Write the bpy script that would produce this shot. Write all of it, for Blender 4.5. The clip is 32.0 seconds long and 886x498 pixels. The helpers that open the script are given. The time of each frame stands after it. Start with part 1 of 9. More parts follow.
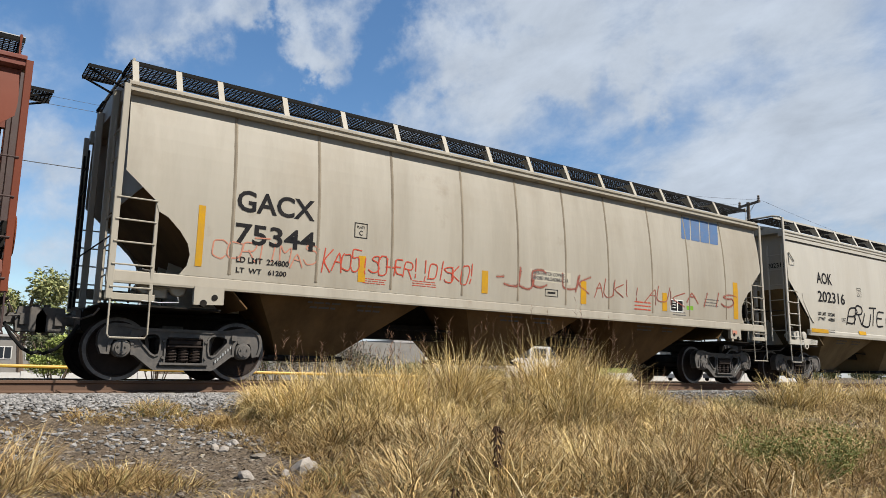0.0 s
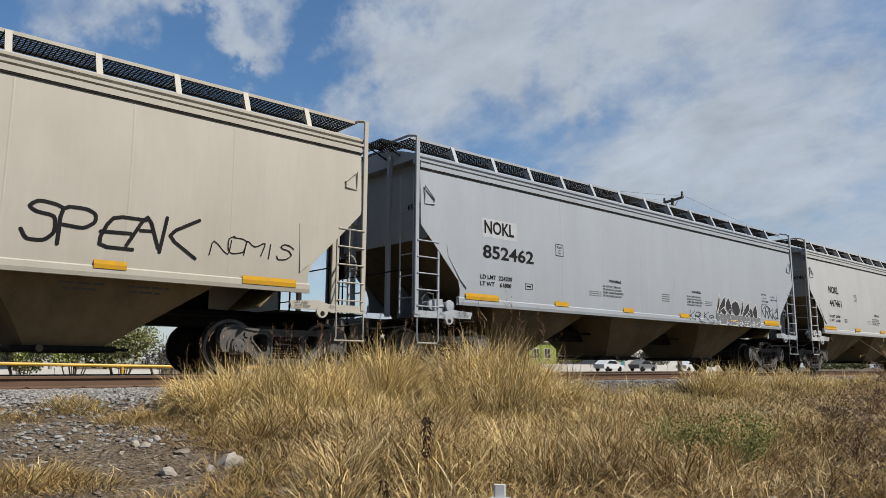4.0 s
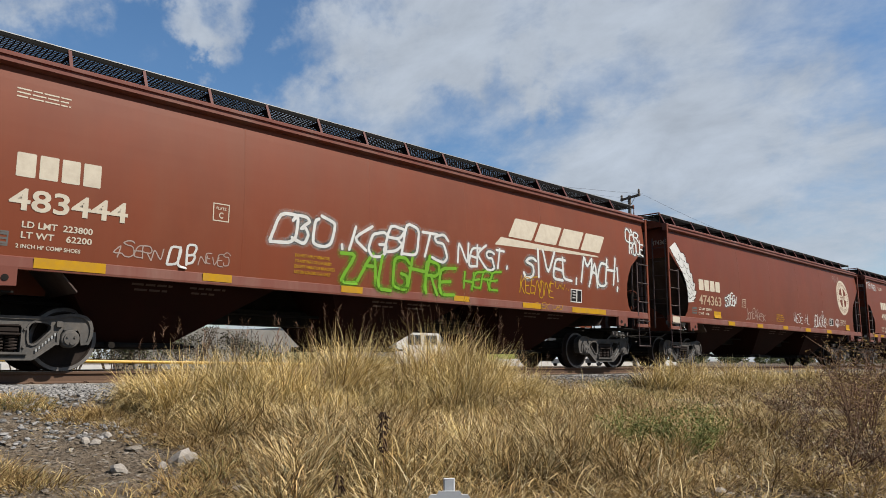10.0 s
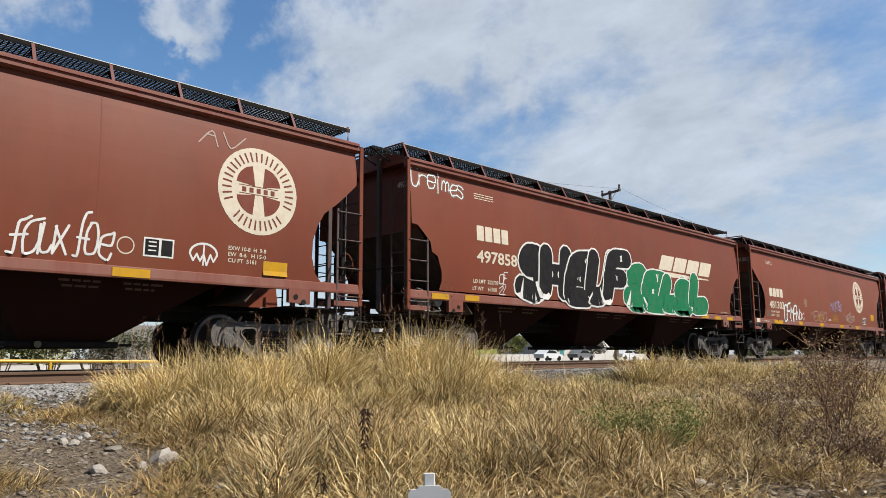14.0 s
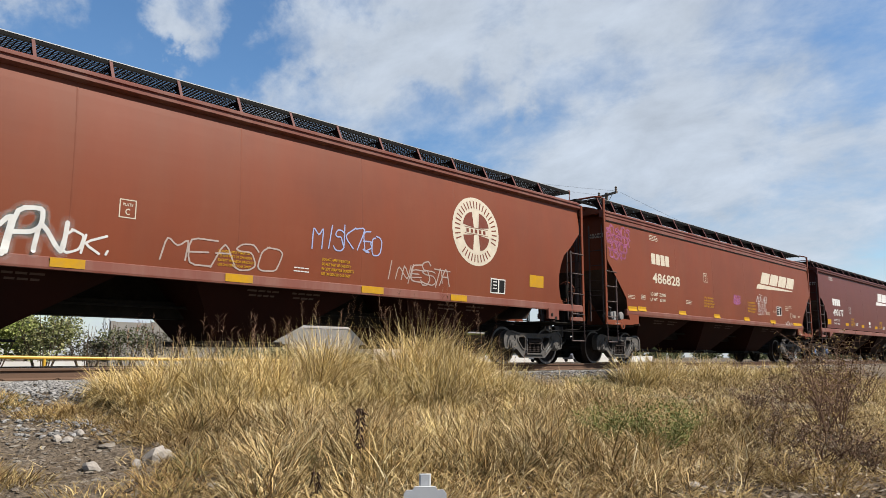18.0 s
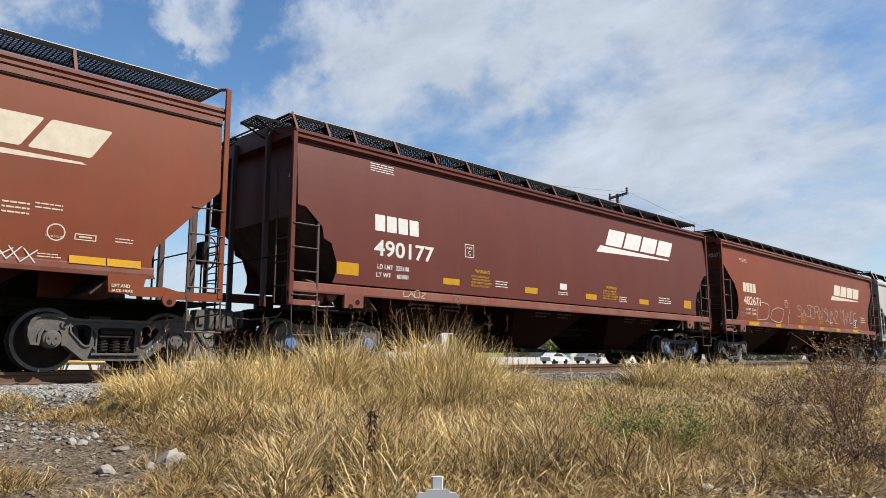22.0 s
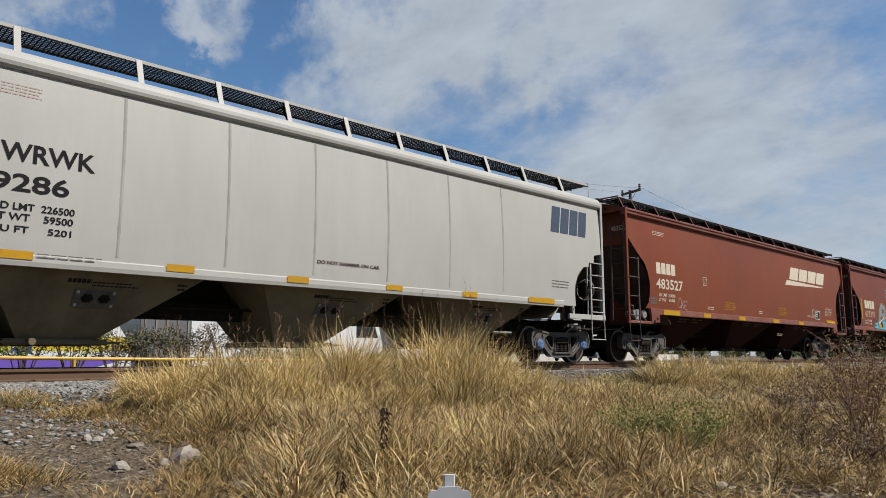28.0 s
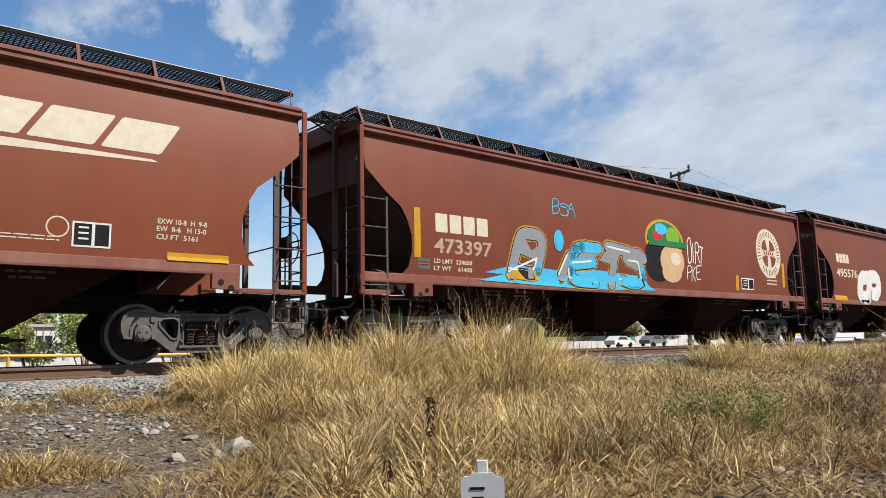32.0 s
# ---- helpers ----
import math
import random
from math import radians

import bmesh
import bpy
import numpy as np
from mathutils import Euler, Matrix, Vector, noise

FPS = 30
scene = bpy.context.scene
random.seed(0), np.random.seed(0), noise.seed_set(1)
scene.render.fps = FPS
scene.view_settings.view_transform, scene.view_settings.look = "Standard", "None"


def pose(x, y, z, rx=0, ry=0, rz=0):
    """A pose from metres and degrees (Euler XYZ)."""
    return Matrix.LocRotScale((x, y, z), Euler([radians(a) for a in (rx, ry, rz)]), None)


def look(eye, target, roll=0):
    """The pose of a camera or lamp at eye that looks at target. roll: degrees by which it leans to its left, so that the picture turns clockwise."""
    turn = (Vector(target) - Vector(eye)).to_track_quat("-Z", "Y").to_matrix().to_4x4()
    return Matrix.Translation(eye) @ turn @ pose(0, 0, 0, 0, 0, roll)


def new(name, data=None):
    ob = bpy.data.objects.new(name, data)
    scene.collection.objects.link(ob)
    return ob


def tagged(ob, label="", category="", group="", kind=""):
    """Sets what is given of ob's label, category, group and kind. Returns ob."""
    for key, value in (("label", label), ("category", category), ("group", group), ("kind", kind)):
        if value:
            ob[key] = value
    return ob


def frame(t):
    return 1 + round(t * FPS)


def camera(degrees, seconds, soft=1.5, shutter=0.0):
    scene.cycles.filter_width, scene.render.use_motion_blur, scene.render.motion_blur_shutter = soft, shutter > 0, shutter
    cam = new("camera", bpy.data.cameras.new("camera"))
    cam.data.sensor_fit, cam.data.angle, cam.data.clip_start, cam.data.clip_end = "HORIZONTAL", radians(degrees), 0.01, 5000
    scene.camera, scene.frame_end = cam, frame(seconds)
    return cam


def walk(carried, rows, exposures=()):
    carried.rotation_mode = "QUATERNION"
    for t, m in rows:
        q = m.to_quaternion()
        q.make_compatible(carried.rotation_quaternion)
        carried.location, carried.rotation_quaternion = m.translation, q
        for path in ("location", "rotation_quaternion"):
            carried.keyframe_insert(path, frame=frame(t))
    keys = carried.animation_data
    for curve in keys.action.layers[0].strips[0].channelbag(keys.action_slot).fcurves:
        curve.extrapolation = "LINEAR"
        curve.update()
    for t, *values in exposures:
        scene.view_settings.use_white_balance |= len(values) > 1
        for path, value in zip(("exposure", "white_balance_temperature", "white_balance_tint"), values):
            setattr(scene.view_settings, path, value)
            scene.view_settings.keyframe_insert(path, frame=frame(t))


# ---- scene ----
from mathutils import geometry

# the camera: held by hand beside the line, turning a little
cam = camera(63.1, 32.0, 0.85)
PATH = [
    (0, -0.454, -12.186, 0.202, -35.56, 9.62, -0.84), (0.5, -0.454, -12.183, 0.202, -36.46, 9.64, -0.97),
    (1, -0.45, -12.187, 0.207, -37.14, 9.75, -0.69), (1.5, -0.443, -12.178, 0.205, -38, 9.66, -0.74),
    (2, -0.44, -12.16, 0.207, -39.55, 9.67, -0.83), (2.5, -0.435, -12.162, 0.2, -40.32, 9.51, -0.61),
    (4.5, -0.418, -12.189, 0.19, -41.42, 8.72, 0.04), (5, -0.421, -12.199, 0.19, -43.58, 8.29, -0.19),
    (5.5, -0.415, -12.206, 0.19, -44.49, 7.92, -0.13), (6, -0.413, -12.209, 0.192, -45.36, 7.74, -0.15),
    (6.5, -0.41, -12.207, 0.191, -45.66, 7.58, -0.26), (7, -0.406, -12.204, 0.192, -45.23, 7.77, -0.34),
    (7.5, -0.41, -12.207, 0.192, -44.96, 7.96, -0), (8, -0.414, -12.212, 0.192, -44.69, 8.25, -0.06),
    (8.5, -0.416, -12.213, 0.194, -44.36, 8.32, -0.3), (9, -0.418, -12.213, 0.195, -44.09, 8.49, -0.18),
    (9.5, -0.42, -12.213, 0.195, -44.09, 8.68, -0.35), (10, -0.421, -12.211, 0.194, -44.04, 8.71, -0.27),
    (10.5, -0.425, -12.218, 0.197, -43.97, 8.73, -0.26), (11, -0.434, -12.221, 0.203, -43.93, 9.07, -0.16),
    (11.5, -0.436, -12.223, 0.2, -43.81, 9.34, -0.17), (12, -0.428, -12.223, 0.197, -43.91, 9.19, -0),
    (12.5, -0.423, -12.219, 0.195, -44.07, 9.08, 0.31), (13, -0.416, -12.217, 0.193, -44.34, 8.7, 0.58),
    (13.5, -0.415, -12.217, 0.192, -44.71, 8.58, 0.65), (14, -0.412, -12.215, 0.191, -45.38, 8.41, 0.36),
    (14.5, -0.404, -12.207, 0.191, -45.46, 8.23, 0.43), (16.5, -0.409, -12.209, 0.192, -45.49, 8.46, 0.23),
    (17, -0.408, -12.207, 0.192, -45.57, 8.4, 0.13), (17.5, -0.405, -12.206, 0.191, -45.71, 8.41, 0.09),
    (18, -0.414, -12.21, 0.192, -45.77, 8.43, -0.2), (18.5, -0.418, -12.213, 0.194, -45.47, 8.47, -0.11),
    (19, -0.418, -12.213, 0.194, -45.25, 8.59, -0.23), (19.5, -0.416, -12.212, 0.194, -44.99, 8.57, -0.21),
    (20, -0.417, -12.213, 0.194, -45.03, 8.54, -0.3), (20.5, -0.417, -12.211, 0.195, -44.86, 8.6, -0.24),
    (21, -0.419, -12.216, 0.195, -44.83, 8.76, -0.15), (21.5, -0.42, -12.219, 0.196, -45.16, 8.73, 0.03),
    (22, -0.421, -12.216, 0.194, -44.88, 8.6, 0.01), (22.5, -0.421, -12.216, 0.194, -44.74, 8.6, -0.19),
    (23, -0.429, -12.226, 0.196, -44.76, 8.54, -0.24), (23.5, -0.426, -12.222, 0.194, -44.82, 8.46, -0.29),
    (24, -0.419, -12.215, 0.194, -44.47, 8.47, -0.5), (24.5, -0.414, -12.214, 0.191, -44.36, 8.23, -0.31),
    (26.5, -0.417, -12.214, 0.192, -44.12, 8.35, 0.11), (27, -0.423, -12.218, 0.195, -43.9, 8.47, 0.11),
    (27.5, -0.416, -12.214, 0.194, -43.86, 8.46, 0.03), (28, -0.415, -12.212, 0.195, -43.92, 8.37, 0.01),
    (28.5, -0.412, -12.211, 0.194, -43.9, 8.51, 0), (29, -0.407, -12.207, 0.193, -43.99, 8.52, -0.06),
    (29.5, -0.403, -12.203, 0.191, -43.95, 8.34, 0.07), (30, -0.402, -12.208, 0.192, -43.62, 8.53, 0.15),
    (30.5, -0.397, -12.216, 0.193, -42.38, 8.38, 0.57), (31, -0.358, -12.226, 0.186, -41.35, 8.27, 0.41),
    (31.5, -0.339, -12.241, 0.183, -39.56, 8.01, 0.39), (32, -0.35, -12.22, 0.182, -39.95, 7.61, 1.27),
]
TRAIN = [
    (0, 0), (1, -6.94), (2, -13.92), (2.5, -17.44), (4.5, -31.52), (5, -35.04),
    (6, -42.09), (7, -49.17), (8, -56.28), (9, -63.38), (10, -70.51), (11, -77.64),
    (12, -84.79), (13, -91.9), (14, -98.98), (14.5, -102.55), (16.5, -116.84), (17, -120.42),
    (18, -127.57), (19, -134.7), (20, -141.86), (21, -149.03), (22, -156.15), (23, -163.23),
    (24, -170.37), (24.5, -173.95), (26.5, -188.28), (27, -191.87), (28, -199.04), (29, -206.2),
    (30, -213.37), (31, -220.53), (32, -227.72),
]

# the lens stops down a little while pale wagons fill the picture
EXPOSURES = [(0.0, 0.95), (1.0, 0.72), (2.0, 0.68), (5.0, 0.65), (7.0, 0.70), (8.0, 0.62), (9.0, 0.58), (9.6, 0.66), (10.2, 0.74), (11.5, 0.88), (14.0, 0.95), (19.0, 0.99), (24.0, 1.02), (26.5, 0.92), (27.2, 0.90), (28.0, 0.62), (29.0, 0.58), (30.0, 0.72), (31.0, 0.92), (32.0, 1.02)]
walk(cam, [(t, pose(x, y, z, 90 + p, r, w)) for t, x, y, z, w, p, r in PATH], EXPOSURES)

# ---- light ----
SUN = Vector((0.34, -0.58, 0.76)).normalized()


def make_world():
    w = bpy.data.worlds.new("sky")
    scene.world = w
    w.use_nodes = True
    nt = w.node_tree
    nt.nodes.clear()
    N, Lk = nt.nodes.new, nt.links.new
    out, bg = N("ShaderNodeOutputWorld"), N("ShaderNodeBackground")
    sky = N("ShaderNodeTexSky")
    sky.sky_type, sky.sun_disc = "NISHITA", False
    sky.sun_elevation = math.asin(SUN.z)
    sky.sun_rotation = math.atan2(SUN.x, SUN.y)
    sky.air_density, sky.dust_density, sky.ozone_density = 1.0, 0.3, 2.0
    geo = N("ShaderNodeTexCoord")
    sep = N("ShaderNodeSeparateXYZ")
    Lk(geo.outputs["Generated"], sep.inputs[0])

    def m(op, a, b=None, c=None):
        n = N("ShaderNodeMath")
        n.operation = op
        for k, v in enumerate((a, b, c)):
            if v is None:
                continue
            if isinstance(v, (int, float)):
                n.inputs[k].default_value = v
            else:
                Lk(v, n.inputs[k])
        return n.outputs[0]

    # cloud sheet: the direction laid onto a plane overhead
    h = m("ADD", m("MAXIMUM", sep.outputs["Z"], 0.0), 0.42)
    comb = N("ShaderNodeCombineXYZ")
    Lk(m("DIVIDE", sep.outputs["X"], h), comb.inputs[0])
    Lk(m("DIVIDE", sep.outputs["Y"], h), comb.inputs[1])
    # turn so that the streaks run with the wind
    mp = N("ShaderNodeMapping")
    mp.inputs["Rotation"].default_value = (0, 0, radians(38))
    mp.inputs["Scale"].default_value = (1.35, 0.95, 1.0)
    mp.inputs["Location"].default_value = (1.3, 0.35, 0.0)
    Lk(comb.outputs[0], mp.inputs[0])

    def fbm(scale, detail, rough, dist=0.0):
        n = N("ShaderNodeTexNoise")
        n.inputs["Scale"].default_value, n.inputs["Detail"].default_value = scale, detail
        n.inputs["Roughness"].default_value, n.inputs["Distortion"].default_value = rough, dist
        Lk(mp.outputs[0], n.inputs["Vector"])
        return n.outputs[0]

    big, fine = fbm(1.7, 5, 0.55, 0.25), fbm(5.5, 12, 0.62, 0.2)
    mask = m("ADD", m("MULTIPLY", big, 0.85), m("MULTIPLY", fine, 0.56))

    ragged = N("ShaderNodeTexNoise")
    ragged.inputs["Scale"].default_value, ragged.inputs["Detail"].default_value, ragged.inputs["Roughness"].default_value = 7.0, 6, 0.6
    Lk(geo.outputs["Generated"], ragged.inputs["Vector"])
    shift, bent = N("ShaderNodeVectorMath"), N("ShaderNodeVectorMath")
    shift.operation = "MULTIPLY_ADD"
    Lk(ragged.outputs["Color"], shift.inputs[0])
    shift.inputs[1].default_value, shift.inputs[2].default_value = (0.40, 0.40, 0.40), (-0.20, -0.20, -0.20)
    bent.operation = "ADD"
    Lk(geo.outputs["Generated"], bent.inputs[0])
    Lk(shift.outputs[0], bent.inputs[1])

    def blob(d, size, gain):
        v = N("ShaderNodeVectorMath")
        v.operation = "DISTANCE"
        Lk(bent.outputs[0], v.inputs[0])
        v.inputs[1].default_value = Vector(d).normalized()
        mr = N("ShaderNodeMapRange")
        mr.interpolation_type = "SMOOTHERSTEP"
        Lk(v.outputs["Value"], mr.inputs["Value"])
        mr.inputs["From Min"].default_value, mr.inputs["From Max"].default_value = size, 0.0
        mr.inputs["To Min"].default_value, mr.inputs["To Max"].default_value = 0.0, gain
        return mr.outputs[0]

    for d, size, gain in CLOUDS:
        mask = m("ADD", mask, blob(d, size, gain))
    # more haze near the horizon
    mask = m("ADD", mask, m("MULTIPLY", m("SUBTRACT", 0.30, m("MINIMUM", sep.outputs["Z"], 0.30)), 0.42))
    ramp = N("ShaderNodeMapRange")
    ramp.interpolation_type = "SMOOTHSTEP"
    Lk(mask, ramp.inputs["Value"])
    ramp.inputs["From Min"].default_value, ramp.inputs["From Max"].default_value = 0.57, 1.02
    ramp.inputs["To Min"].default_value, ramp.inputs["To Max"].default_value = 0.05, 0.95
    # clouds are brighter where thin, greyer where thick
    shade = N("ShaderNodeMapRange")
    Lk(fine, shade.inputs["Value"])
    shade.inputs["From Min"].default_value, shade.inputs["From Max"].default_value = 0.3, 0.75
    shade.inputs["To Min"].default_value, shade.inputs["To Max"].default_value = 5.4, 7.6
    cc = N("ShaderNodeVectorMath")
    cc.operation = "SCALE"
    cc.inputs[0].default_value = (0.85, 0.95, 1.09)
    Lk(shade.outputs[0], cc.inputs["Scale"])
    mix = N("ShaderNodeMix")
    mix.data_type = "RGBA"
    Lk(ramp.outputs[0], mix.inputs[0])
    sat = N("ShaderNodeHueSaturation")
    sat.inputs["Saturation"].default_value, sat.inputs["Value"].default_value = 1.24, 1.42
    Lk(sky.outputs[0], sat.inputs["Color"])
    Lk(sat.outputs[0], mix.inputs[6])
    Lk(cc.outputs[0], mix.inputs[7])
    Lk(mix.outputs[2], bg.inputs[0])
    bg.inputs[1].default_value = 0.052
    Lk(bg.outputs[0], out.inputs[0])


CLOUDS = [((0.75, 0.55, 0.38), 0.85, 0.16), ((0.88, 0.42, 0.34), 0.45, 0.07), ((0.316, 0.848, 0.430), 0.10, 0.24), ((0.378, 0.852, 0.366), 0.09, -0.30), ((0.398, 0.808, 0.435), 0.09, 0.20), ((0.160, 0.892, 0.425), 0.07, 0.14), ((0.225, 0.872, 0.43), 0.08, 0.16), ((0.105, 0.93, 0.353), 0.18, -0.22),
          ((0.282, 0.888, 0.362), 0.14, -0.20), ((0.462, 0.792, 0.40), 0.14, -0.18), ((0.083, 0.964, 0.251), 0.18, 0.26), ((0.568, 0.743, 0.354), 0.14, 0.15),
          ((0.613, 0.656, 0.44), 0.17, 0.20), ((0.658, 0.65, 0.379), 0.15, 0.15), ((0.729, 0.53, 0.433), 0.09, 0.20), ((0.677, 0.607, 0.417), 0.07, -0.16),
          ((0.679, 0.673, 0.295), 0.18, -0.20), ((0.782, 0.523, 0.338), 0.15, -0.12), ((0.875, 0.396, 0.279), 0.20, 0.16), ((0.471, 0.753, 0.46), 0.11, -0.12), ((0.40, 0.84, 0.340), 0.14, -0.26)]
make_world()
sun = new("sun", bpy.data.lights.new("sun", "SUN"))
sun.data.energy, sun.data.angle, sun.data.color = 5.0, radians(0.6), (1.0, 0.95, 0.87)
sun.matrix_world = look((0, 0, 30), Vector((0, 0, 30)) - SUN)

# ---- materials ----


def nodes(name):
    m = bpy.data.materials.new(name)
    m.use_nodes = True
    nt = m.node_tree
    return m, nt, nt.nodes["Principled BSDF"]


def surface(name, col, rough=0.6, metal=0.0, vary=0.25, scale=6.0, stretch=(1, 1, 1), dirt=None, amount=0.0, bump=0.0, island=0.0, coat=0.0, fine=60.0, streaks=False, fade=None):
    """A painted, earthy or woody surface: its colour varied at two scales, dirt in streaks or spots, and fine relief."""
    m, nt, b = nodes(name)
    N, Lk = nt.nodes.new, nt.links.new
    tc, mp = N("ShaderNodeTexCoord"), N("ShaderNodeMapping")
    Lk(tc.outputs["Object"], mp.inputs[0])
    mp.inputs["Scale"].default_value = stretch
    n1, n2 = N("ShaderNodeTexNoise"), N("ShaderNodeTexNoise")
    n1.inputs["Scale"].default_value, n1.inputs["Detail"].default_value, n1.inputs["Roughness"].default_value = scale, 6, 0.6
    n2.inputs["Scale"].default_value, n2.inputs["Detail"].default_value = fine, 3
    Lk(mp.outputs[0], n1.inputs["Vector"])
    Lk(mp.outputs[0] if streaks else tc.outputs["Object"], n2.inputs["Vector"])
    hsv = N("ShaderNodeHueSaturation")
    hsv.inputs["Color"].default_value = (*col, 1)
    add = N("ShaderNodeMath")
    add.operation = "MULTIPLY_ADD"
    Lk(n1.outputs[0], add.inputs[0])
    add.inputs[1].default_value, add.inputs[2].default_value = vary * 2, 1 - vary
    add2 = N("ShaderNodeMath")
    add2.operation = "MULTIPLY_ADD"
    Lk(n2.outputs[0], add2.inputs[0])
    add2.inputs[1].default_value = vary * 0.8
    sub = N("ShaderNodeMath")
    sub.operation = "SUBTRACT"
    Lk(add.outputs[0], sub.inputs[0])
    sub.inputs[1].default_value = vary * 0.4
    Lk(sub.outputs[0], add2.inputs[2])
    val = add2.outputs[0]
    if island:
        g, mr = N("ShaderNodeNewGeometry"), N("ShaderNodeMapRange")
        Lk(g.outputs["Random Per Island"], mr.inputs["Value"])
        mr.inputs["To Min"].default_value, mr.inputs["To Max"].default_value = 1 - island, 1 + island
        mul = N("ShaderNodeMath")
        mul.operation = "MULTIPLY"
        Lk(val, mul.inputs[0])
        Lk(mr.outputs[0], mul.inputs[1])
        val = mul.outputs[0]
    Lk(val, hsv.inputs["Value"])
    colour = hsv.outputs[0]
    if dirt:
        n3, r3, mx = N("ShaderNodeTexNoise"), N("ShaderNodeMapRange"), N("ShaderNodeMix")
        n3.inputs["Scale"].default_value, n3.inputs["Detail"].default_value, n3.inputs["Roughness"].default_value = scale * 0.7, 8, 0.7
        mp3 = N("ShaderNodeMapping")
        mp3.inputs["Scale"].default_value, mp3.inputs["Location"].default_value = stretch, (7.1, 3.3, 5.7)
        Lk(tc.outputs["Object"], mp3.inputs[0])
        Lk(mp3.outputs[0], n3.inputs["Vector"])
        Lk(n3.outputs[0], r3.inputs["Value"])
        r3.inputs["From Min"].default_value, r3.inputs["From Max"].default_value = 0.42, 0.75
        r3.inputs["To Max"].default_value = amount
        mx.data_type = "RGBA"
        Lk(r3.outputs[0], mx.inputs[0])
        Lk(colour, mx.inputs[6])
        mx.inputs[7].default_value = (*dirt, 1)
        colour = mx.outputs[2]
    if fade:
        # broad bleached and rusty areas, different on every sheet
        inf, sh, mp4 = N("ShaderNodeObjectInfo"), N("ShaderNodeVectorMath"), N("ShaderNodeMapping")
        mul4 = N("ShaderNodeMath")
        mul4.operation = "MULTIPLY"
        Lk(inf.outputs["Random"], mul4.inputs[0])
        mul4.inputs[1].default_value = 40.0
        sh.operation = "ADD"
        Lk(tc.outputs["Object"], sh.inputs[0])
        Lk(mul4.outputs[0], sh.inputs[1])
        mp4.inputs["Scale"].default_value = (0.45, 0.45, 0.38)
        Lk(sh.outputs[0], mp4.inputs[0])
        for tone, share, lo, hi, size in fade:
            n4, r4, x4 = N("ShaderNodeTexNoise"), N("ShaderNodeMapRange"), N("ShaderNodeMix")
            n4.inputs["Scale"].default_value, n4.inputs["Detail"].default_value, n4.inputs["Roughness"].default_value = size, 7, 0.62
            Lk(mp4.outputs[0], n4.inputs["Vector"])
            Lk(n4.outputs[0], r4.inputs["Value"])
            r4.inputs["From Min"].default_value, r4.inputs["From Max"].default_value = lo, hi
            r4.inputs["To Max"].default_value = share
            x4.data_type = "RGBA"
            Lk(r4.outputs[0], x4.inputs[0])
            Lk(colour, x4.inputs[6])
            x4.inputs[7].default_value = (*tone, 1)
            colour = x4.outputs[2]
    Lk(colour, b.inputs["Base Color"])
    b.inputs["Roughness"].default_value, b.inputs["Metallic"].default_value = rough, metal
    b.inputs["Specular IOR Level"].default_value = 0.04 if rough > 0.65 else 0.17 if streaks else 0.45
    b.inputs["Coat Weight"].default_value = coat
    b.inputs["Coat Roughness"].default_value = 0.3
    if bump:
        bp = N("ShaderNodeBump")
        bp.inputs["Strength"].default_value, bp.inputs["Distance"].default_value = 0.6, bump
        Lk(n2.outputs[0], bp.inputs["Height"])
        Lk(bp.outputs[0], b.inputs["Normal"])
    return m


DUST = (0.1408, 0.1024, 0.0704)


def paint(name, col, dirt=DUST, amount=0.35, fade=None):
    return surface(name, col, 0.52, 0, 0.10, 1.1, (1.6, 1.6, 0.22), dirt, amount, 0.0, fine=9, streaks=True, fade=fade)


M = {}
M["beige"] = paint("beige_paint", (0.246, 0.223, 0.180), (0.119, 0.094, 0.061), 0.40, fade=(((0.181, 0.148, 0.104), 0.55, 0.50, 0.74, 1.2), ((0.110, 0.065, 0.032), 0.35, 0.62, 0.76, 3.2)))
M["cream"] = paint("cream_paint", (0.300, 0.279, 0.238), (0.192, 0.158, 0.118), 0.25, fade=(((0.252, 0.229, 0.186), 0.5, 0.50, 0.75, 1.2),))
M["grey"] = paint("light_grey_paint", (0.230, 0.247, 0.268), (0.199, 0.194, 0.188), 0.25, fade=(((0.202, 0.214, 0.227), 0.5, 0.5, 0.75, 1.2),))
M["white"] = paint("off_white_paint", (0.294, 0.293, 0.289), (0.227, 0.212, 0.189), 0.25, fade=(((0.253, 0.248, 0.237), 0.45, 0.5, 0.75, 1.2),))
M["pale"] = paint("pale_grey_paint", (0.285, 0.280, 0.262), (0.215, 0.215, 0.190), 0.25, fade=(((0.245, 0.238, 0.216), 0.55, 0.48, 0.72, 0.9), ((0.300, 0.297, 0.284), 0.4, 0.55, 0.75, 2.1)))
M["oxide"] = paint("red_oxide_paint", (0.110, 0.0252, 0.0104), (0.094, 0.044, 0.026), 0.35, fade=(((0.076, 0.0195, 0.0095), 0.55, 0.47, 0.68, 1.1), ((0.128, 0.036, 0.016), 0.5, 0.56, 0.74, 2.3)))
M["oxide_bright"] = paint("bright_red_oxide_paint", (0.126, 0.0295, 0.0108), (0.104, 0.048, 0.026), 0.30, fade=(((0.092, 0.0230, 0.0100), 0.55, 0.47, 0.68, 1.1), ((0.140, 0.040, 0.018), 0.5, 0.56, 0.74, 2.3)))
M["oxide_dark"] = paint("dark_maroon_paint", (0.078, 0.0205, 0.0150), (0.080, 0.038, 0.026), 0.28, fade=(((0.062, 0.0175, 0.0125), 0.5, 0.47, 0.68, 1.1), ((0.096, 0.028, 0.016), 0.35, 0.58, 0.74, 2.3)))
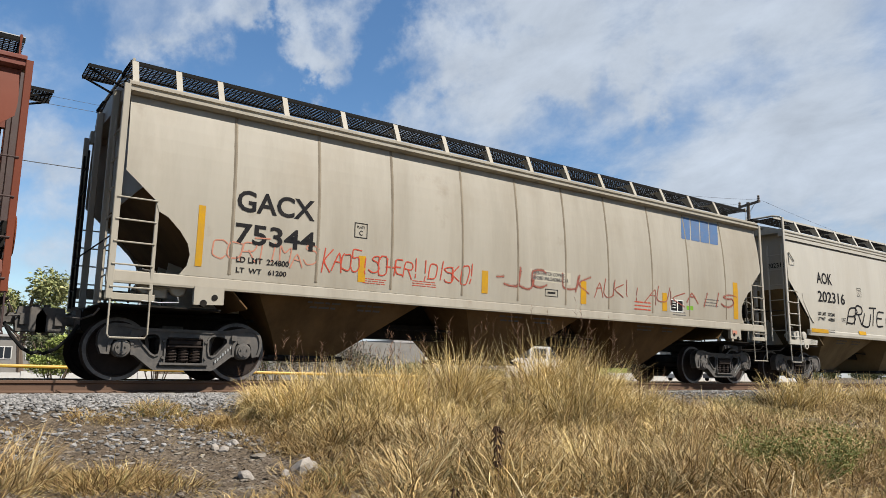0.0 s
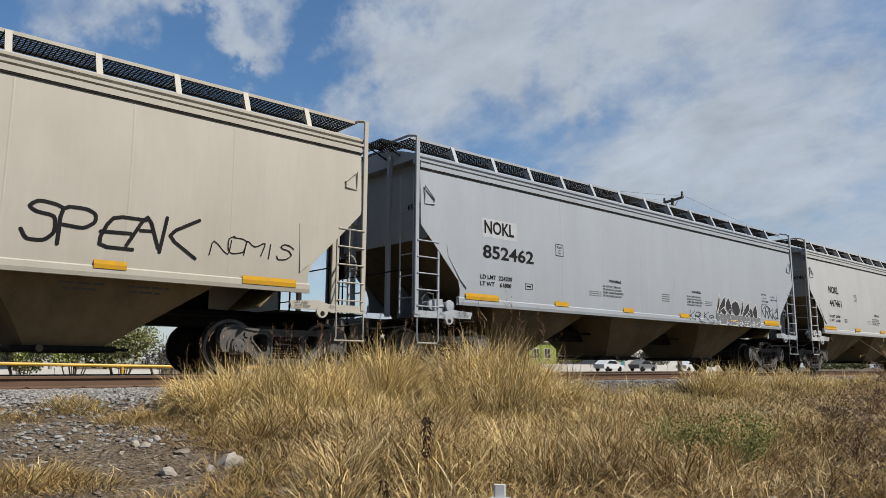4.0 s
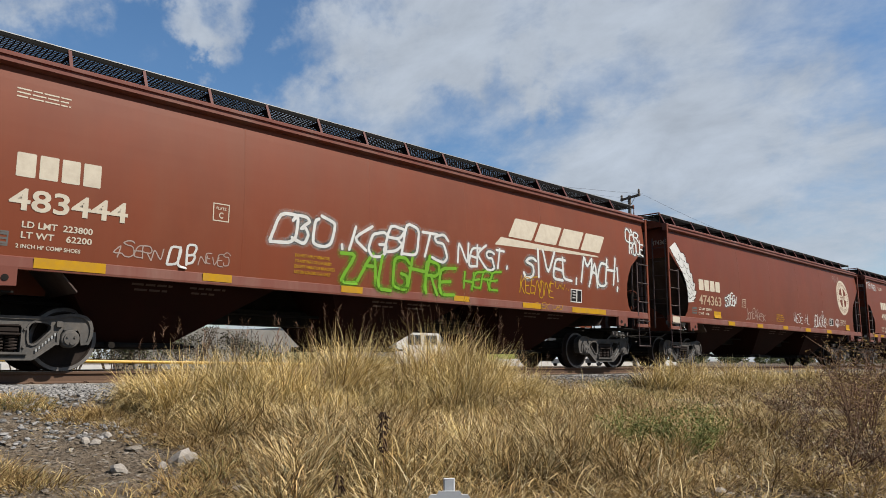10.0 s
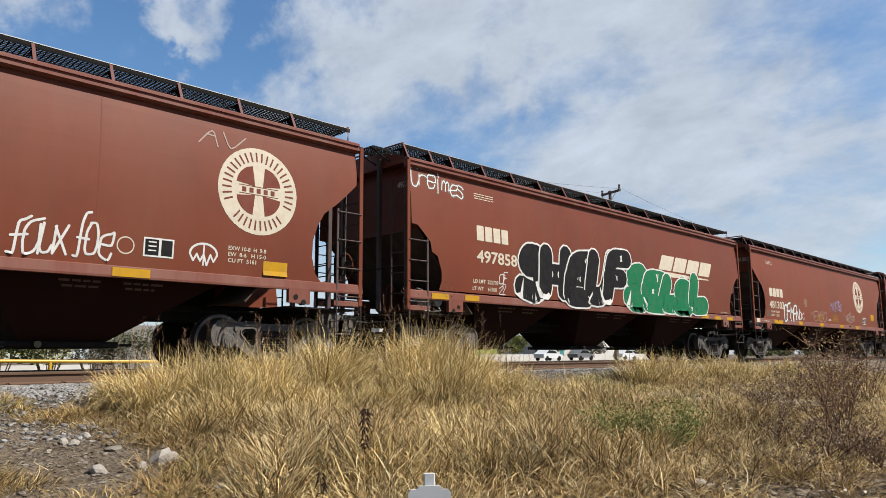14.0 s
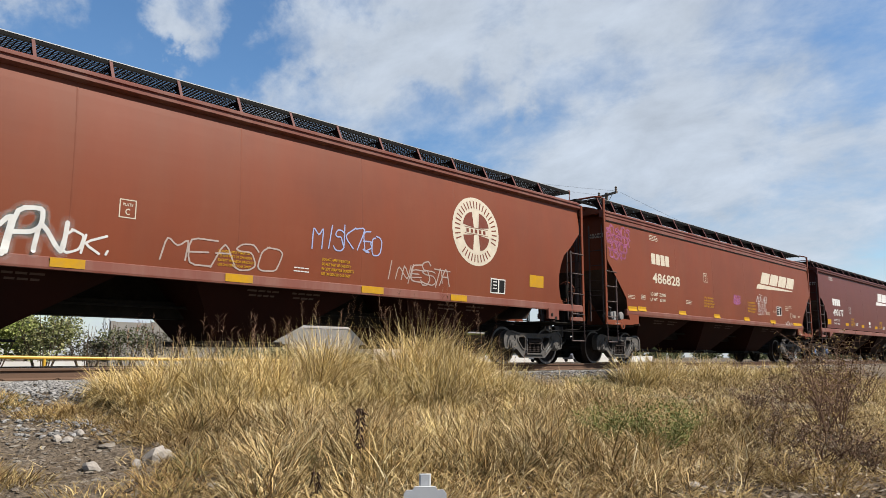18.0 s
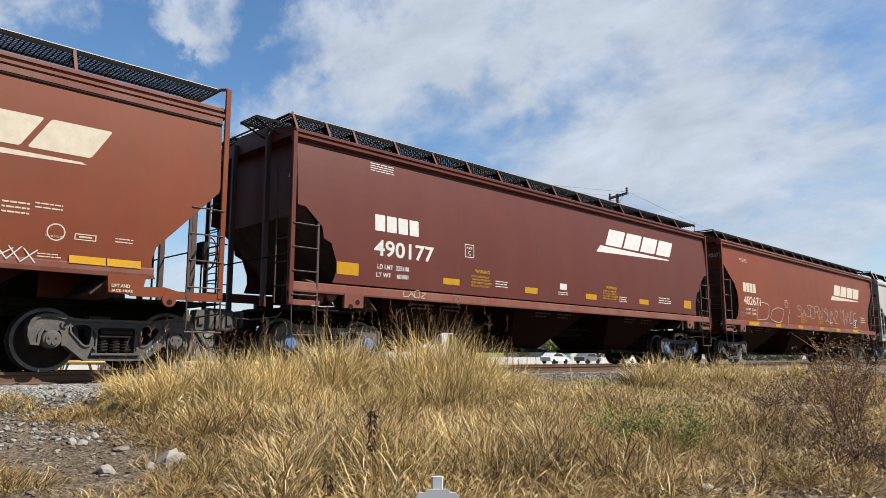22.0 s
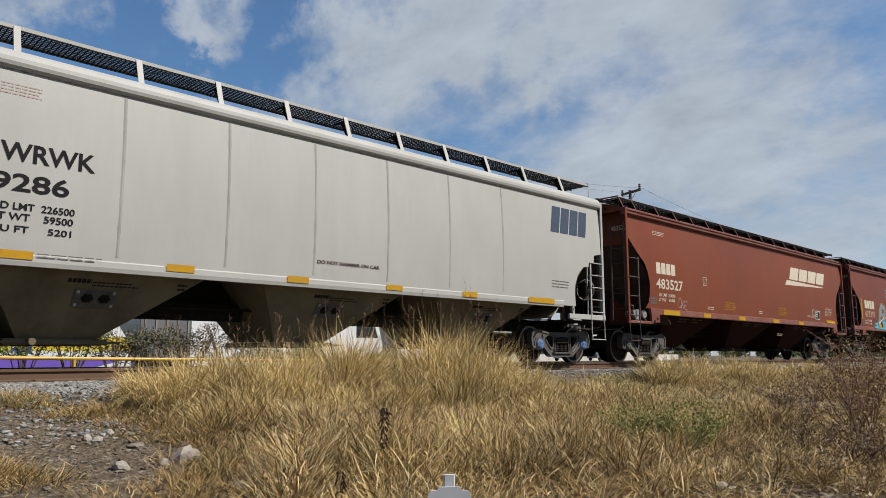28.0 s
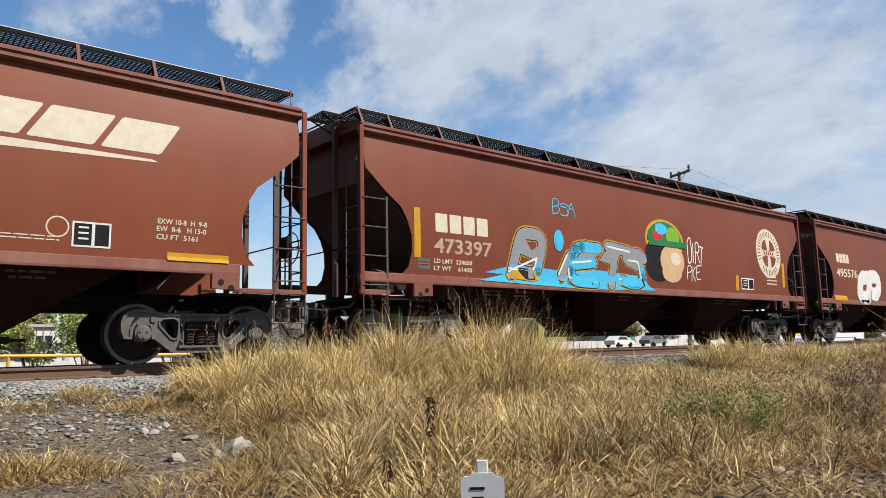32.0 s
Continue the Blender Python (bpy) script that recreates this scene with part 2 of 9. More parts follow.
M["oxide_sill"] = paint("dusty_red_oxide_paint", (0.118, 0.038, 0.026), (0.170, 0.105, 0.082), 0.55)
# paints below the sill: underside shade in the colour, with brake dust and mud
UNDER_SHADE = {}
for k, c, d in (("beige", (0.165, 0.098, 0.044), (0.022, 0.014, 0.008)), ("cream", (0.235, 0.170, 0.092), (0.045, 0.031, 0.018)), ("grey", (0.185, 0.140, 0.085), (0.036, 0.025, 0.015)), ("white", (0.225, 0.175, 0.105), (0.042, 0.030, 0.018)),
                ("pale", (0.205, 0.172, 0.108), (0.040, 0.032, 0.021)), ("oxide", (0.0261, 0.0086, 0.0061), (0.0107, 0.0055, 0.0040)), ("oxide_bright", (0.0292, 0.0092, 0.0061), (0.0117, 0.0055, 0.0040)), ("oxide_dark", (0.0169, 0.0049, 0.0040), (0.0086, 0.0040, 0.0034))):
    UNDER_SHADE[M[k].name] = surface(k + "_paint_under_brake_dust", [q * 0.62 for q in c], 0.75, 0, 0.12, 1.4, (1, 1, 0.5), d, 0.75, 0.001, fine=25)
M["dusty_slope"] = surface("dust_coated_maroon_steel", (0.050, 0.034, 0.028), 0.75, 0, 0.3, 2.2, (1, 1, 0.7), (0.115, 0.095, 0.082), 0.55)
# maroon darkened for end posts and grab rails: their shade in the colour
M["darkened_red"] = surface("handled_maroon_steel", (0.034, 0.016, 0.013), 0.6, 0, 0.2, 8, dirt=(0.050, 0.038, 0.030), amount=0.5)
M["steel"] = surface("dusty_cast_steel", (0.068, 0.064, 0.060), 0.72, 0.0, 0.3, 9, dirt=(0.135, 0.116, 0.098), amount=0.6, bump=0.003)
M["black"] = surface("grimy_black_steel", (0.0113, 0.0102, 0.0092), 0.7, 0.0, 0.3, 9, dirt=(0.0358, 0.0282, 0.0205), amount=0.4, bump=0.002)
M["wheel"] = surface("brown_wheel_steel", (0.020, 0.0155, 0.0135), 0.7, 0.0, 0.3, 7, dirt=(0.040, 0.029, 0.024), amount=0.5, bump=0.001)
M["tread"] = surface("worn_wheel_tread", (0.105, 0.095, 0.088), 0.55, 0.3, 0.3, 6, dirt=(0.030, 0.024, 0.021), amount=0.95)
M["rubber"] = surface("black_rubber", (0.0128, 0.0128, 0.0128), 0.8, 0, 0.2, 20)
M["grating"] = surface("dark_walkway_grating", (0.010, 0.0095, 0.009), 0.75, 0.0, 0.2, 10)
M["seam"] = surface("rust_stained_seam", (0.175, 0.148, 0.110), 0.75, 0, 0.3, 5, (1, 1, 0.4), (0.075, 0.06, 0.045), 0.7)
M["valve"] = surface("dusty_grey_valve_casting", (0.165, 0.158, 0.150), 0.65, 0.1, 0.25, 9, dirt=(0.085, 0.07, 0.058), amount=0.6, bump=0.002)
M["galv"] = surface("galvanised_steel", (0.2688, 0.2688, 0.2624), 0.5, 0.4, 0.15, 8)
M["blue_cap"] = surface("blue_bearing_cap", (0.064, 0.1216, 0.2432), 0.6, 0, 0.2, 20, dirt=(0.064, 0.0576, 0.0512), amount=0.5)
M["rail"] = surface("rusty_rail", (0.0992, 0.0608, 0.0416), 0.75, 0.1, 0.25, 5, (0.3, 1, 1), (0.064, 0.0448, 0.0352), 0.5, 0.002)
M["rail_top"] = surface("polished_rail_head", (0.288, 0.2752, 0.2624), 0.28, 0.9, 0.15, 8)
M["concrete"] = surface("weathered_concrete", (0.2176, 0.1984, 0.1728), 0.9, 0, 0.2, 5, dirt=(0.1408, 0.1216, 0.096), amount=0.5, bump=0.004)
M["stone"] = surface("grey_ballast_stone", (0.16, 0.1523, 0.144), 0.9, 0, 0.25, 9, island=0.45, bump=0.004)
M["dusty_stone"] = surface("earth_dusted_stone", (0.122, 0.101, 0.080), 0.95, 0, 0.25, 9, island=0.4, bump=0.004)
M["rubble"] = surface("earth_stained_stone", (0.165, 0.146, 0.122), 0.9, 0, 0.25, 6, dirt=(0.10, 0.08, 0.06), amount=0.7, bump=0.006, island=0.25)
M["rock"] = surface("pale_grey_rock", (0.235, 0.210, 0.182), 0.9, 0, 0.25, 5, dirt=(0.13, 0.11, 0.088), amount=0.5, bump=0.008)


def make_ground_material():
    m, nt, b = nodes("gravelly_earth")
    N, Lk = nt.nodes.new, nt.links.new
    tc = N("ShaderNodeTexCoord")

    def noise_of(scale, detail=6, rough=0.6):
        n = N("ShaderNodeTexNoise")
        n.inputs["Scale"].default_value, n.inputs["Detail"].default_value, n.inputs["Roughness"].default_value = scale, detail, rough
        Lk(tc.outputs["Object"], n.inputs["Vector"])
        return n.outputs[0]

    def calc(op, x, y, z=None):
        n = N("ShaderNodeMath")
        n.operation = op
        for k, v in enumerate((x, y, z)):
            if isinstance(v, (int, float)):
                n.inputs[k].default_value = v
            elif v is not None:
                Lk(v, n.inputs[k])
        return n.outputs[0]

    def span(v, a, c, d, e):
        n = N("ShaderNodeMapRange")
        Lk(v, n.inputs["Value"])
        for k, q in (("From Min", a), ("From Max", c), ("To Min", d), ("To Max", e)):
            n.inputs[k].default_value = q
        return n.outputs[0]

    big, mid, fine = noise_of(0.7, 5, 0.55), noise_of(3.4, 7, 0.68), noise_of(42, 4, 0.7)
    vor = N("ShaderNodeTexVoronoi")
    vor.inputs["Scale"].default_value = 17
    Lk(tc.outputs["Object"], vor.inputs["Vector"])
    r = N("ShaderNodeValToRGB")
    e = r.color_ramp.elements
    e[0].position, e[0].color = 0.33, (0.052, 0.039, 0.028, 1)
    e[1].position, e[1].color = 0.66, (0.225, 0.185, 0.140, 1)
    for p, c in ((0.44, (0.098, 0.073, 0.050)), (0.55, (0.152, 0.119, 0.086))):
        q = r.color_ramp.elements.new(p)
        q.color = (*c, 1)
    Lk(calc("MULTIPLY_ADD", mid, 0.55, calc("MULTIPLY", big, 0.45)), r.inputs[0])
    mx = N("ShaderNodeMix")
    mx.data_type, mx.blend_type = "RGBA", "MULTIPLY"
    mx.inputs[0].default_value = 1.0
    Lk(r.outputs[0], mx.inputs[6])
    grain = calc("MULTIPLY", span(fine, 0.3, 0.7, 0.62, 1.35), span(vor.outputs["Distance"], 0.0, 0.5, 1.12, 0.72))
    Lk(grain, mx.inputs[7])
    Lk(mx.outputs[2], b.inputs["Base Color"])
    b.inputs["Roughness"].default_value, b.inputs["Specular IOR Level"].default_value = 0.95, 0.1
    bp = N("ShaderNodeBump")
    bp.inputs["Strength"].default_value, bp.inputs["Distance"].default_value = 1.0, 0.04
    Lk(calc("ADD", calc("SUBTRACT", calc("MULTIPLY", fine, 0.6), vor.outputs["Distance"]), calc("MULTIPLY", mid, 2.0)), bp.inputs["Height"])
    Lk(bp.outputs[0], b.inputs["Normal"])
    return m


M["earth"] = make_ground_material()


M["bark"] = surface("grey_bark", (0.1024, 0.0768, 0.0576), 0.9, 0, 0.3, 8, (1, 1, 0.3), bump=0.01)

# ---- mesh building ----


class Build:
    """Gathers vertices and faces of one part."""

    def __init__(self):
        self.v, self.f = [], []

    def add(self, v, f):
        n = len(self.v)
        self.v += [tuple(p) for p in v]
        self.f += [tuple(i + n for i in q) for q in f]
        return self

    def box(self, x0, x1, y0, y1, z0, z1, c=0.0):
        """A block; c chamfers its edges along its longest side."""
        if c:
            d = (x1 - x0, y1 - y0, z1 - z0)
            k = d.index(max(d))
            a, b = ((y0, y1), (z0, z1)) if k == 0 else ((x0, x1), (z0, z1)) if k == 1 else ((x0, x1), (y0, y1))
            ring = [(a[0] + c, b[0]), (a[1] - c, b[0]), (a[1], b[0] + c), (a[1], b[1] - c), (a[1] - c, b[1]), (a[0] + c, b[1]), (a[0], b[1] - c), (a[0], b[0] + c)]
            lo, hi = ((x0, x1), (y0, y1), (z0, z1))[k]
            put = lambda p, t: (t, *p) if k == 0 else (p[0], t, p[1]) if k == 1 else (*p, t)
            v = [put(p, lo) for p in ring] + [put(p, hi) for p in ring]
            f = [(i, (i + 1) % 8, 8 + (i + 1) % 8, 8 + i) for i in range(8)] + [tuple(range(7, -1, -1)), tuple(range(8, 16))]
            return self.add(v, f)
        v = [(x, y, z) for x in (x0, x1) for y in (y0, y1) for z in (z0, z1)]
        return self.add(v, [(0, 1, 3, 2), (4, 6, 7, 5), (0, 4, 5, 1), (2, 3, 7, 6), (0, 2, 6, 4), (1, 5, 7, 3)])

    def prism(self, pts, y0, y1, axis="y"):
        """A flat outline drawn in x, z (or y, z for axis x) and given thickness."""
        n = len(pts)
        put = (lambda p, t: (p[0], t, p[1])) if axis == "y" else (lambda p, t: (t, p[0], p[1])) if axis == "x" else (lambda p, t: (p[0], p[1], t))
        v = [put(p, y0) for p in pts] + [put(p, y1) for p in pts]
        return self.add(v, [tuple(range(n)), tuple(range(2 * n - 1, n - 1, -1))] + [(i, n + i, n + (i + 1) % n, (i + 1) % n) for i in range(n)])

    def tube(self, pts, r, n=6, taper=None):
        """A round bar through the points."""
        pts = [Vector(p) for p in pts]
        rings = []
        for i, p in enumerate(pts):
            d = (pts[min(i + 1, len(pts) - 1)] - pts[max(i - 1, 0)]).normalized()
            a = d.cross(Vector((0.31, 0.17, 0.93))).normalized()
            b = d.cross(a)
            rr = r if taper is None else r + (taper - r) * i / (len(pts) - 1)
            rings.append([p + (a * math.cos(2 * math.pi * k / n) + b * math.sin(2 * math.pi * k / n)) * rr for k in range(n)])
        v = [q for ring in rings for q in ring]
        f = [(i * n + k, i * n + (k + 1) % n, (i + 1) * n + (k + 1) % n, (i + 1) * n + k) for i in range(len(pts) - 1) for k in range(n)]
        return self.add(v, f + [tuple(range(n - 1, -1, -1)), tuple(range(len(v) - n, len(v)))])

    def lathe(self, prof, n=28, axis="y", at=(0, 0, 0)):
        """Turns a profile of (radius, along) round an axis."""
        v = []
        for r, t in prof:
            for k in range(n):
                c, s = r * math.cos(2 * math.pi * k / n), r * math.sin(2 * math.pi * k / n)
                p = (c, t, s) if axis == "y" else (t, c, s) if axis == "x" else (c, s, t)
                v.append((p[0] + at[0], p[1] + at[1], p[2] + at[2]))
        f = [(i * n + k, i * n + (k + 1) % n, (i + 1) * n + (k + 1) % n, (i + 1) * n + k) for i in range(len(prof) - 1) for k in range(n)]
        ends = [] if prof[0] == prof[-1] else [tuple(range(n)), tuple(range(len(v) - n, len(v)))]
        return self.add(v, f + ends)

    def mesh(self, name, material, smooth=False):
        me = bpy.data.meshes.new(name)
        me.from_pydata(self.v, [], self.f)
        bm = bmesh.new()
        bm.from_mesh(me)
        bmesh.ops.recalc_face_normals(bm, faces=bm.faces)
        if smooth:
            for f in bm.faces:
                f.smooth = True
            for e in bm.edges:
                if e.is_manifold and e.calc_face_angle(0) > 0.6:
                    e.smooth = False
        bm.to_mesh(me)
        bm.free()
        me.materials.append(material)
        return me


MESHES = {}


def part(name, made, material, parent, label="", key=None, smooth=False, at=None):
    """Links one mesh under a thing or part; equal keys share their mesh."""
    k = (name, key, material.name) if key is not None else None
    if k is not None and k in MESHES:
        me = MESHES[k]
    else:
        b = made() if callable(made) else made
        me = b.mesh(name, material, smooth) if isinstance(b, Build) else b
        if not len(me.materials):
            me.materials.append(material)
        if k is not None:
            MESHES[k] = me
    ob = new(name, me)
    ob.parent = parent
    if at is not None:
        ob.location = at
    if label:
        tagged(ob, label)
    return ob


def thing(name, label, category, group="", at=(0, 0, 0)):
    ob = new(name)
    ob.location = at
    return tagged(ob, label, category, group)


def solid(name, made, material, label, category, kind="", group="", smooth=False):
    return tagged(new(name, made.mesh(name, material, smooth)), label, category, group, kind)

# ---- ground and track ----
SLOPE = [(-60, -2.6), (-20, -1.75), (-12.2, -1.35), (-8, -0.97), (-5.5, -0.77), (-4.0, -0.64), (-3.0, -0.50), (-1.75, -0.20), (1.75, -0.20), (3.2, -0.55), (6.5, -0.55), (60, -0.6)]


def lie(x, y):
    """Height of the ground."""
    z = SLOPE[0][1] if y < SLOPE[0][0] else SLOPE[-1][1]
    for (a, za), (b, zb) in zip(SLOPE, SLOPE[1:]):
        if a <= y <= b:
            z = za + (zb - za) * (y - a) / (b - a)
    if y < -2.2:
        w = min(1, (-2.2 - y) / 2)
        z += w * (0.07 * noise.noise((x * 0.45, y * 0.45, 0)) + 0.03 * noise.noise((x * 1.7, y * 1.7, 3)) + 0.026 * noise.noise((x * 3.7, y * 3.7, 5)) + 0.018 * noise.noise((x * 8, y * 8, 7)) - 0.022 * abs(noise.noise((x * 5.1, y * 5.1, 9))))
    return z


def make_ground():
    xs = [-900, -300, -120, -60, -30, -15, -8] + [-5 + 0.14 * i for i in range(21)] + [-2.1 + 0.062 * i for i in range(94)] + [3.75 + 0.14 * i for i in range(69)] + [13.5 + 0.5 * i for i in range(40)] + [36, 45, 60, 90, 150, 300, 900]
    ys = [-900, -300, -120, -60, -30, -20, -16] + [-14 + 0.14 * i for i in range(44)] + [-7.84 + 0.062 * i for i in range(80)] + [-2.86 + 0.14 * i for i in range(12)] + [-1, 0, 1, 1.75, 2.5, 3.2, 4, 6.5, 10, 16, 30, 60, 120, 300, 900]
    v = [(x, y, lie(x, y)) for x in xs for y in ys]
    n = len(ys)
    f = [(i * n + j, (i + 1) * n + j, (i + 1) * n + j + 1, i * n + j + 1) for i in range(len(xs) - 1) for j in range(n - 1)]
    b = Build().add(v, f)
    ob = solid("ground", b, M["earth"], "bare stony earth sloping up to the railway bank", "ground", "structure", smooth=True)
    return ob


make_ground()


def pebble(rng, n=5):
    """A small angular stone as points and faces."""
    t = (1 + 5 ** 0.5) / 2
    ico = [(-1, t, 0), (1, t, 0), (-1, -t, 0), (1, -t, 0), (0, -1, t), (0, 1, t), (0, -1, -t), (0, 1, -t), (t, 0, -1), (t, 0, 1), (-t, 0, -1), (-t, 0, 1)]
    fs = [(0, 11, 5), (0, 5, 1), (0, 1, 7), (0, 7, 10), (0, 10, 11), (1, 5, 9), (5, 11, 4), (11, 10, 2), (10, 7, 6), (7, 1, 8), (3, 9, 4), (3, 4, 2), (3, 2, 6), (3, 6, 8), (3, 8, 9), (4, 9, 5), (2, 4, 11), (6, 2, 10), (8, 6, 7), (9, 8, 1)]
    v = np.array(ico) / 1.9 * rng.uniform(0.62, 1.15, (12, 1))
    return v, fs


def scatter(name, count, spot, size, material, label, category, seed, flat=0.7, sink=0.3):
    """Many loose stones joined into one sheet."""
    rng = np.random.default_rng(seed)
    V, F, n = [], [], 0
    shapes = [pebble(rng) for _ in range(14)]
    for _ in range(count):
        x, y = spot(rng)
        s = size(rng)
        v, fs = shapes[rng.integers(14)]
        a = rng.uniform(0, 6.28)
        p = v * (s * rng.uniform(0.7, 1.3), s, s * flat * rng.uniform(0.7, 1.2))
        ca, sa = math.cos(a), math.sin(a)
        p = np.stack([p[:, 0] * ca - p[:, 1] * sa + x, p[:, 0] * sa + p[:, 1] * ca + y, p[:, 2] + lie(x, y) + s * sink], 1)
        V.append(p)
        F.append(np.array(fs) + n)
        n += 12
    me = bpy.data.meshes.new(name)
    me.from_pydata(np.concatenate(V).tolist(), [], np.concatenate(F).tolist())
    me.materials.append(material)
    return tagged(new(name, me), label, category, "", "stuff")




def ballast_spot(r):
    """A place on the shoulder of the bank; the sleepers' ends stay bare."""
    while True:
        x = r.uniform(-3.5, 9) if r.random() < 0.76 else r.uniform(9, 34)
        y = -1.05 - abs(r.normal(0, 1)) * 0.66 if r.random() < 0.95 else r.uniform(-4.2, -3)
        if y < -1.36 or 0.15 < (x + 14) % 0.72 < 0.57:
            return x, y


scatter("ballast", 30000, ballast_spot,
        lambda r: r.uniform(0.016, 0.042), M["stone"], "grey crushed stone ballast along the rails", "ballast", 3)
scatter("clods", 2600, lambda r: (r.uniform(-3.0, 3.6) if r.random() < 0.8 else r.normal(0, 4), r.uniform(-8.5, -3.2) if r.random() < 0.8 else -9 - abs(r.normal(0, 3))), lambda r: min(0.075, 0.014 + r.exponential(0.014)), M["earth"], "crumbly brown clods of dry earth", "earth clods", 9, 0.5, 0.05)
scatter("gravel", 8500, lambda r: (r.uniform(-3.5, 4.2) if r.random() < 0.78 else r.normal(3, 6), -3.0 - abs(r.normal(0, 1.9)) if r.random() < 0.78 else -8 - abs(r.normal(0, 4))),
        lambda r: min(0.045, 0.006 + r.exponential(0.0075)), M["dusty_stone"], "loose gravel strewn over bare earth", "gravel", 4, 0.55, 0.1)
scatter("rubble", 230, lambda r: (r.normal(2.5, 0.55), r.normal(-4.6, 0.75)) if r.random() < 0.6 else (r.uniform(-1, 3.2), r.uniform(-7, -3.4)), lambda r: min(0.10, 0.018 + r.exponential(0.016)), M["rubble"], "pale broken stone lying flat in the earth", "rubble", 6, 0.42, 0.0)


def make_rail(y, name, label):
    x0, x1 = -80, 500
    prof = [(-0.075, -0.172), (0.075, -0.172), (0.075, -0.160), (0.012, -0.138), (0.009, -0.052), (0.036, -0.036), (0.036, -0.006), (0.028, 0), (-0.028, 0), (-0.036, -0.006), (-0.036, -0.036), (-0.009, -0.052), (-0.012, -0.138), (-0.075, -0.160)]
    rail = thing(name, label, "rail")
    tagged(rail, kind="structure")
    b = Build()
    b.prism([(y + p, z) for p, z in prof], x0, x1, "x")
    part("rail_section", b, M["rail"], rail)
    part("running_face", Build().box(x0, x1, y - 0.030, y + 0.030, 0.0006, 0.0022), M["rail_top"], rail, "bright polished running face")
    for xj in (-0.6, 11.3, 23.2, 35.1):
        j = Build()
        j.prism([(xj - 0.35, -0.125), (xj + 0.35, -0.125), (xj + 0.35, -0.065), (xj - 0.35, -0.065)], y - 0.034, y - 0.010)
        for k in range(6):
            j.lathe([(0.014, -0.03), (0.014, 0)], 6, "y", (xj - 0.29 + 0.116 * k, y - 0.026, -0.095))
        part("fishplate", j, M["rail"], rail, "bolted rusty fishplate")
    return rail


make_rail(-0.753, "rail", "rusty steel rail with a polished head on concrete sleepers")
make_rail(0.753, "rail", "rusty steel rail with a polished head on concrete sleepers")


def make_sleepers():
    b = Build()
    b.add([(-0.13, -1.28, -0.29), (0.13, -1.28, -0.29), (0.13, 1.28, -0.29), (-0.13, 1.28, -0.29), (-0.105, -1.26, -0.172), (0.105, -1.26, -0.172), (0.105, 1.26, -0.172), (-0.105, 1.26, -0.172)],
          [(0, 3, 2, 1), (4, 5, 6, 7), (0, 1, 5, 4), (1, 2, 6, 5), (2, 3, 7, 6), (3, 0, 4, 7)])
    me = b.mesh("sleeper", M["concrete"])
    cm = Build().tube([(-0.05, -0.115, -0.165), (-0.02, -0.09, -0.14), (0.02, -0.07, -0.15), (0.05, -0.115, -0.165)], 0.009, 5).mesh("rail_clip", M["rail"])
    for i in range(90):
        x = -14 + 0.72 * i
        s = tagged(new("sleeper", me), "pale concrete sleeper half buried in ballast", "sleeper", "sleepers under the rails")
        s.location = (x, 0, 0)
        if -4 < x < 26:
            c = new("rail_clip", cm)
            c.parent = s
            c.location = (0, -0.753, 0)


make_sleepers()

# ---- hopper wagons ----
RAD = 0.457


BELLY = {"long": 1.9, "short_red": 1.7, "round": 2.4, "straight": 1.0, "stepped": 1.4}


def side_y(z, bulge=1.0):
    """Half width of the body at a height: widest at about 2.5 m."""
    return 1.60 - 0.022 * bulge * (z - 2.45) ** 2 if z > 2.45 else 1.60 - 0.035 * (z - 2.45) ** 2


def side_sheet(cut, L, ztop, sgn, bulge):
    """A side sheet with both ends cut away below, following the belly of the body. cut: (inset, height) from the sill up."""
    zs = sorted({z for _, z in cut} | {1.5 + 0.20 * i for i in range(13)} | {ztop})
    zs = [z for z in zs if cut[0][1] <= z <= ztop]

    def inset(z):
        for (a, za), (b, zb) in zip(cut, cut[1:]):
            if za <= z <= zb and zb > za:
                return a + (b - a) * (z - za) / (zb - za)
        return cut[-1][0]

    b, t = Build(), 0.012
    rows = []
    for z in zs:
        xi, y = inset(z), side_y(z, bulge)
        rows.append([(xi, -y * 1.0), (L - xi, -y)])
    v, f = [], []
    for z, ((xa, y), (xb, _)) in zip(zs, rows):
        v += [(xa, sgn * -y, z), (xb, sgn * -y, z), (xa, sgn * (-y - t), z), (xb, sgn * (-y - t), z)]
    for i in range(len(zs) - 1):
        k = 4 * i
        f += [(k, k + 1, k + 5, k + 4), (k + 2, k + 6, k + 7, k + 3), (k, k + 4, k + 6, k + 2), (k + 1, k + 3, k + 7, k + 5)]
    f += [(0, 2, 3, 1), (len(v) - 4, len(v) - 3, len(v) - 1, len(v) - 2)]
    return b.add(v, f)


def grating(x0, x1, y0, y1, z, step=0.06):
    """An open walkway: bearing bars along it and many cross bars."""
    b = Build()
    n = max(2, round((y1 - y0) / 0.07))
    for i in range(n + 1):
        y = y0 + (y1 - y0) * i / n
        b.box(x0, x1, y - 0.004, y + 0.004, z - 0.019, z)
    for i in range(int((x1 - x0) / step) + 1):
        x = x0 + step * i
        b.box(x - 0.0065, x + 0.0065, y0, y1, z - 0.013, z - 0.001)
    b.box(x0, x1, y0 - 0.012, y0 - 0.004, z - 0.045, z + 0.006)
    b.box(x0, x1, y1 + 0.004, y1 + 0.012, z - 0.045, z + 0.006)
    return b


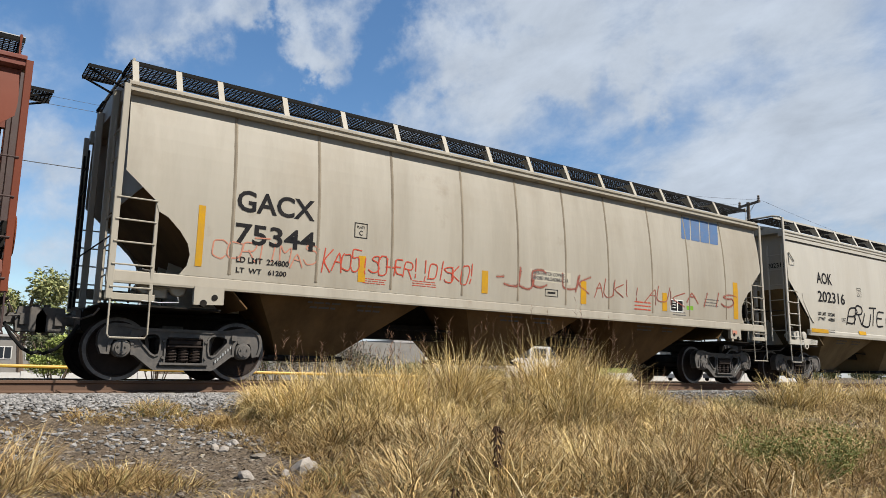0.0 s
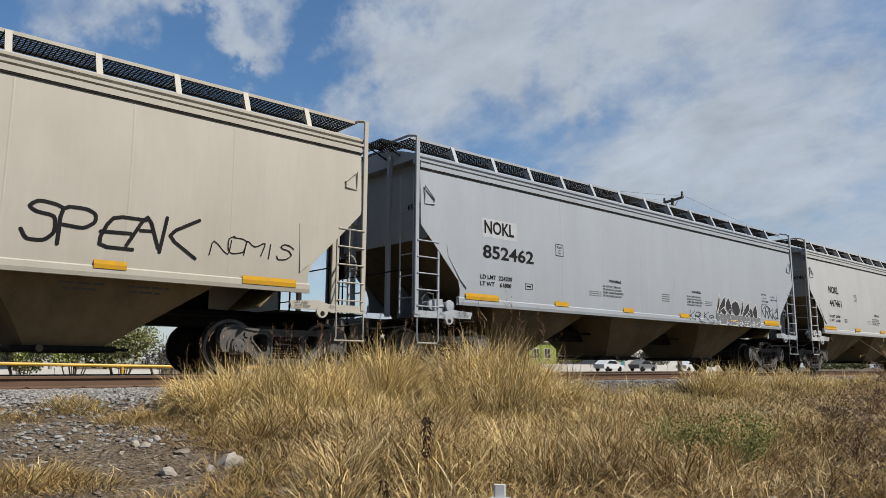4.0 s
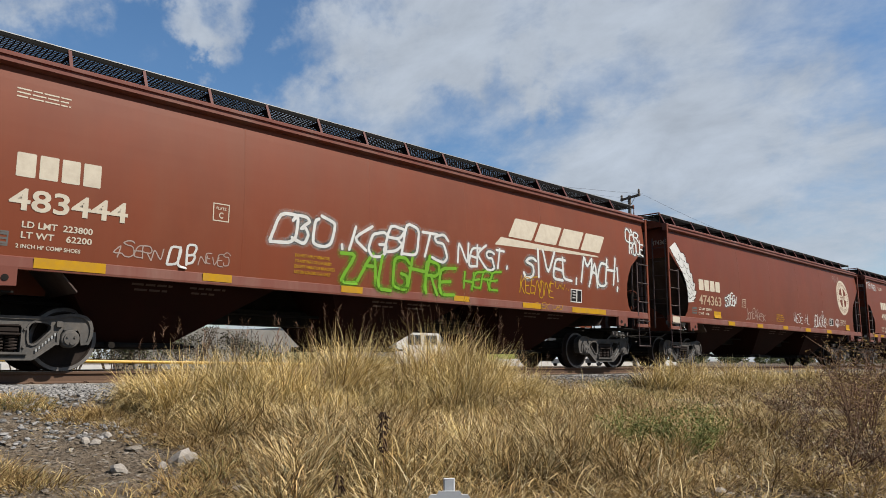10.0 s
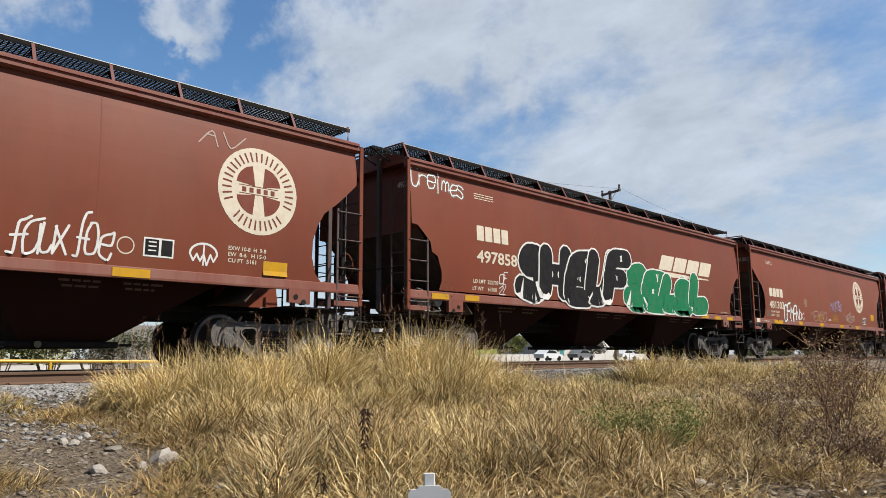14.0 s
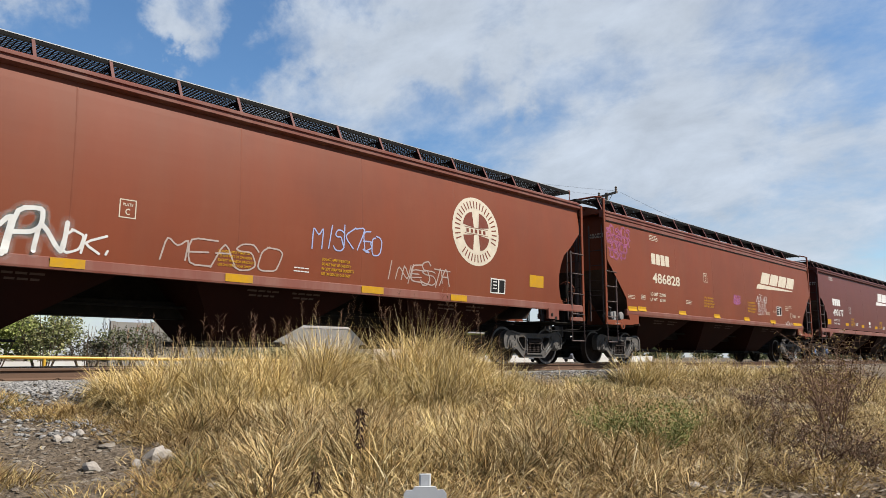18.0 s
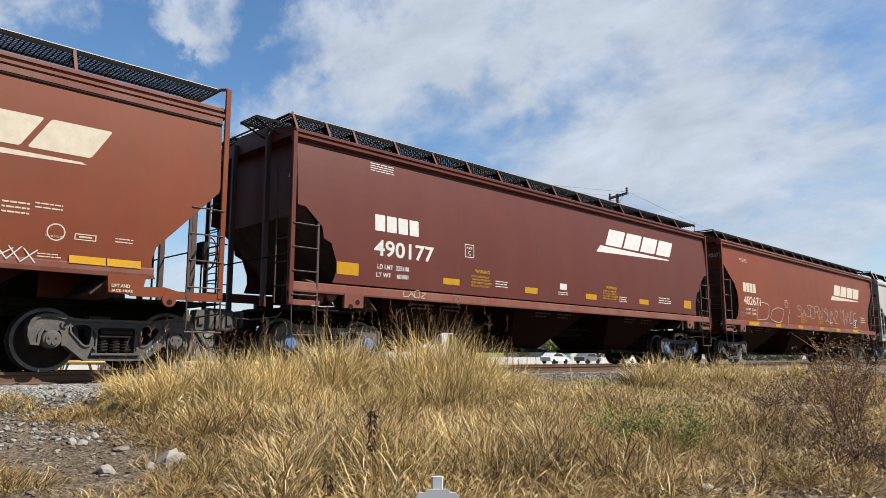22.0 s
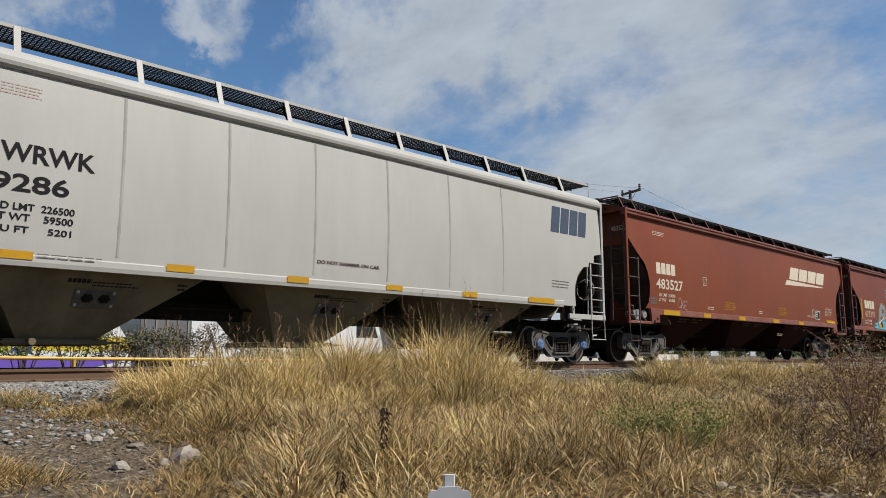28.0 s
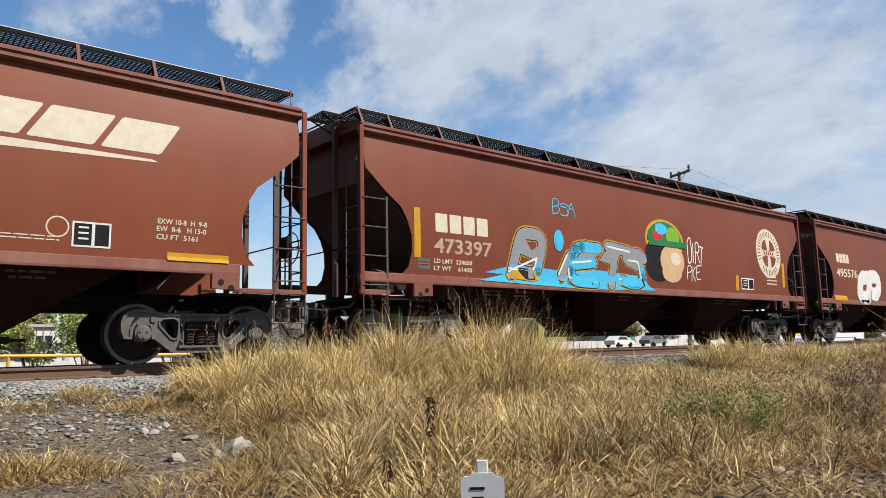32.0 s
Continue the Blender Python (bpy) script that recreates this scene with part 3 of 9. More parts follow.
def pierced(b, loops, y0, y1):
    """A flat casting with holes: the outline anticlockwise first, then the holes clockwise."""
    flat = [p for lp in loops for p in lp]
    tris = geometry.tessellate_polygon([[Vector((x, z, 0)) for x, z in lp] for lp in loops])
    n = len(flat)
    b.add([(x, y0, z) for x, z in flat] + [(x, y1, z) for x, z in flat], [tuple(t) for t in tris] + [tuple(n + i for i in reversed(t)) for t in tris])
    for lp in loops:
        m = len(lp)
        b.add([(x, y0, z) for x, z in lp] + [(x, y1, z) for x, z in lp], [(i, (i + 1) % m, m + (i + 1) % m, m + i) for i in range(m)])


def lip(b, lp, wide, y0, y1):
    """A raised flange along the inside of an anticlockwise outline (round a clockwise hole)."""
    m, inner = len(lp), []
    for i in range(m):
        (xa, za), (x, z), (xb, zb) = lp[i - 1], lp[i], lp[(i + 1) % m]
        d = (Vector((x - xa, z - za)).normalized() + Vector((xb - x, zb - z)).normalized()).normalized()
        inner.append((x - d.y * wide, z + d.x * wide))
    v = [(x, y, z) for y in (y0, y1) for q in (lp, inner) for x, z in q]
    f = []
    for i in range(m):
        j = (i + 1) % m
        f += [(i, j, m + j, m + i), (2 * m + j, 2 * m + i, 3 * m + i, 3 * m + j), (i, 2 * m + i, 2 * m + j, j), (m + j, 3 * m + j, 3 * m + i, m + i)]
    b.add(v, f)


def side_frame():
    """The cast side frame of a bogie, centred on the bolster: rounded pedestals, two windows and the spring opening."""
    half = [(0.0, 0.155), (0.42, 0.155), (0.47, 0.18), (0.71, 0.37), (0.755, 0.37), (0.76, 0.52), (0.79, 0.58), (0.84, 0.605), (0.94, 0.605), (0.99, 0.58), (1.02, 0.52), (1.04, 0.37),
            (1.15, 0.38), (1.195, 0.50), (1.20, 0.62), (1.17, 0.715), (1.10, 0.785), (1.00, 0.815), (0.86, 0.815), (0.72, 0.785), (0.55, 0.76), (0.0, 0.76)]
    outline = half + [(-x, z) for x, z in reversed(half[1:-1])]
    hole = [(-0.27, 0.265), (-0.27, 0.60), (-0.23, 0.64), (0.23, 0.64), (0.27, 0.60), (0.27, 0.265)]
    win = [(0.365, 0.45), (0.36, 0.61), (0.385, 0.65), (0.43, 0.675), (0.58, 0.665), (0.635, 0.63), (0.63, 0.575), (0.47, 0.40), (0.42, 0.375), (0.38, 0.39)]
    other = [(-x, z) for x, z in reversed(win)]
    b = Build()
    pierced(b, [outline, hole, win, other], -0.055, 0.055)
    for lp, wide in ((outline, 0.045), (hole, 0.03), (win, 0.026), (other, 0.026)):
        lip(b, lp, wide, -0.078, 0.078)
    b.box(-0.36, 0.36, -0.12, 0.12, 0.235, 0.268)
    for s in (-1, 1):
        b.box(min(s * 0.80, s * 0.98), max(s * 0.80, s * 0.98), -0.085, 0.085, 0.575, 0.618)
        b.box(min(s * 0.70, s * 0.78), max(s * 0.70, s * 0.78), -0.10, 0.10, 0.62, 0.70, 0.012)
        for k in range(2):
            b.lathe([(0.022, -0.10), (0.022, 0.10)], 8, "y", (s * (0.31 + 0.0 * k), 0, 0.34 + 0.24 * k))
    return b


def cast_marks(s):
    """Small painted marks along the leg of the near side frame."""
    b = Build()
    for k in range(7):
        x, z = 0.46 + 0.037 * k, 0.275 + 0.036 * k
        b.box(x, x + 0.020, s * 1.121 - 0.003, s * 1.121 + 0.003, z, z + 0.042)
    return b


def springs():
    b = Build()
    for x in (-0.172, 0.0, 0.172):
        pts = []
        for i in range(46):
            a = i / 9 * 2 * math.pi
            pts.append((x + 0.068 * math.cos(a), 0.068 * math.sin(a) - 0.02, 0.275 + 0.215 * i / 45))
        b.tube(pts, 0.0185, 5)
    b.box(-0.255, 0.255, -0.13, 0.13, 0.49, 0.525, 0.01)
    b.box(-0.235, 0.235, -0.11, 0.11, 0.525, 0.61, 0.02)
    b.box(-0.255, 0.255, -0.125, 0.11, 0.61, 0.635, 0.01)
    return b


def wheelset():
    b = Build()
    for s in (-1, 1):
        prof = [(0.08, 0.66), (0.115, 0.66), (0.125, 0.70), (0.15, 0.72), (0.30, 0.735), (0.372, 0.715), (0.385, 0.685), (0.476, 0.685), (0.478, 0.70), (0.458, 0.715), (0.455, 0.81), (0.445, 0.82), (0.385, 0.82), (0.372, 0.79), (0.30, 0.765), (0.15, 0.79), (0.125, 0.83), (0.08, 0.83)]
        b.lathe([(r, s * t) for r, t in prof], 36)
    b.lathe([(0.075, -1.0), (0.082, -0.6), (0.082, 0.6), (0.075, 1.0)], 14)
    return b


def wheel_rim(s):
    return Build().lathe([(r, s * t) for r, t in ((0.455, 0.8225), (0.405, 0.8225), (0.405, 0.8185), (0.455, 0.8185), (0.455, 0.8225))], 36)


def bearing():
    b = Build()
    b.lathe([(0.12, -0.99), (0.128, -1.0), (0.128, -1.13), (0.118, -1.15), (0.095, -1.155), (0.09, -1.175), (0.03, -1.18)], 20)
    for k in range(3):
        a = 2.1 * k + 0.5
        b.lathe([(0.016, -1.195), (0.016, -1.15)], 6, "y", (0.055 * math.cos(a), 0, 0.055 * math.sin(a)))
    return b


def bogie(wagon, x, cap=None):
    """A two-axle bogie whose bolster carries the frames, springs and wheelsets."""
    bol = Build().box(-0.2, 0.2, -1.02, 1.02, 0.50, 0.70, 0.03).box(-0.16, 0.16, -0.4, 0.4, 0.68, 0.84)
    bol.box(-0.95, 0.95, -0.06, 0.06, 0.40, 0.46).box(-0.5, -0.42, -0.75, 0.75, 0.36, 0.50).box(0.42, 0.5, -0.75, 0.75, 0.36, 0.50)
    top = part("bogie", lambda: bol, M["steel"], wagon, key="b", at=(x, 0, 0))
    for s in (-1, 1):
        part("side_frame", side_frame, M["steel"], top, key=0, at=(0, 1.04 * s, 0))
        tagged(part("cast_lettering", lambda: cast_marks(s), M["galv"], top, key=s), kind="stuff")
        part("spring_nest", springs, M["wheel"], top, key=0, at=(0, 1.02 * s, 0), smooth=True)
    sets = []
    for a in (-0.889, 0.889):
        w = part("wheelset", wheelset, M["wheel"], top, key=0, at=(a, 0, RAD), smooth=True)
        sets.append(w)
        for s in (-1, 1):
            part("rim", lambda: wheel_rim(s), M["tread"], top, "worn bright wheel rim", key=s, at=(a, 0, RAD))
        for s in (0, 1):
            c = part("bearing_cap", bearing, cap or M["steel"], top, key=0, at=(a, 0, RAD), smooth=True)
            if s:
                c.rotation_euler = (0, 0, math.pi)
        part("brake_shoe", lambda: Build().prism([(0.49, -0.16), (0.53, -0.17), (0.55, 0.0), (0.53, 0.17), (0.49, 0.16), (0.475, 0)], -0.80, -0.70), M["black"], top, key=0, at=(a, 0, RAD)).rotation_euler = (0, 0, math.pi if a > 0 else 0)
    return sets


def ladder(wagon, x, y, mat, xs, z0, z1, z2, rungs, key):
    """Two stiles and their rungs in the plane of the side. xs: where the stiles stand; z1: top of the outer, z2 of the inner one."""
    lad = part("ladder", lambda: Build().box(xs[0] - 0.045, xs[0] + 0.045, -0.022, 0.022, z0, z1, 0.008), mat, wagon, key=(key, "o", xs, z0, z1), at=(x, y, 0))
    rung_mat = M["darkened_red"] if mat.name.startswith(("red", "bright", "dark")) else mat
    part("stile", lambda: Build().box(xs[1] - 0.025, xs[1] + 0.025, -0.018, 0.018, z0 - 0.02, z2, 0.006), rung_mat, lad, key=(key, "i", xs, z0, z2))
    for k in range(rungs):
        z = z0 + 0.16 + (z2 - z0 - 0.22) * k / (rungs - 1)
        part("rung", lambda: Build().tube([(xs[0], -0.028, z), (xs[1], -0.028, z)], 0.0125), rung_mat, lad, key=(key, xs, round(z, 2)))
    part("stirrup", lambda: Build().tube([(xs[0] + 0.02, 0, z0 + 0.02), (xs[0] + 0.02, -0.01, z0 - 0.48), (xs[0] + 0.05, -0.01, z0 - 0.53), (xs[1] - 0.03, -0.01, z0 - 0.53), (xs[1], -0.01, z0 - 0.48), (xs[1], 0, z0 + 0.02)], 0.014), rung_mat, lad, key=(key, xs, z0))
    return lad


CUTS = {  # side outline from the sill up: inset from the end, height
    "long": [(0.80, 1.50), (0.95, 1.66), (1.03, 1.95), (1.02, 2.25), (0.93, 2.52), (0.78, 2.77), (0.45, 3.02), (0.02, 3.42), (0.0, 3.6)],
    "short_red": [(0.80, 1.55), (0.87, 1.75), (0.86, 1.95), (0.74, 2.26), (0.57, 2.34), (0.53, 2.54), (0.17, 2.86), (0.0, 2.88)],
    "round": [(0.83, 1.52), (0.93, 1.66), (0.96, 1.82), (0.92, 1.98), (0.80, 2.15), (0.62, 2.33), (0.48, 2.40), (0.43, 2.55), (0.0, 2.93)],
    "straight": [(0.96, 1.36), (1.03, 1.52), (1.03, 1.66), (0.98, 1.84), (0.02, 2.83), (0.0, 2.9)],
    "stepped": [(1.10, 1.40), (1.15, 1.66), (1.15, 1.90), (1.04, 2.18), (0.80, 2.40), (0.57, 2.43), (0.55, 2.54), (0.34, 2.55), (0.31, 2.74), (0.0, 2.80)],
}


SLOPES = {  # the end slope from below the upright sheet down to the bays: inset, height
    "long": [(0.27, 3.30), (1.10, 2.40), (2.28, 1.08)],
    "short_red": [(0.27, 2.80), (0.98, 2.00), (1.90, 1.08)],
    "round": [(0.27, 2.75), (0.98, 2.02), (1.90, 1.08)],
    "straight": [(0.27, 2.64), (1.08, 1.82), (1.85, 1.08)],
    "stepped": [(0.27, 2.78), (1.22, 1.85), (2.02, 1.08)],
}


def hopper_bay(x0, p, ztop=1.42):
    """One discharge bay: four sloping sheets from the ridge between the bays down to the outlet. p: length of the bay."""
    lev = [(x0 - 0.12 * p, x0 + 0.90 * p, 1.52, 1.95), (x0, x0 + 0.77 * p, 1.42, ztop), (x0 + 0.105 * p, x0 + 0.55 * p, 0.98, 0.80), (x0 + 0.16 * p, x0 + 0.42 * p, 0.72, 0.43)]
    v = [q for a, c, y, z in lev for q in ((a, -y, z), (c, -y, z), (c, y, z), (a, y, z))]
    f = [(4 * k + i, 4 * k + (i + 1) % 4, 4 * k + 4 + (i + 1) % 4, 4 * k + 4 + i) for k in range(3) for i in range(4)]
    return Build().add(v, f + [(12, 13, 14, 15), (3, 2, 1, 0)])


BULGE_OF, BAYS_OF = {}, {}


def make_wagon(style, L, body, label, name="hopper_wagon", posts=None, post_mat=None, cap=None, boxes=True, bogie_in=(1.12, 1.12), bays=3, chord=None, ztop=4.10, low_frame=False, sill_in=-0.13):
    """A covered hopper wagon; its front eave corner stands at the origin, and it runs towards -x."""
    w = thing(name, label, "freight wagon", "wagons of the grain train")
    BULGE_OF[w.name] = BELLY[style]
    cut = CUTS[style]
    key = (style, round(L, 2))
    pm = post_mat or body
    chord = chord or (M["oxide_sill"] if body.name.startswith(("red", "bright", "dark")) else body)
    for s in (1, -1):
        part("side_panel", lambda: side_sheet(cut, L, ztop, s, BELLY[style]), body, w, key=(key, s))
        # eave beam, overhanging a little
        y = 1.50
        prof = [(y + 0.05, ztop - 0.09), (y + 0.085, ztop - 0.05), (y + 0.10, ztop), (y + 0.095, ztop + 0.06), (y + 0.07, ztop + 0.12), (y + 0.02, ztop + 0.17), (y - 0.04, ztop + 0.20), (y - 0.1, ztop + 0.20), (y - 0.1, ztop - 0.09)] if style == "stepped" else [(y + 0.02, ztop - 0.02), (y + 0.085, ztop + 0.015), (y + 0.085, ztop + 0.06), (y + 0.028, ztop + 0.075), (y + 0.028, ztop + 0.105), (y + 0.062, ztop + 0.115), (y + 0.062, ztop + 0.155), (y - 0.02, ztop + 0.20), (y - 0.1, ztop + 0.20), (y - 0.1, ztop - 0.02)]
        part("eave_beam", lambda: Build().prism([(s * -p, z) for p, z in prof], -0.05, L + 0.05, "x"), body if body.name.startswith("dark") else chord, w, key=(key, s))
    arc = [(-1.48 + 2.96 * i / 12, ztop + 0.17 + 0.30 * (1 - ((i - 6) / 6) ** 2)) for i in range(13)]
    part("roof", lambda: Build().prism(arc + [(1.48, ztop + 0.10), (-1.48, ztop + 0.10)], 0.0, L, "x"), body, w, key=key)
    zw = ztop + (0.55 if style in ("straight", "round") else 0.60 if style == "stepped" else 0.49)
    pale = not body.name.startswith(("red", "bright", "dark"))
    part("hatch_coaming", lambda: Build().box(0.8, L - 0.8, -0.32, 0.32, ztop + 0.42, ztop + 0.56, 0.05), body, w, key=key)
    for s in (1, -1):
        tagged(part("walkway", lambda: grating(-0.02, L + 0.02, min(s * -1.27, s * -0.72), max(s * -1.27, s * -0.72), zw, 0.07), M["grating"], w, key=(key, s)), "open dark steel grating", kind="stuff")
        part("walkway_edge", lambda: Build().box(-0.02, L + 0.02, min(s * -1.285, s * -1.272), max(s * -1.285, s * -1.272), zw - 0.025, zw + 0.03), pm if pale and style != "round" else M["grating"], w, key=(key, s, pale))
        if not pale:
            part("edge_strip", lambda: Build().box(-0.02, L + 0.02, min(s * -1.287, s * -1.262), max(s * -1.287, s * -1.262), zw + 0.031, zw + 0.043), M["galv"], w, "thin galvanised strip along the walkway", key=(key, s))
        if style == "straight":
            part("side_plate", lambda: Build().box(0.0, L, min(s * -1.50, s * -1.576), max(s * -1.50, s * -1.576), ztop - 0.105, ztop - 0.015), chord, w, key=(key, s))
            # black strip standing in for the shadow line under the eave
            part("eave_seal", lambda: Build().box(0.0, L, min(s * -1.50, s * -1.570), max(s * -1.50, s * -1.570), ztop - 0.135, ztop - 0.106), M["black"], w, key=(key, s))
    for e in (0, 1):
        xa, xb, ya = (-0.52, -0.06, -0.95) if e == 0 else (L + 0.06, L + 0.60, 0.40)
        tagged(part("end_landing", lambda: grating(xa, xb, ya, ya + 0.55, zw - 0.05, 0.05), M["grating"], w, key=(key, e)), "open dark steel grating", kind="stuff")
        xo, xi = (-0.50, 0.2) if e == 0 else (L + 0.58, L - 0.2)
        for off in (0.05, 0.5):
            part("landing_strut", lambda: Build().tube([(xo, ya + off, zw - 0.09), (xi, ya + off, zw - 0.36)], 0.018), M["black"], w, key=(key, e, off))
        xc = 0.02 if e == 0 else L - 0.26
        tagged(part("cross_walkway", lambda: grating(xc, xc + 0.24, -0.72, 0.72, zw - 0.01, 0.06), M["grating"], w, key=(key, e)), "open dark steel grating", kind="stuff")
    for x in posts:
        for s in (1, -1):
            part("walkway_bracket", lambda: Build().prism([(s * -1.475, ztop + 0.14), (s * -1.46, ztop + 0.14), (s * -1.275, zw + 0.02), (s * -1.29, zw + 0.02)], *((-0.045, 0.045) if pale else (-0.024, 0.024)), "x"), pm if pale else M["oxide_dark"], w, key=(style, s, ztop, pale), at=(x, 0, 0))
            part("gusset", lambda: Build().prism([(s * -1.44, ztop + 0.16), (s * -1.33, ztop + 0.19), (s * -1.10, zw - 0.07), (s * -0.80, zw - 0.03), (s * -1.27, zw - 0.03)], -0.006, 0.006, "x"), M["grating"] if style == "stepped" or not pale else pm, w, key=(style, s, ztop), at=(x + 0.03, 0, 0))
    # the ends: an upright sheet, a slope sheet below it, posts, ladders
    for e in (0, 1):
        mx = (lambda x: x) if e == 0 else (lambda x: L - x)
        zb = SLOPES[style][0][1]
        part("end_sheet", lambda: Build().prism([(-1.47, zb), (1.47, zb), (1.48, ztop + 0.12), (0.8, ztop + 0.36), (-0.8, ztop + 0.36), (-1.48, ztop + 0.12)], mx(0.26), mx(0.28), "x"), body, w, key=(key, e))
        line = SLOPES[style]
        n = len(line)
        # pale wagons: slope sheet in the dirty paint that has shade in its colour
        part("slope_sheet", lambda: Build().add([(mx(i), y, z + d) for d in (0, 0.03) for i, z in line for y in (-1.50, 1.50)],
             [(2 * k, 2 * k + 1, 2 * k + 3, 2 * k + 2) for k in range(n - 1)] + [(2 * n + 2 * k + 1, 2 * n + 2 * k, 2 * n + 2 * k + 2, 2 * n + 2 * k + 3) for k in range(n - 1)] + [(2 * k, 2 * k + 2, 2 * n + 2 * k + 2, 2 * n + 2 * k) for k in range(n - 1)] + [(2 * k + 3, 2 * k + 1, 2 * n + 2 * k + 1, 2 * n + 2 * k + 3) for k in range(n - 1)] + [(0, 2 * n, 2 * n + 1, 1), (2 * n - 2, 2 * n - 1, 4 * n - 1, 4 * n - 2)]), (UNDER_SHADE[body.name] if pale else M["dusty_slope"]), w, key=(key, e))
        for s in (1, -1):
            part("shear_plate", lambda: Build().prism([(mx(0.9), 1.10), (mx(2.2), 1.10), (mx(2.2), 1.50), (mx(1.0), 1.85)], s * -0.32, s * -0.30), body, w, key=(key, e, s))
            part("end_post", lambda: Build().box(mx(-0.05) - 0.05, mx(-0.05) + 0.05, s * -0.62 - 0.04, s * -0.62 + 0.04, 1.12, ztop + 0.30, 0.012), pm if pale else M["darkened_red"], w, key=(key, e, s))
            xs = (-0.08, 0.46) if e == 0 else (0.08, -0.46)
            z2 = 2.92 if style == "long" else 2.60
            outer = ztop + (0.50 if style == "straight" else 0.10)
            ladder(w, 0 if e == 0 else L, s * -1.575, pm, xs, 1.12, outer, z2, 4 if not pale else 5, s)
            for off in (1.50, 1.08):
                part("grab_rail", lambda: Build().tube([(mx(-0.10), s * -off, 1.16), (mx(-0.10), s * -off, 3.85)], 0.02), M["black"] if s < 0 else pm if pale else M["darkened_red"], w, key=(key, e, s, off))
            for k in range(6):
                z = 1.45 + 0.42 * k
                part("grab_rung", lambda: Build().tube([(mx(-0.11), s * -1.50, z), (mx(-0.11), s * -1.08, z)], 0.0125, 5), M["black"] if s < 0 else pm if pale else M["darkened_red"], w, key=(key, e, s, k))
        part("end_rail", lambda: Build().tube([(mx(-0.10), -1.50, 2.0), (mx(-0.10), 1.50, 2.0)], 0.013), M["black"], w, key=(key, e))
        part("end_platform", lambda: Build().box(min(mx(-0.16), mx(1.5)), max(mx(-0.16), mx(1.5)), -1.50, 1.50, 1.035, 1.06), M["black"], w, key=(key, e))
        if style == "straight":
            part("roof_rail", lambda: Build().tube([(mx(-0.08), -1.575, ztop + 0.42), (mx(-0.08), -1.52, ztop + 0.52), (mx(-0.08), -1.30, ztop + 0.58), (mx(-0.08), 1.30, ztop + 0.58), (mx(-0.08), 1.52, ztop + 0.52), (mx(-0.08), 1.575, ztop + 0.42)], 0.028), pm, w, key=(key, e))
        else:
            part("roof_rail", lambda: Build().tube([(mx(0.03), -1.29, ztop + 0.20), (mx(0.03), -1.29, zw + 0.05), (mx(0.03), 1.29, zw + 0.05), (mx(0.03), 1.29, ztop + 0.20)], 0.02), pm, w, key=(key, e))
        # draw gear
        part("coupler", lambda: Build().box(min(mx(-0.46), mx(0.3)), max(mx(-0.46), mx(0.3)), -0.075, 0.075, 0.79, 0.95, 0.02).prism([(mx(-0.76), 0.68), (mx(-0.38), 0.68), (mx(-0.36), 0.86), (mx(-0.40), 1.04), (mx(-0.68), 1.04), (mx(-0.76), 0.92)], -0.19, 0.06).prism([(mx(-0.76), 0.72), (mx(-0.55), 0.72), (mx(-0.55), 1.0), (mx(-0.76), 1.0)], 0.09, 0.17).lathe([(0.045, 0.64), (0.045, 1.08)], 10, "z", (mx(-0.62), -0.08, 0)).box(min(mx(-0.52), mx(-0.42)), max(mx(-0.52), mx(-0.42)), -0.23, -0.19, 0.78, 0.94).box(min(mx(-0.25), mx(-0.18)), max(mx(-0.25), mx(-0.18)), -0.2, 0.2, 0.74, 1.03), M["steel"], w, key=(key, e))
        part("brake_hose", lambda: Build().tube([(mx(-0.22), -0.32, 0.80), (mx(-0.32), -0.34, 0.62), (mx(-0.48), -0.28, 0.44), (mx(-0.62), -0.18, 0.37), (mx(-0.70), -0.06, 0.40)], 0.026, 7), M["rubber"], w, key=(key, e), smooth=True)
        part("uncoupling_lever", lambda: Build().tube([(mx(-0.16), -1.45, 0.98), (mx(-0.20), -1.35, 0.90), (mx(-0.22), -0.5, 0.88), (mx(-0.45), -0.15, 0.92)], 0.014), M["steel"], w, key=(key, e))
        part("striker", lambda: Build().box(min(mx(-0.17), mx(0.05)), max(mx(-0.17), mx(0.05)), -0.28, 0.28, 0.70, 1.04, 0.03), M["black"], w, key=(key, e))
    # sills
    part("centre_sill", lambda: Build().box(0.0, L, -0.19, 0.19, 0.80, 1.10, 0.02), M["black"], w, key=key)
    part("ridge_web", lambda: Build().box(1.7, L - 1.3, -0.03, 0.03, 1.10, 2.05), M["black"], w, key=key)
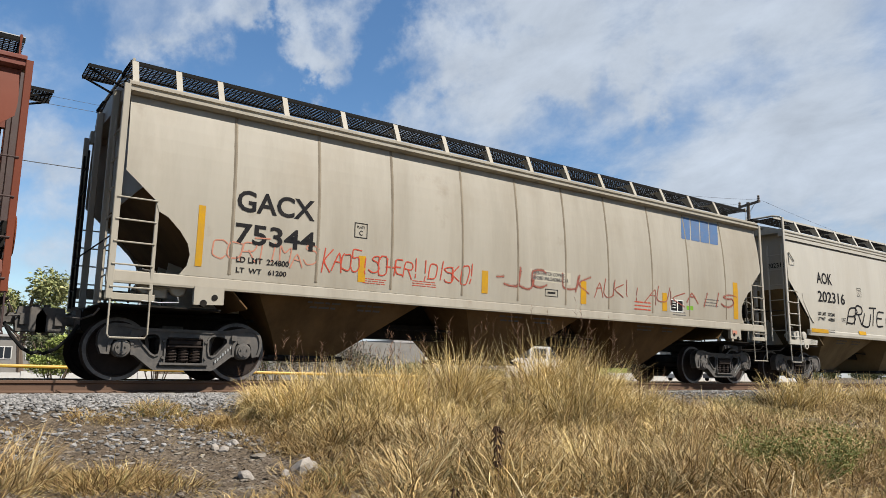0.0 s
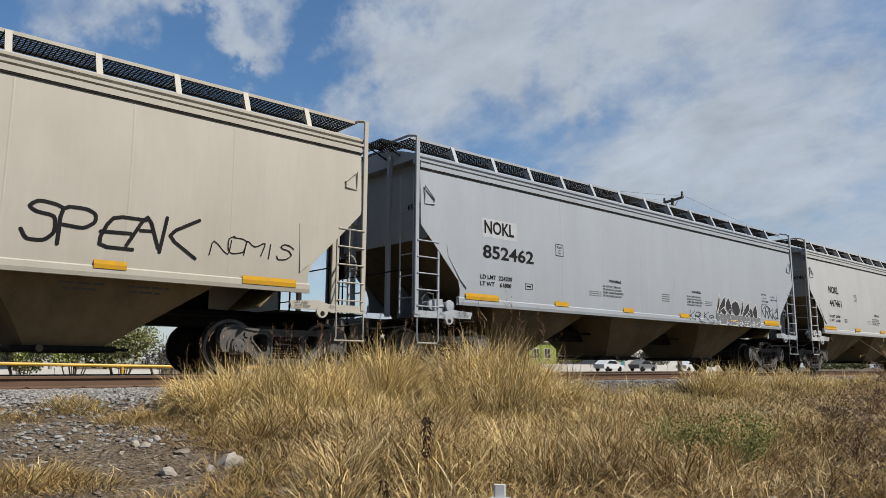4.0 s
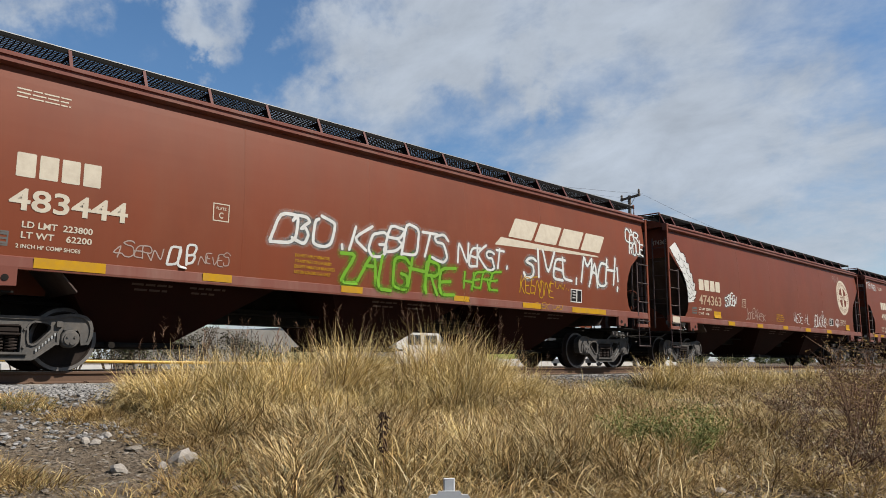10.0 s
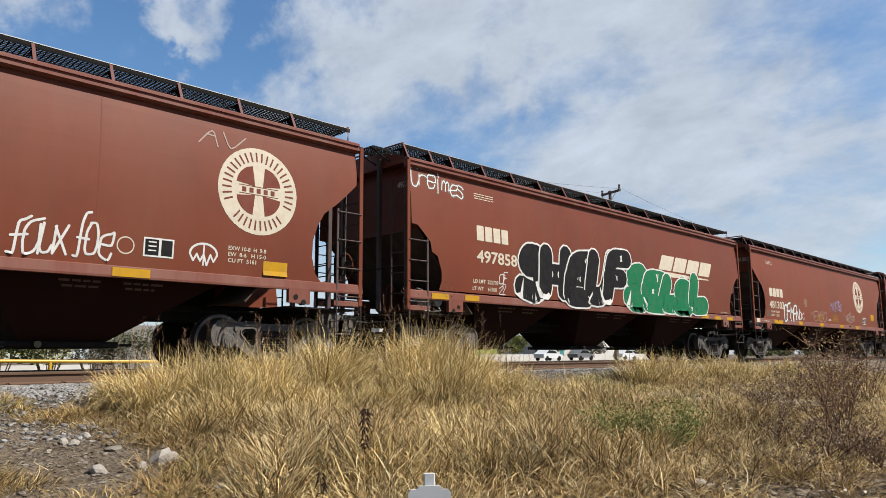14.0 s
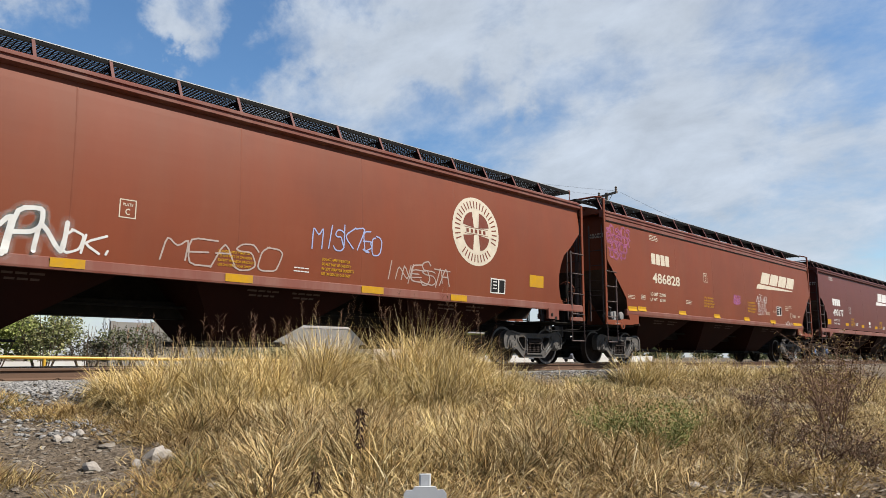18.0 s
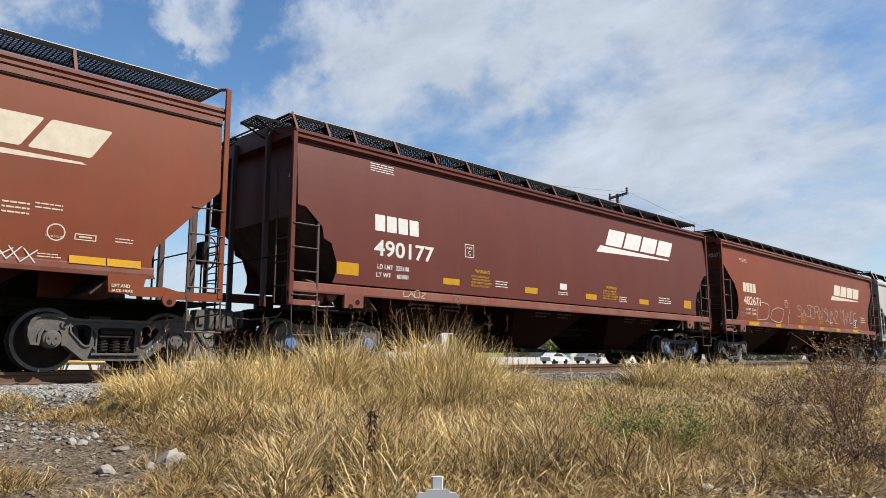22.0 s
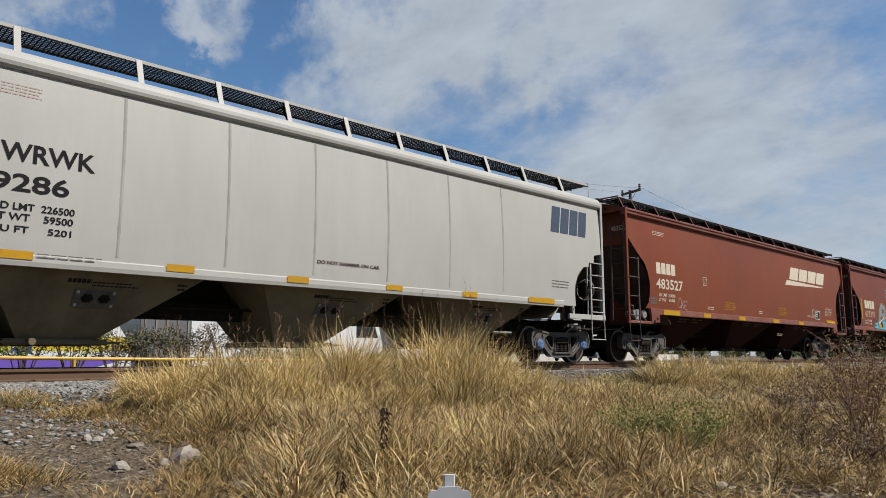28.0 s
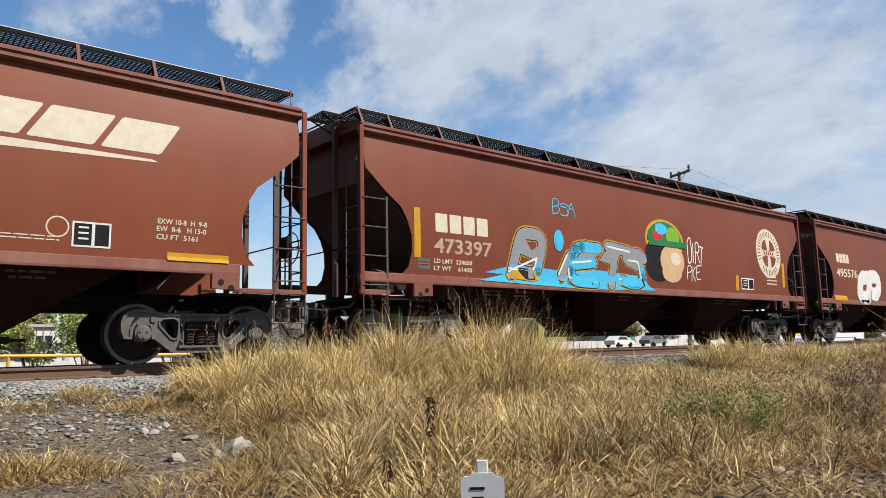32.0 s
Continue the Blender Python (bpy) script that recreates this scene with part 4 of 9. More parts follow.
    for s in (1, -1):
        if style in ("straight", "stepped"):
            a = 1.0 if style == "straight" else 1.62
            part("side_sill", lambda: Build().prism([(s * -1.50, 1.36), (s * -1.575, 1.36), (s * -1.59, 1.42), (s * -1.59, 1.50), (s * -1.56, 1.53), (s * -1.50, 1.53)], a, L - a, "x"), chord, w, key=(key, s))
            for e in (0, 1):
                mx = (lambda x: x) if e == 0 else (lambda x: L - x)
                if style == "straight":
                    if not body.name.startswith("bright"):
                        part("corner_stiffener", lambda: Build().prism([(mx(1.02), 1.86), (mx(1.20), 1.70), (mx(1.24), 2.52), (mx(0.66), 2.52), (mx(0.70), 2.30)], s * -1.606, s * -1.585), body, w, key=(key, s, e))
                        part("tie_down_loop", lambda: Build().tube([(mx(0.10), s * -1.585, 3.28), (mx(0.10), s * -1.60, 3.62), (mx(0.34), s * -1.60, 3.40), (mx(0.34), s * -1.60, 3.30), (mx(0.10), s * -1.585, 3.28)], 0.016, 5), body, w, key=(key, s, e))
                    part("step_beam", lambda: Build().prism([(mx(-0.13), 1.07), (mx(0.62), 1.07), (mx(0.68), 1.04), (mx(0.78), 1.04), (mx(0.84), 1.09), (mx(1.32), 1.09), (mx(1.36), 1.22), (mx(0.82), 1.25), (mx(0.62), 1.20), (mx(-0.13), 1.20)], s * -1.585, s * -1.55), pm, w, key=(key, s, e))
                    if body.name.startswith("bright"):
                        part("jacking_pad", lambda: Build().prism([(mx(1.10), 1.40), (mx(1.66), 1.40), (mx(1.63), 1.13), (mx(1.16), 1.10)], s * -1.583, s * -1.52), pm, w, key=(key, s, e))
                    part("pull_eye", lambda: Build().lathe([(0.11, -0.024), (0.12, 0.0), (0.11, 0.024)], 16, "y", (mx(0.74), s * -1.572, 1.07)), pm, w, key=(key, s, e))
                    part("eye_hole", lambda: Build().lathe([(0.042, -0.03), (0.042, 0.03)], 12, "y", (mx(0.74), s * -1.572, 1.03)), M["black"], w, key=(key, s, e))
                else:
                    part("step_beam", lambda: Build().box(min(mx(-0.16), mx(1.40)), max(mx(-0.16), mx(1.40)), min(s * -1.585, s * -1.53), max(s * -1.585, s * -1.53), 1.08, 1.21, 0.01), pm, w, key=(key, s, e))
        else:
            part("side_sill", lambda: Build().prism([(s * -1.50, 1.34), (s * -1.59, 1.34), (s * -1.595, 1.37), (s * -1.585, 1.50), (s * -1.56, 1.52), (s * -1.50, 1.52)], sill_in, L - sill_in, "x"), chord, w, key=(key, s, sill_in))
            for e in (0, 1):
                mx = (lambda x: x) if e == 0 else (lambda x: L - x)
                part("jacking_pad", lambda: Build().prism([(mx(1.06), 1.37), (mx(1.50), 1.37), (mx(1.50), 1.12), (mx(1.06), 1.10)], s * -1.60, s * -1.52), chord, w, key=(key, s, e))
                part("jacking_hole", lambda: Build().lathe([(0.045, -0.05), (0.045, 0.05)], 12, "y", (mx(1.36), s * -1.56, 1.22)).lathe([(0.05, -0.05), (0.05, 0.05)], 12, "y", (mx(1.20), s * -1.56, 1.13)), M["black"], w, key=(key, s, e))
                bx = 1.15 if sill_in > 0 else 0.52
                part("step_beam", lambda: Build().box(min(mx(-0.13), mx(bx)), max(mx(-0.13), mx(bx)), min(s * -1.585, s * -1.54), max(s * -1.585, s * -1.54), 1.06 if sill_in > 0 else 1.10, 1.14 if sill_in > 0 else 1.20, 0.01), chord, w, key=(key, s, e, sill_in))
    # discharge bays
    a, z = 2.08, L - 1.55
    BAYS_OF[w.name] = [(a + (z - a) * k / bays, (z - a) / bays) for k in range(bays)]
    for k in range(bays):
        x0, p = BAYS_OF[w.name][k]
        # bay paint is darkened to carry the shade below the sill
        part("hopper_bay", lambda: hopper_bay(x0, p), UNDER_SHADE[body.name], w, key=(key, k, bays))
        part("outlet_gate", lambda: Build().box(x0 + 0.12 * p, x0 + 0.46 * p, -0.76, 0.76, 0.34, 0.43, 0.015).box(x0 + 0.08 * p, x0 + 0.50 * p, -0.80, -0.75, 0.36, 0.40).lathe([(0.05, -0.95), (0.05, -0.78)], 10, "y", (x0 + 0.2 * p, 0, 0.385)), M["black"] if style != "stepped" else UNDER_SHADE[body.name], w, key=(key, k, bays))
    part("train_pipe", lambda: Build().tube([(0.1, -0.45, 1.02), (2.2, -0.5, 0.98), (L - 2.2, -0.5, 0.98), (L - 0.1, -0.45, 1.02)], 0.025), M["black"], w, key=key)
    sets = bogie(w, bogie_in[0], cap) + bogie(w, L - bogie_in[1], cap)
    # hand brake wheel and gear box on the rear end
    part("brake_wheel", lambda: Build().lathe([(0.27, L + 0.145), (0.285, L + 0.16), (0.27, L + 0.175), (0.255, L + 0.16), (0.27, L + 0.145)], 20, "x", (0, -0.98, 1.92)).tube([(L + 0.16, -0.98, 1.66), (L + 0.16, -0.98, 2.18)], 0.012).tube([(L + 0.16, -1.24, 1.92), (L + 0.16, -0.72, 1.92)], 0.012), pm, w, key=key)
    part("brake_gear_box", lambda: Build().box(L + 0.0, L + 0.11, -1.10, -0.84, 1.74, 2.10, 0.02).tube([(L + 0.05, -0.97, 1.75), (L + 0.05, -0.97, 1.06)], 0.015), M["black"], w, key=key)
    if boxes:
        red = body.name.startswith(("red", "bright", "dark"))
        mat = M["oxide_sill"] if body.name.startswith("dark") else M["valve"] if red else body
        valve = part("brake_valve", lambda: Build().box(0.50, 0.74, -1.42, -1.16, 1.18, 1.46, 0.03).box(0.47, 0.77, -1.44, -1.14, 1.30, 1.34, 0.008), mat, w, key=key)
        for k, (vx, vr) in enumerate(((0.40, 0.10), (0.86, 0.11))):
            part("valve_body", lambda: Build().lathe([(0.03, -1.50), (vr, -1.49), (vr + 0.015, -1.46), (vr, -1.42), (vr * 0.8, -1.38), (vr * 0.85, -1.24), (vr * 0.6, -1.18)], 14, "y", (vx, 0, 1.33)).box(min(vx, 0.6), max(vx, 0.6), -1.36, -1.24, 1.28, 1.38, 0.015), mat, valve, key=(key, k), smooth=True)
        part("valve_pipe", lambda: Build().tube([(0.56, -1.30, 1.46), (0.56, -1.32, 1.56), (0.34, -1.36, 1.58), (0.22, -1.38, 1.44), (0.22, -1.38, 1.08)], 0.016, 6).tube([(0.70, -1.26, 1.20), (0.72, -1.2, 1.08), (1.4, -1.0, 1.06)], 0.018, 6), M["steel"], valve, key=key, smooth=True)
        part("release_rod", lambda: Build().tube([(0.86, -1.50, 1.20), (0.86, -1.56, 1.12), (0.60, -1.58, 1.10), (0.35, -1.58, 1.11)], 0.008, 5), M["galv"], valve, key=key)
    return w, sets


WAGONS, WHEELSETS = [], []


def couple(front, made):
    w, sets = made
    w.location = (front, 0, 0)
    WAGONS.append((w, front))
    WHEELSETS.extend(sets)
    return w


LONG_POSTS = [0.05, 0.72] + [1.98 + 1.075 * i for i in range(14)]
SHORT_POSTS = [0.05, 0.68] + [1.32 + 1.085 * i for i in range(13)]
RED_POSTS = [0.05, 0.78] + [1.42 + 1.08 * i for i in range(13)]
STRAIGHT_POSTS = [1.07 + 1.155 * i for i in range(13)]
WIDE_POSTS = [0.02, 0.66, 2.30] + [3.98 + 1.31 * i for i in range(8)] + [14.6]
w0 = couple(-17.07, make_wagon("long", 17.28, M["oxide"], "red oxide covered hopper wagon, rusty and dusty", posts=LONG_POSTS, bogie_in=(1.46, 1.46)))
w1 = couple(1.6, make_wagon("round", 15.85, M["beige"], "beige covered hopper wagon with red scrawls and rust stains", posts=SHORT_POSTS))
w2 = couple(18.82, make_wagon("straight", 15.95, M["cream"], "cream covered hopper wagon with black graffiti tags", posts=STRAIGHT_POSTS))
w3 = couple(36.15, make_wagon("straight", 16.05, M["grey"], "light grey covered hopper wagon with silver graffiti", posts=STRAIGHT_POSTS))
w4 = couple(53.59, make_wagon("straight", 16.1, M["white"], "clean off-white covered hopper wagon with a yellow-dashed sill", posts=STRAIGHT_POSTS))
w5 = couple(71.1, make_wagon("long", 17.25, M["oxide_bright"], "red oxide covered hopper wagon with white and green scrawls", posts=LONG_POSTS, bogie_in=(1.46, 1.46)))
w6 = couple(89.75, make_wagon("long", 17.3, M["oxide"], "red oxide covered hopper wagon with a round white emblem", posts=LONG_POSTS, bogie_in=(1.46, 1.46)))
w7 = couple(108.45, make_wagon("short_red", 16.1, M["oxide"], "red oxide covered hopper wagon with black and green bubble graffiti", posts=RED_POSTS, bogie_in=(1.3, 1.3)))
w8 = couple(125.9, make_wagon("long", 17.4, M["oxide_bright"], "red oxide covered hopper wagon with white tags and a round emblem", posts=LONG_POSTS, bogie_in=(1.46, 1.46)))
w9 = couple(144.6, make_wagon("straight", 16.62, M["oxide_bright"], "red oxide covered hopper wagon with faded pink paint at its end", posts=RED_POSTS, bogie_in=(1.3, 1.3)))
w10 = couple(162.7, make_wagon("short_red", 15.85, M["oxide_dark"], "dark maroon covered hopper wagon with fresh yellow markers", posts=RED_POSTS, cap=M["blue_cap"]))
w11 = couple(179.92, make_wagon("long", 17.3, M["oxide_bright"], "red oxide covered hopper wagon with thin white scrawls", posts=LONG_POSTS, bogie_in=(1.46, 1.46)))
w12 = couple(198.63, make_wagon("stepped", 15.95, M["pale"], "pale grey covered hopper wagon with faint vertical seams", posts=WIDE_POSTS, cap=M["blue_cap"]))
w13 = couple(215.97, make_wagon("long", 17.25, M["oxide_bright"], "red oxide covered hopper wagon with a slanting white logo", posts=LONG_POSTS, bogie_in=(1.44, 1.46), sill_in=1.05))
w14 = couple(234.54, make_wagon("long", 17.3, M["oxide"], "red oxide covered hopper wagon with a large blue mural", posts=LONG_POSTS, bogie_in=(1.46, 1.46)))
w15 = couple(253.35, make_wagon("long", 17.3, M["oxide"], "red oxide covered hopper wagon with a white painted figure", posts=LONG_POSTS, bogie_in=(1.46, 1.46)))

# ---- vegetation beside the line ----


def grass_material(name, stops, rough=0.8):
    m, nt, b = nodes(name)
    N, Lk = nt.nodes.new, nt.links.new
    g, r = N("ShaderNodeNewGeometry"), N("ShaderNodeValToRGB")
    Lk(g.outputs["Random Per Island"], r.inputs[0])
    e = r.color_ramp.elements
    while len(e) < len(stops):
        e.new(0.5)
    for k, (p, c) in enumerate(stops):
        e[k].position, e[k].color = p, (*c, 1)
    tc, n1 = N("ShaderNodeTexCoord"), N("ShaderNodeTexNoise")
    n1.inputs["Scale"].default_value, n1.inputs["Detail"].default_value = 1.1, 5
    Lk(tc.outputs["Object"], n1.inputs["Vector"])
    mr, mx = N("ShaderNodeMapRange"), N("ShaderNodeMix")
    Lk(n1.outputs[0], mr.inputs["Value"])
    mr.inputs["From Min"].default_value, mr.inputs["From Max"].default_value = 0.3, 0.7
    mr.inputs["To Min"].default_value, mr.inputs["To Max"].default_value = 0.58, 1.22
    mx.data_type, mx.blend_type = "RGBA", "MULTIPLY"
    mx.inputs[0].default_value = 1.0
    Lk(r.outputs[0], mx.inputs[6])
    Lk(mr.outputs[0], mx.inputs[7])
    Lk(mx.outputs[2], b.inputs["Base Color"])
    b.inputs["Roughness"].default_value = rough
    b.inputs["Specular IOR Level"].default_value = 0.25
    tr, ms = N("ShaderNodeBsdfTranslucent"), N("ShaderNodeMixShader")
    Lk(mx.outputs[2], tr.inputs[0])
    ms.inputs[0].default_value = 0.10
    Lk(b.outputs[0], ms.inputs[1])
    Lk(tr.outputs[0], ms.inputs[2])
    Lk(ms.outputs[0], nt.nodes["Material Output"].inputs[0])
    return m


M["straw"] = grass_material("dry_straw", [(0.0, (0.185, 0.118, 0.042)), (0.18, (0.384, 0.268, 0.099)), (0.5, (0.523, 0.389, 0.155)), (0.8, (0.564, 0.440, 0.209)), (1.0, (0.598, 0.494, 0.301))])
M["tan_straw"] = grass_material("tan_dry_grass", [(0.0, (0.090, 0.055, 0.022)), (0.25, (0.234, 0.146, 0.057)), (0.55, (0.370, 0.254, 0.107)), (0.82, (0.436, 0.328, 0.158)), (1.0, (0.488, 0.408, 0.249))])
# dark brown dead blades: the shade inside the grass put into their colour
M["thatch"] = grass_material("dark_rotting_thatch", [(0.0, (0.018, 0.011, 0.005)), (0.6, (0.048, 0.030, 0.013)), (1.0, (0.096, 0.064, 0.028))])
M["umber_straw"] = grass_material("umber_dead_grass", [(0.0, (0.077, 0.048, 0.017)), (0.25, (0.194, 0.121, 0.040)), (0.55, (0.317, 0.211, 0.079)), (0.82, (0.378, 0.276, 0.119)), (1.0, (0.434, 0.353, 0.190))])
M["sedge"] = grass_material("half_green_grass", [(0.0, (0.061, 0.074, 0.022)), (0.4, (0.116, 0.112, 0.038)), (0.8, (0.207, 0.173, 0.064)), (1.0, (0.255, 0.198, 0.083))])
M["dead_leaf"] = grass_material("dead_brown_leaves", [(0.0, (0.045, 0.026, 0.014)), (0.5, (0.105, 0.066, 0.036)), (0.8, (0.21, 0.155, 0.10)), (1.0, (0.44, 0.38, 0.30))])
M["withered"] = surface("withered_black_brown", (0.046, 0.029, 0.020), 0.8, 0, 0.3, 30)
M["russet"] = grass_material("russet_dry_grass", [(0.0, (0.117, 0.063, 0.026)), (0.5, (0.246, 0.155, 0.057)), (1.0, (0.333, 0.237, 0.093))])
M["twig"] = grass_material("dead_brown_twigs", [(0.0, (0.070, 0.036, 0.022)), (0.6, (0.160, 0.088, 0.052)), (1.0, (0.27, 0.17, 0.105))])
M["herb"] = grass_material("green_herb_leaves", [(0.0, (0.084, 0.105, 0.023)), (0.6, (0.162, 0.175, 0.047)), (1.0, (0.270, 0.245, 0.086))])
M["bush"] = grass_material("dusty_bush_leaves", [(0.0, (0.0352, 0.048, 0.016)), (0.5, (0.0768, 0.0896, 0.0352)), (0.9, (0.128, 0.128, 0.064)), (1.0, (0.1664, 0.1408, 0.0832))])
M["bush_far"] = grass_material("dusty_tree_leaves", [(0.0, (0.102, 0.116, 0.040)), (0.5, (0.204, 0.219, 0.085)), (0.9, (0.323, 0.315, 0.138)), (1.0, (0.391, 0.350, 0.163))])
M["fresh_leaf"] = grass_material("fresh_yellow_green_leaves", [(0.0, (0.10, 0.13, 0.03)), (0.5, (0.24, 0.29, 0.07)), (1.0, (0.40, 0.44, 0.14))])
M["bush_pale"] = grass_material("pale_dry_bush_leaves", [(0.0, (0.130, 0.121, 0.060)), (0.5, (0.247, 0.230, 0.120)), (1.0, (0.390, 0.365, 0.216))])
M["bush_grey"] = grass_material("grey_dry_bush", [(0.0, (0.0448, 0.0416, 0.0256)), (0.6, (0.1088, 0.0992, 0.0704)), (1.0, (0.1792, 0.16, 0.1216))])


class Blades:
    """Gathers many tapered, bending blades in arrays."""

    def __init__(self, seed):
        self.rng = np.random.default_rng(seed)
        self.v, self.f, self.n = [], [], 0

    def add(self, root, length, lean, turn, bend, width, curl=0.2):
        """Arrays for all blades: root (n, 3), lean from upright, direction, further bend towards the tip, width at the base."""
        n, rng, K = len(length), self.rng, 4
        p = np.array(root, float)
        lay = [p]
        sway = rng.normal(0, curl, n)
        for k in range(K):
            ca, sa = np.cos(turn + sway * k), np.sin(turn + sway * k)
            a = lean + bend * ((k + 0.5) / K) ** 1.3
            d = np.stack([np.sin(a) * ca, np.sin(a) * sa, np.cos(a)], 1)
            p = p + d * (length / K)[:, None]
            lay.append(p)
        face = rng.uniform(0, np.pi, n)
        side = np.stack([np.cos(face), np.sin(face), np.zeros(n)], 1) * (width / 2)[:, None]
        V = np.stack([lay[0] - side, lay[0] + side, lay[1] - side * 0.95, lay[1] + side * 0.95, lay[2] - side * 0.8, lay[2] + side * 0.8, lay[3] - side * 0.55, lay[3] + side * 0.55, lay[4]], 1).reshape(-1, 3)
        base = self.n + 9 * np.arange(n)[:, None]
        for q in ([0, 1, 3, 2], [2, 3, 5, 4], [4, 5, 7, 6], [6, 7, 8]):
            self.f += (base + np.array([q])).tolist()
        self.v.append(V)
        self.n += 9 * n

    def tuft(self, x, y, radius, count, height, spread=0.6, bend=0.7, width=0.006, lift=0.0, sway=None, pull=0.0):
        """lift: side blades spring from the stems up to this height; sway, pull: the way that the tuft leans, and how much."""
        rng = self.rng
        r, a = radius * np.sqrt(rng.random(count)), rng.uniform(0, 2 * np.pi, count)
        px, py = x + r * np.cos(a), y + r * np.sin(a)
        root = np.stack([px, py, np.array([lie(i, j) for i, j in zip(px, py)]) - 0.01 + lift * rng.random(count)], 1)
        turn = a + rng.normal(0, 0.85, count)
        lean = np.abs(rng.normal(0, spread * 0.5, count)) + spread * 0.6 * r / max(radius, 1e-6)
        if sway is not None:
            turn = np.where(rng.random(count) < pull, rng.normal(sway, 0.4, count), turn)
        self.add(root, height * rng.uniform(0.45, 1.1, count), lean, turn, rng.normal(bend, 0.5, count), width * rng.uniform(0.65, 1.3, count))

    def litter(self, spots, length=0.38, width=0.009, lift=(0.02, 0.10)):
        """Fallen straw, lying almost flat."""
        rng, n = self.rng, len(spots)
        s = np.array(spots)
        z = np.array([lie(i, j) for i, j in s]) + rng.uniform(*lift, n)
        self.add(np.stack([s[:, 0], s[:, 1], z], 1), length * rng.uniform(0.5, 1.3, n), rng.normal(1.35, 0.22, n), rng.uniform(0, 6.28, n), rng.normal(0.3, 0.25, n), np.full(n, width))

    def done(self, name, material, label, category):
        me = bpy.data.meshes.new(name)
        me.from_pydata(np.concatenate(self.v).tolist(), [], self.f)
        me.materials.append(material)
        return tagged(new(name, me), label, category, "", "stuff")


def grow_grass():
    rng = random.Random(5)
    straw, tan, umber, green, rust, thatch = Blades(11), Blades(16), Blades(17), Blades(12), Blades(13), Blades(18)

    def clump(kind, x, y, r, h, n, w, upright=0.34, pull=0.25):
        """One tussock: standing blades, long ones that arch over one another, and dead ones hanging round its foot."""
        sway = rng.uniform(0, 6.28)
        # dark core blades imitate the tussock's own inner shade
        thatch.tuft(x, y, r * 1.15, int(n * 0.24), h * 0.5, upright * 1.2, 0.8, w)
        kind.tuft(x, y, r * 0.75, int(n * 0.34), h, upright, 0.6, w)
        kind.tuft(x, y, r, int(n * 0.42), h * 1.08, upright * 1.2, 2.0, w, 0.0, sway, pull)
        kind.tuft(x, y, r * 1.15, int(n * 0.22), h * 0.66, 0.9, 1.4, w, 0.0, sway, pull)
        kind.tuft(x, y, r * 1.1, int(n * 0.38), h * 0.40, 0.9, 1.7, w * 0.95, h * 0.6)
        rust.tuft(x, y, r * 1.2, int(n * 0.16), h * 0.5, 0.9, 1.2, w * 0.9)
        green.tuft(x + rng.uniform(-0.15, 0.15), y, r * 0.8, int(n * rng.uniform(0.0, 0.08)), h * 0.85, 0.5, 1.0, w)

    # the tall row along the foot of the bank: place, spread and height of each clump
    tall = [(3.35, -2.75, 0.22, 0.60), (3.5, -3.25, 0.26, 0.80), (3.9, -3.15, 0.30, 0.96), (4.3, -3.15, 0.30, 1.02), (4.75, -3.0, 0.28, 1.00), (4.2, -3.8, 0.32, 0.92), (4.8, -3.7, 0.30, 0.98),
            (5.25, -3.3, 0.28, 1.08), (5.65, -3.15, 0.30, 0.80), (6.05, -3.35, 0.30, 1.40), (6.45, -3.2, 0.24, 1.28), (5.2, -4.0, 0.30, 0.70), (6.7, -4.05, 0.26, 0.60),
            (7.15, -3.3, 0.28, 0.78), (7.6, -3.4, 0.36, 1.44), (8.05, -3.35, 0.38, 1.54), (8.5, -3.3, 0.38, 1.48), (8.95, -3.5, 0.36, 1.30), (7.6, -4.2, 0.42, 1.1), (8.3, -4.1, 0.42, 1.20), (9.4, -3.4, 0.30, 0.92), (9.1, -4.2, 0.42, 0.98), (9.8, -4.0, 0.36, 0.66)]
    for x, y, r, h in tall:
        clump(straw, x, y, r, h, 950, 0.0106, 0.38)
    # the matted middle ground: tussocks leaning every way, with gaps between
    spots = []
    while len(spots) < 165:
        x, y = rng.uniform(2.5, 11.0), rng.uniform(-9.0, -4.0)
        edge = 3.25 + 0.22 * math.sin(y * 1.7) - max(0, (-5.2 - y)) * 0.42
        if x < edge or ((x - 6.0) / 0.62) ** 2 + ((y + 4.55) / 0.42) ** 2 < 1 or (x > 7.0 and y < -8.0) or (6.75 < x < 8.3 and y < -7.35) or (x - 3.75) ** 2 + (y + 4.3) ** 2 < 0.06 or (x - 3.45) ** 2 + (y + 6.9) ** 2 < 0.16 or any((x - a) ** 2 + (y - b) ** 2 < 0.13 for a, b in spots):
            continue
        spots.append((x, y))
        if (y < -7.9 and rng.random() < 0.55) or x < edge + 0.3:
            rust.tuft(x, y, rng.uniform(0.18, 0.32), 240, rng.uniform(0.18, 0.42), 0.9, 1.3, 0.0085)
            tan.tuft(x, y, rng.uniform(0.18, 0.32), 90, rng.uniform(0.2, 0.42), 0.9, 1.3, 0.0085)
            continue
        flat = 5.6 < x < 7.4 and -6.2 < y < -4.2
        h = rng.uniform(0.32, 0.70) * (0.7 if flat else 1.0)
        near = rng.random() < min(0.5, max(0.10, (-6.0 - y) * 0.30))
        clump(umber if near else tan if (y < -4.6 and rng.random() < 0.85) else straw, x, y, rng.uniform(0.16, 0.30), h, 400, 0.0106, rng.uniform(0.42, 0.9), 0.75 if flat else 0.45)
    for _ in range(44):
        y = rng.uniform(-7.6, -3.0)
        x = 3.1 - max(0, (-5.2 - y)) * 0.42 + rng.uniform(-0.45, 0.4)
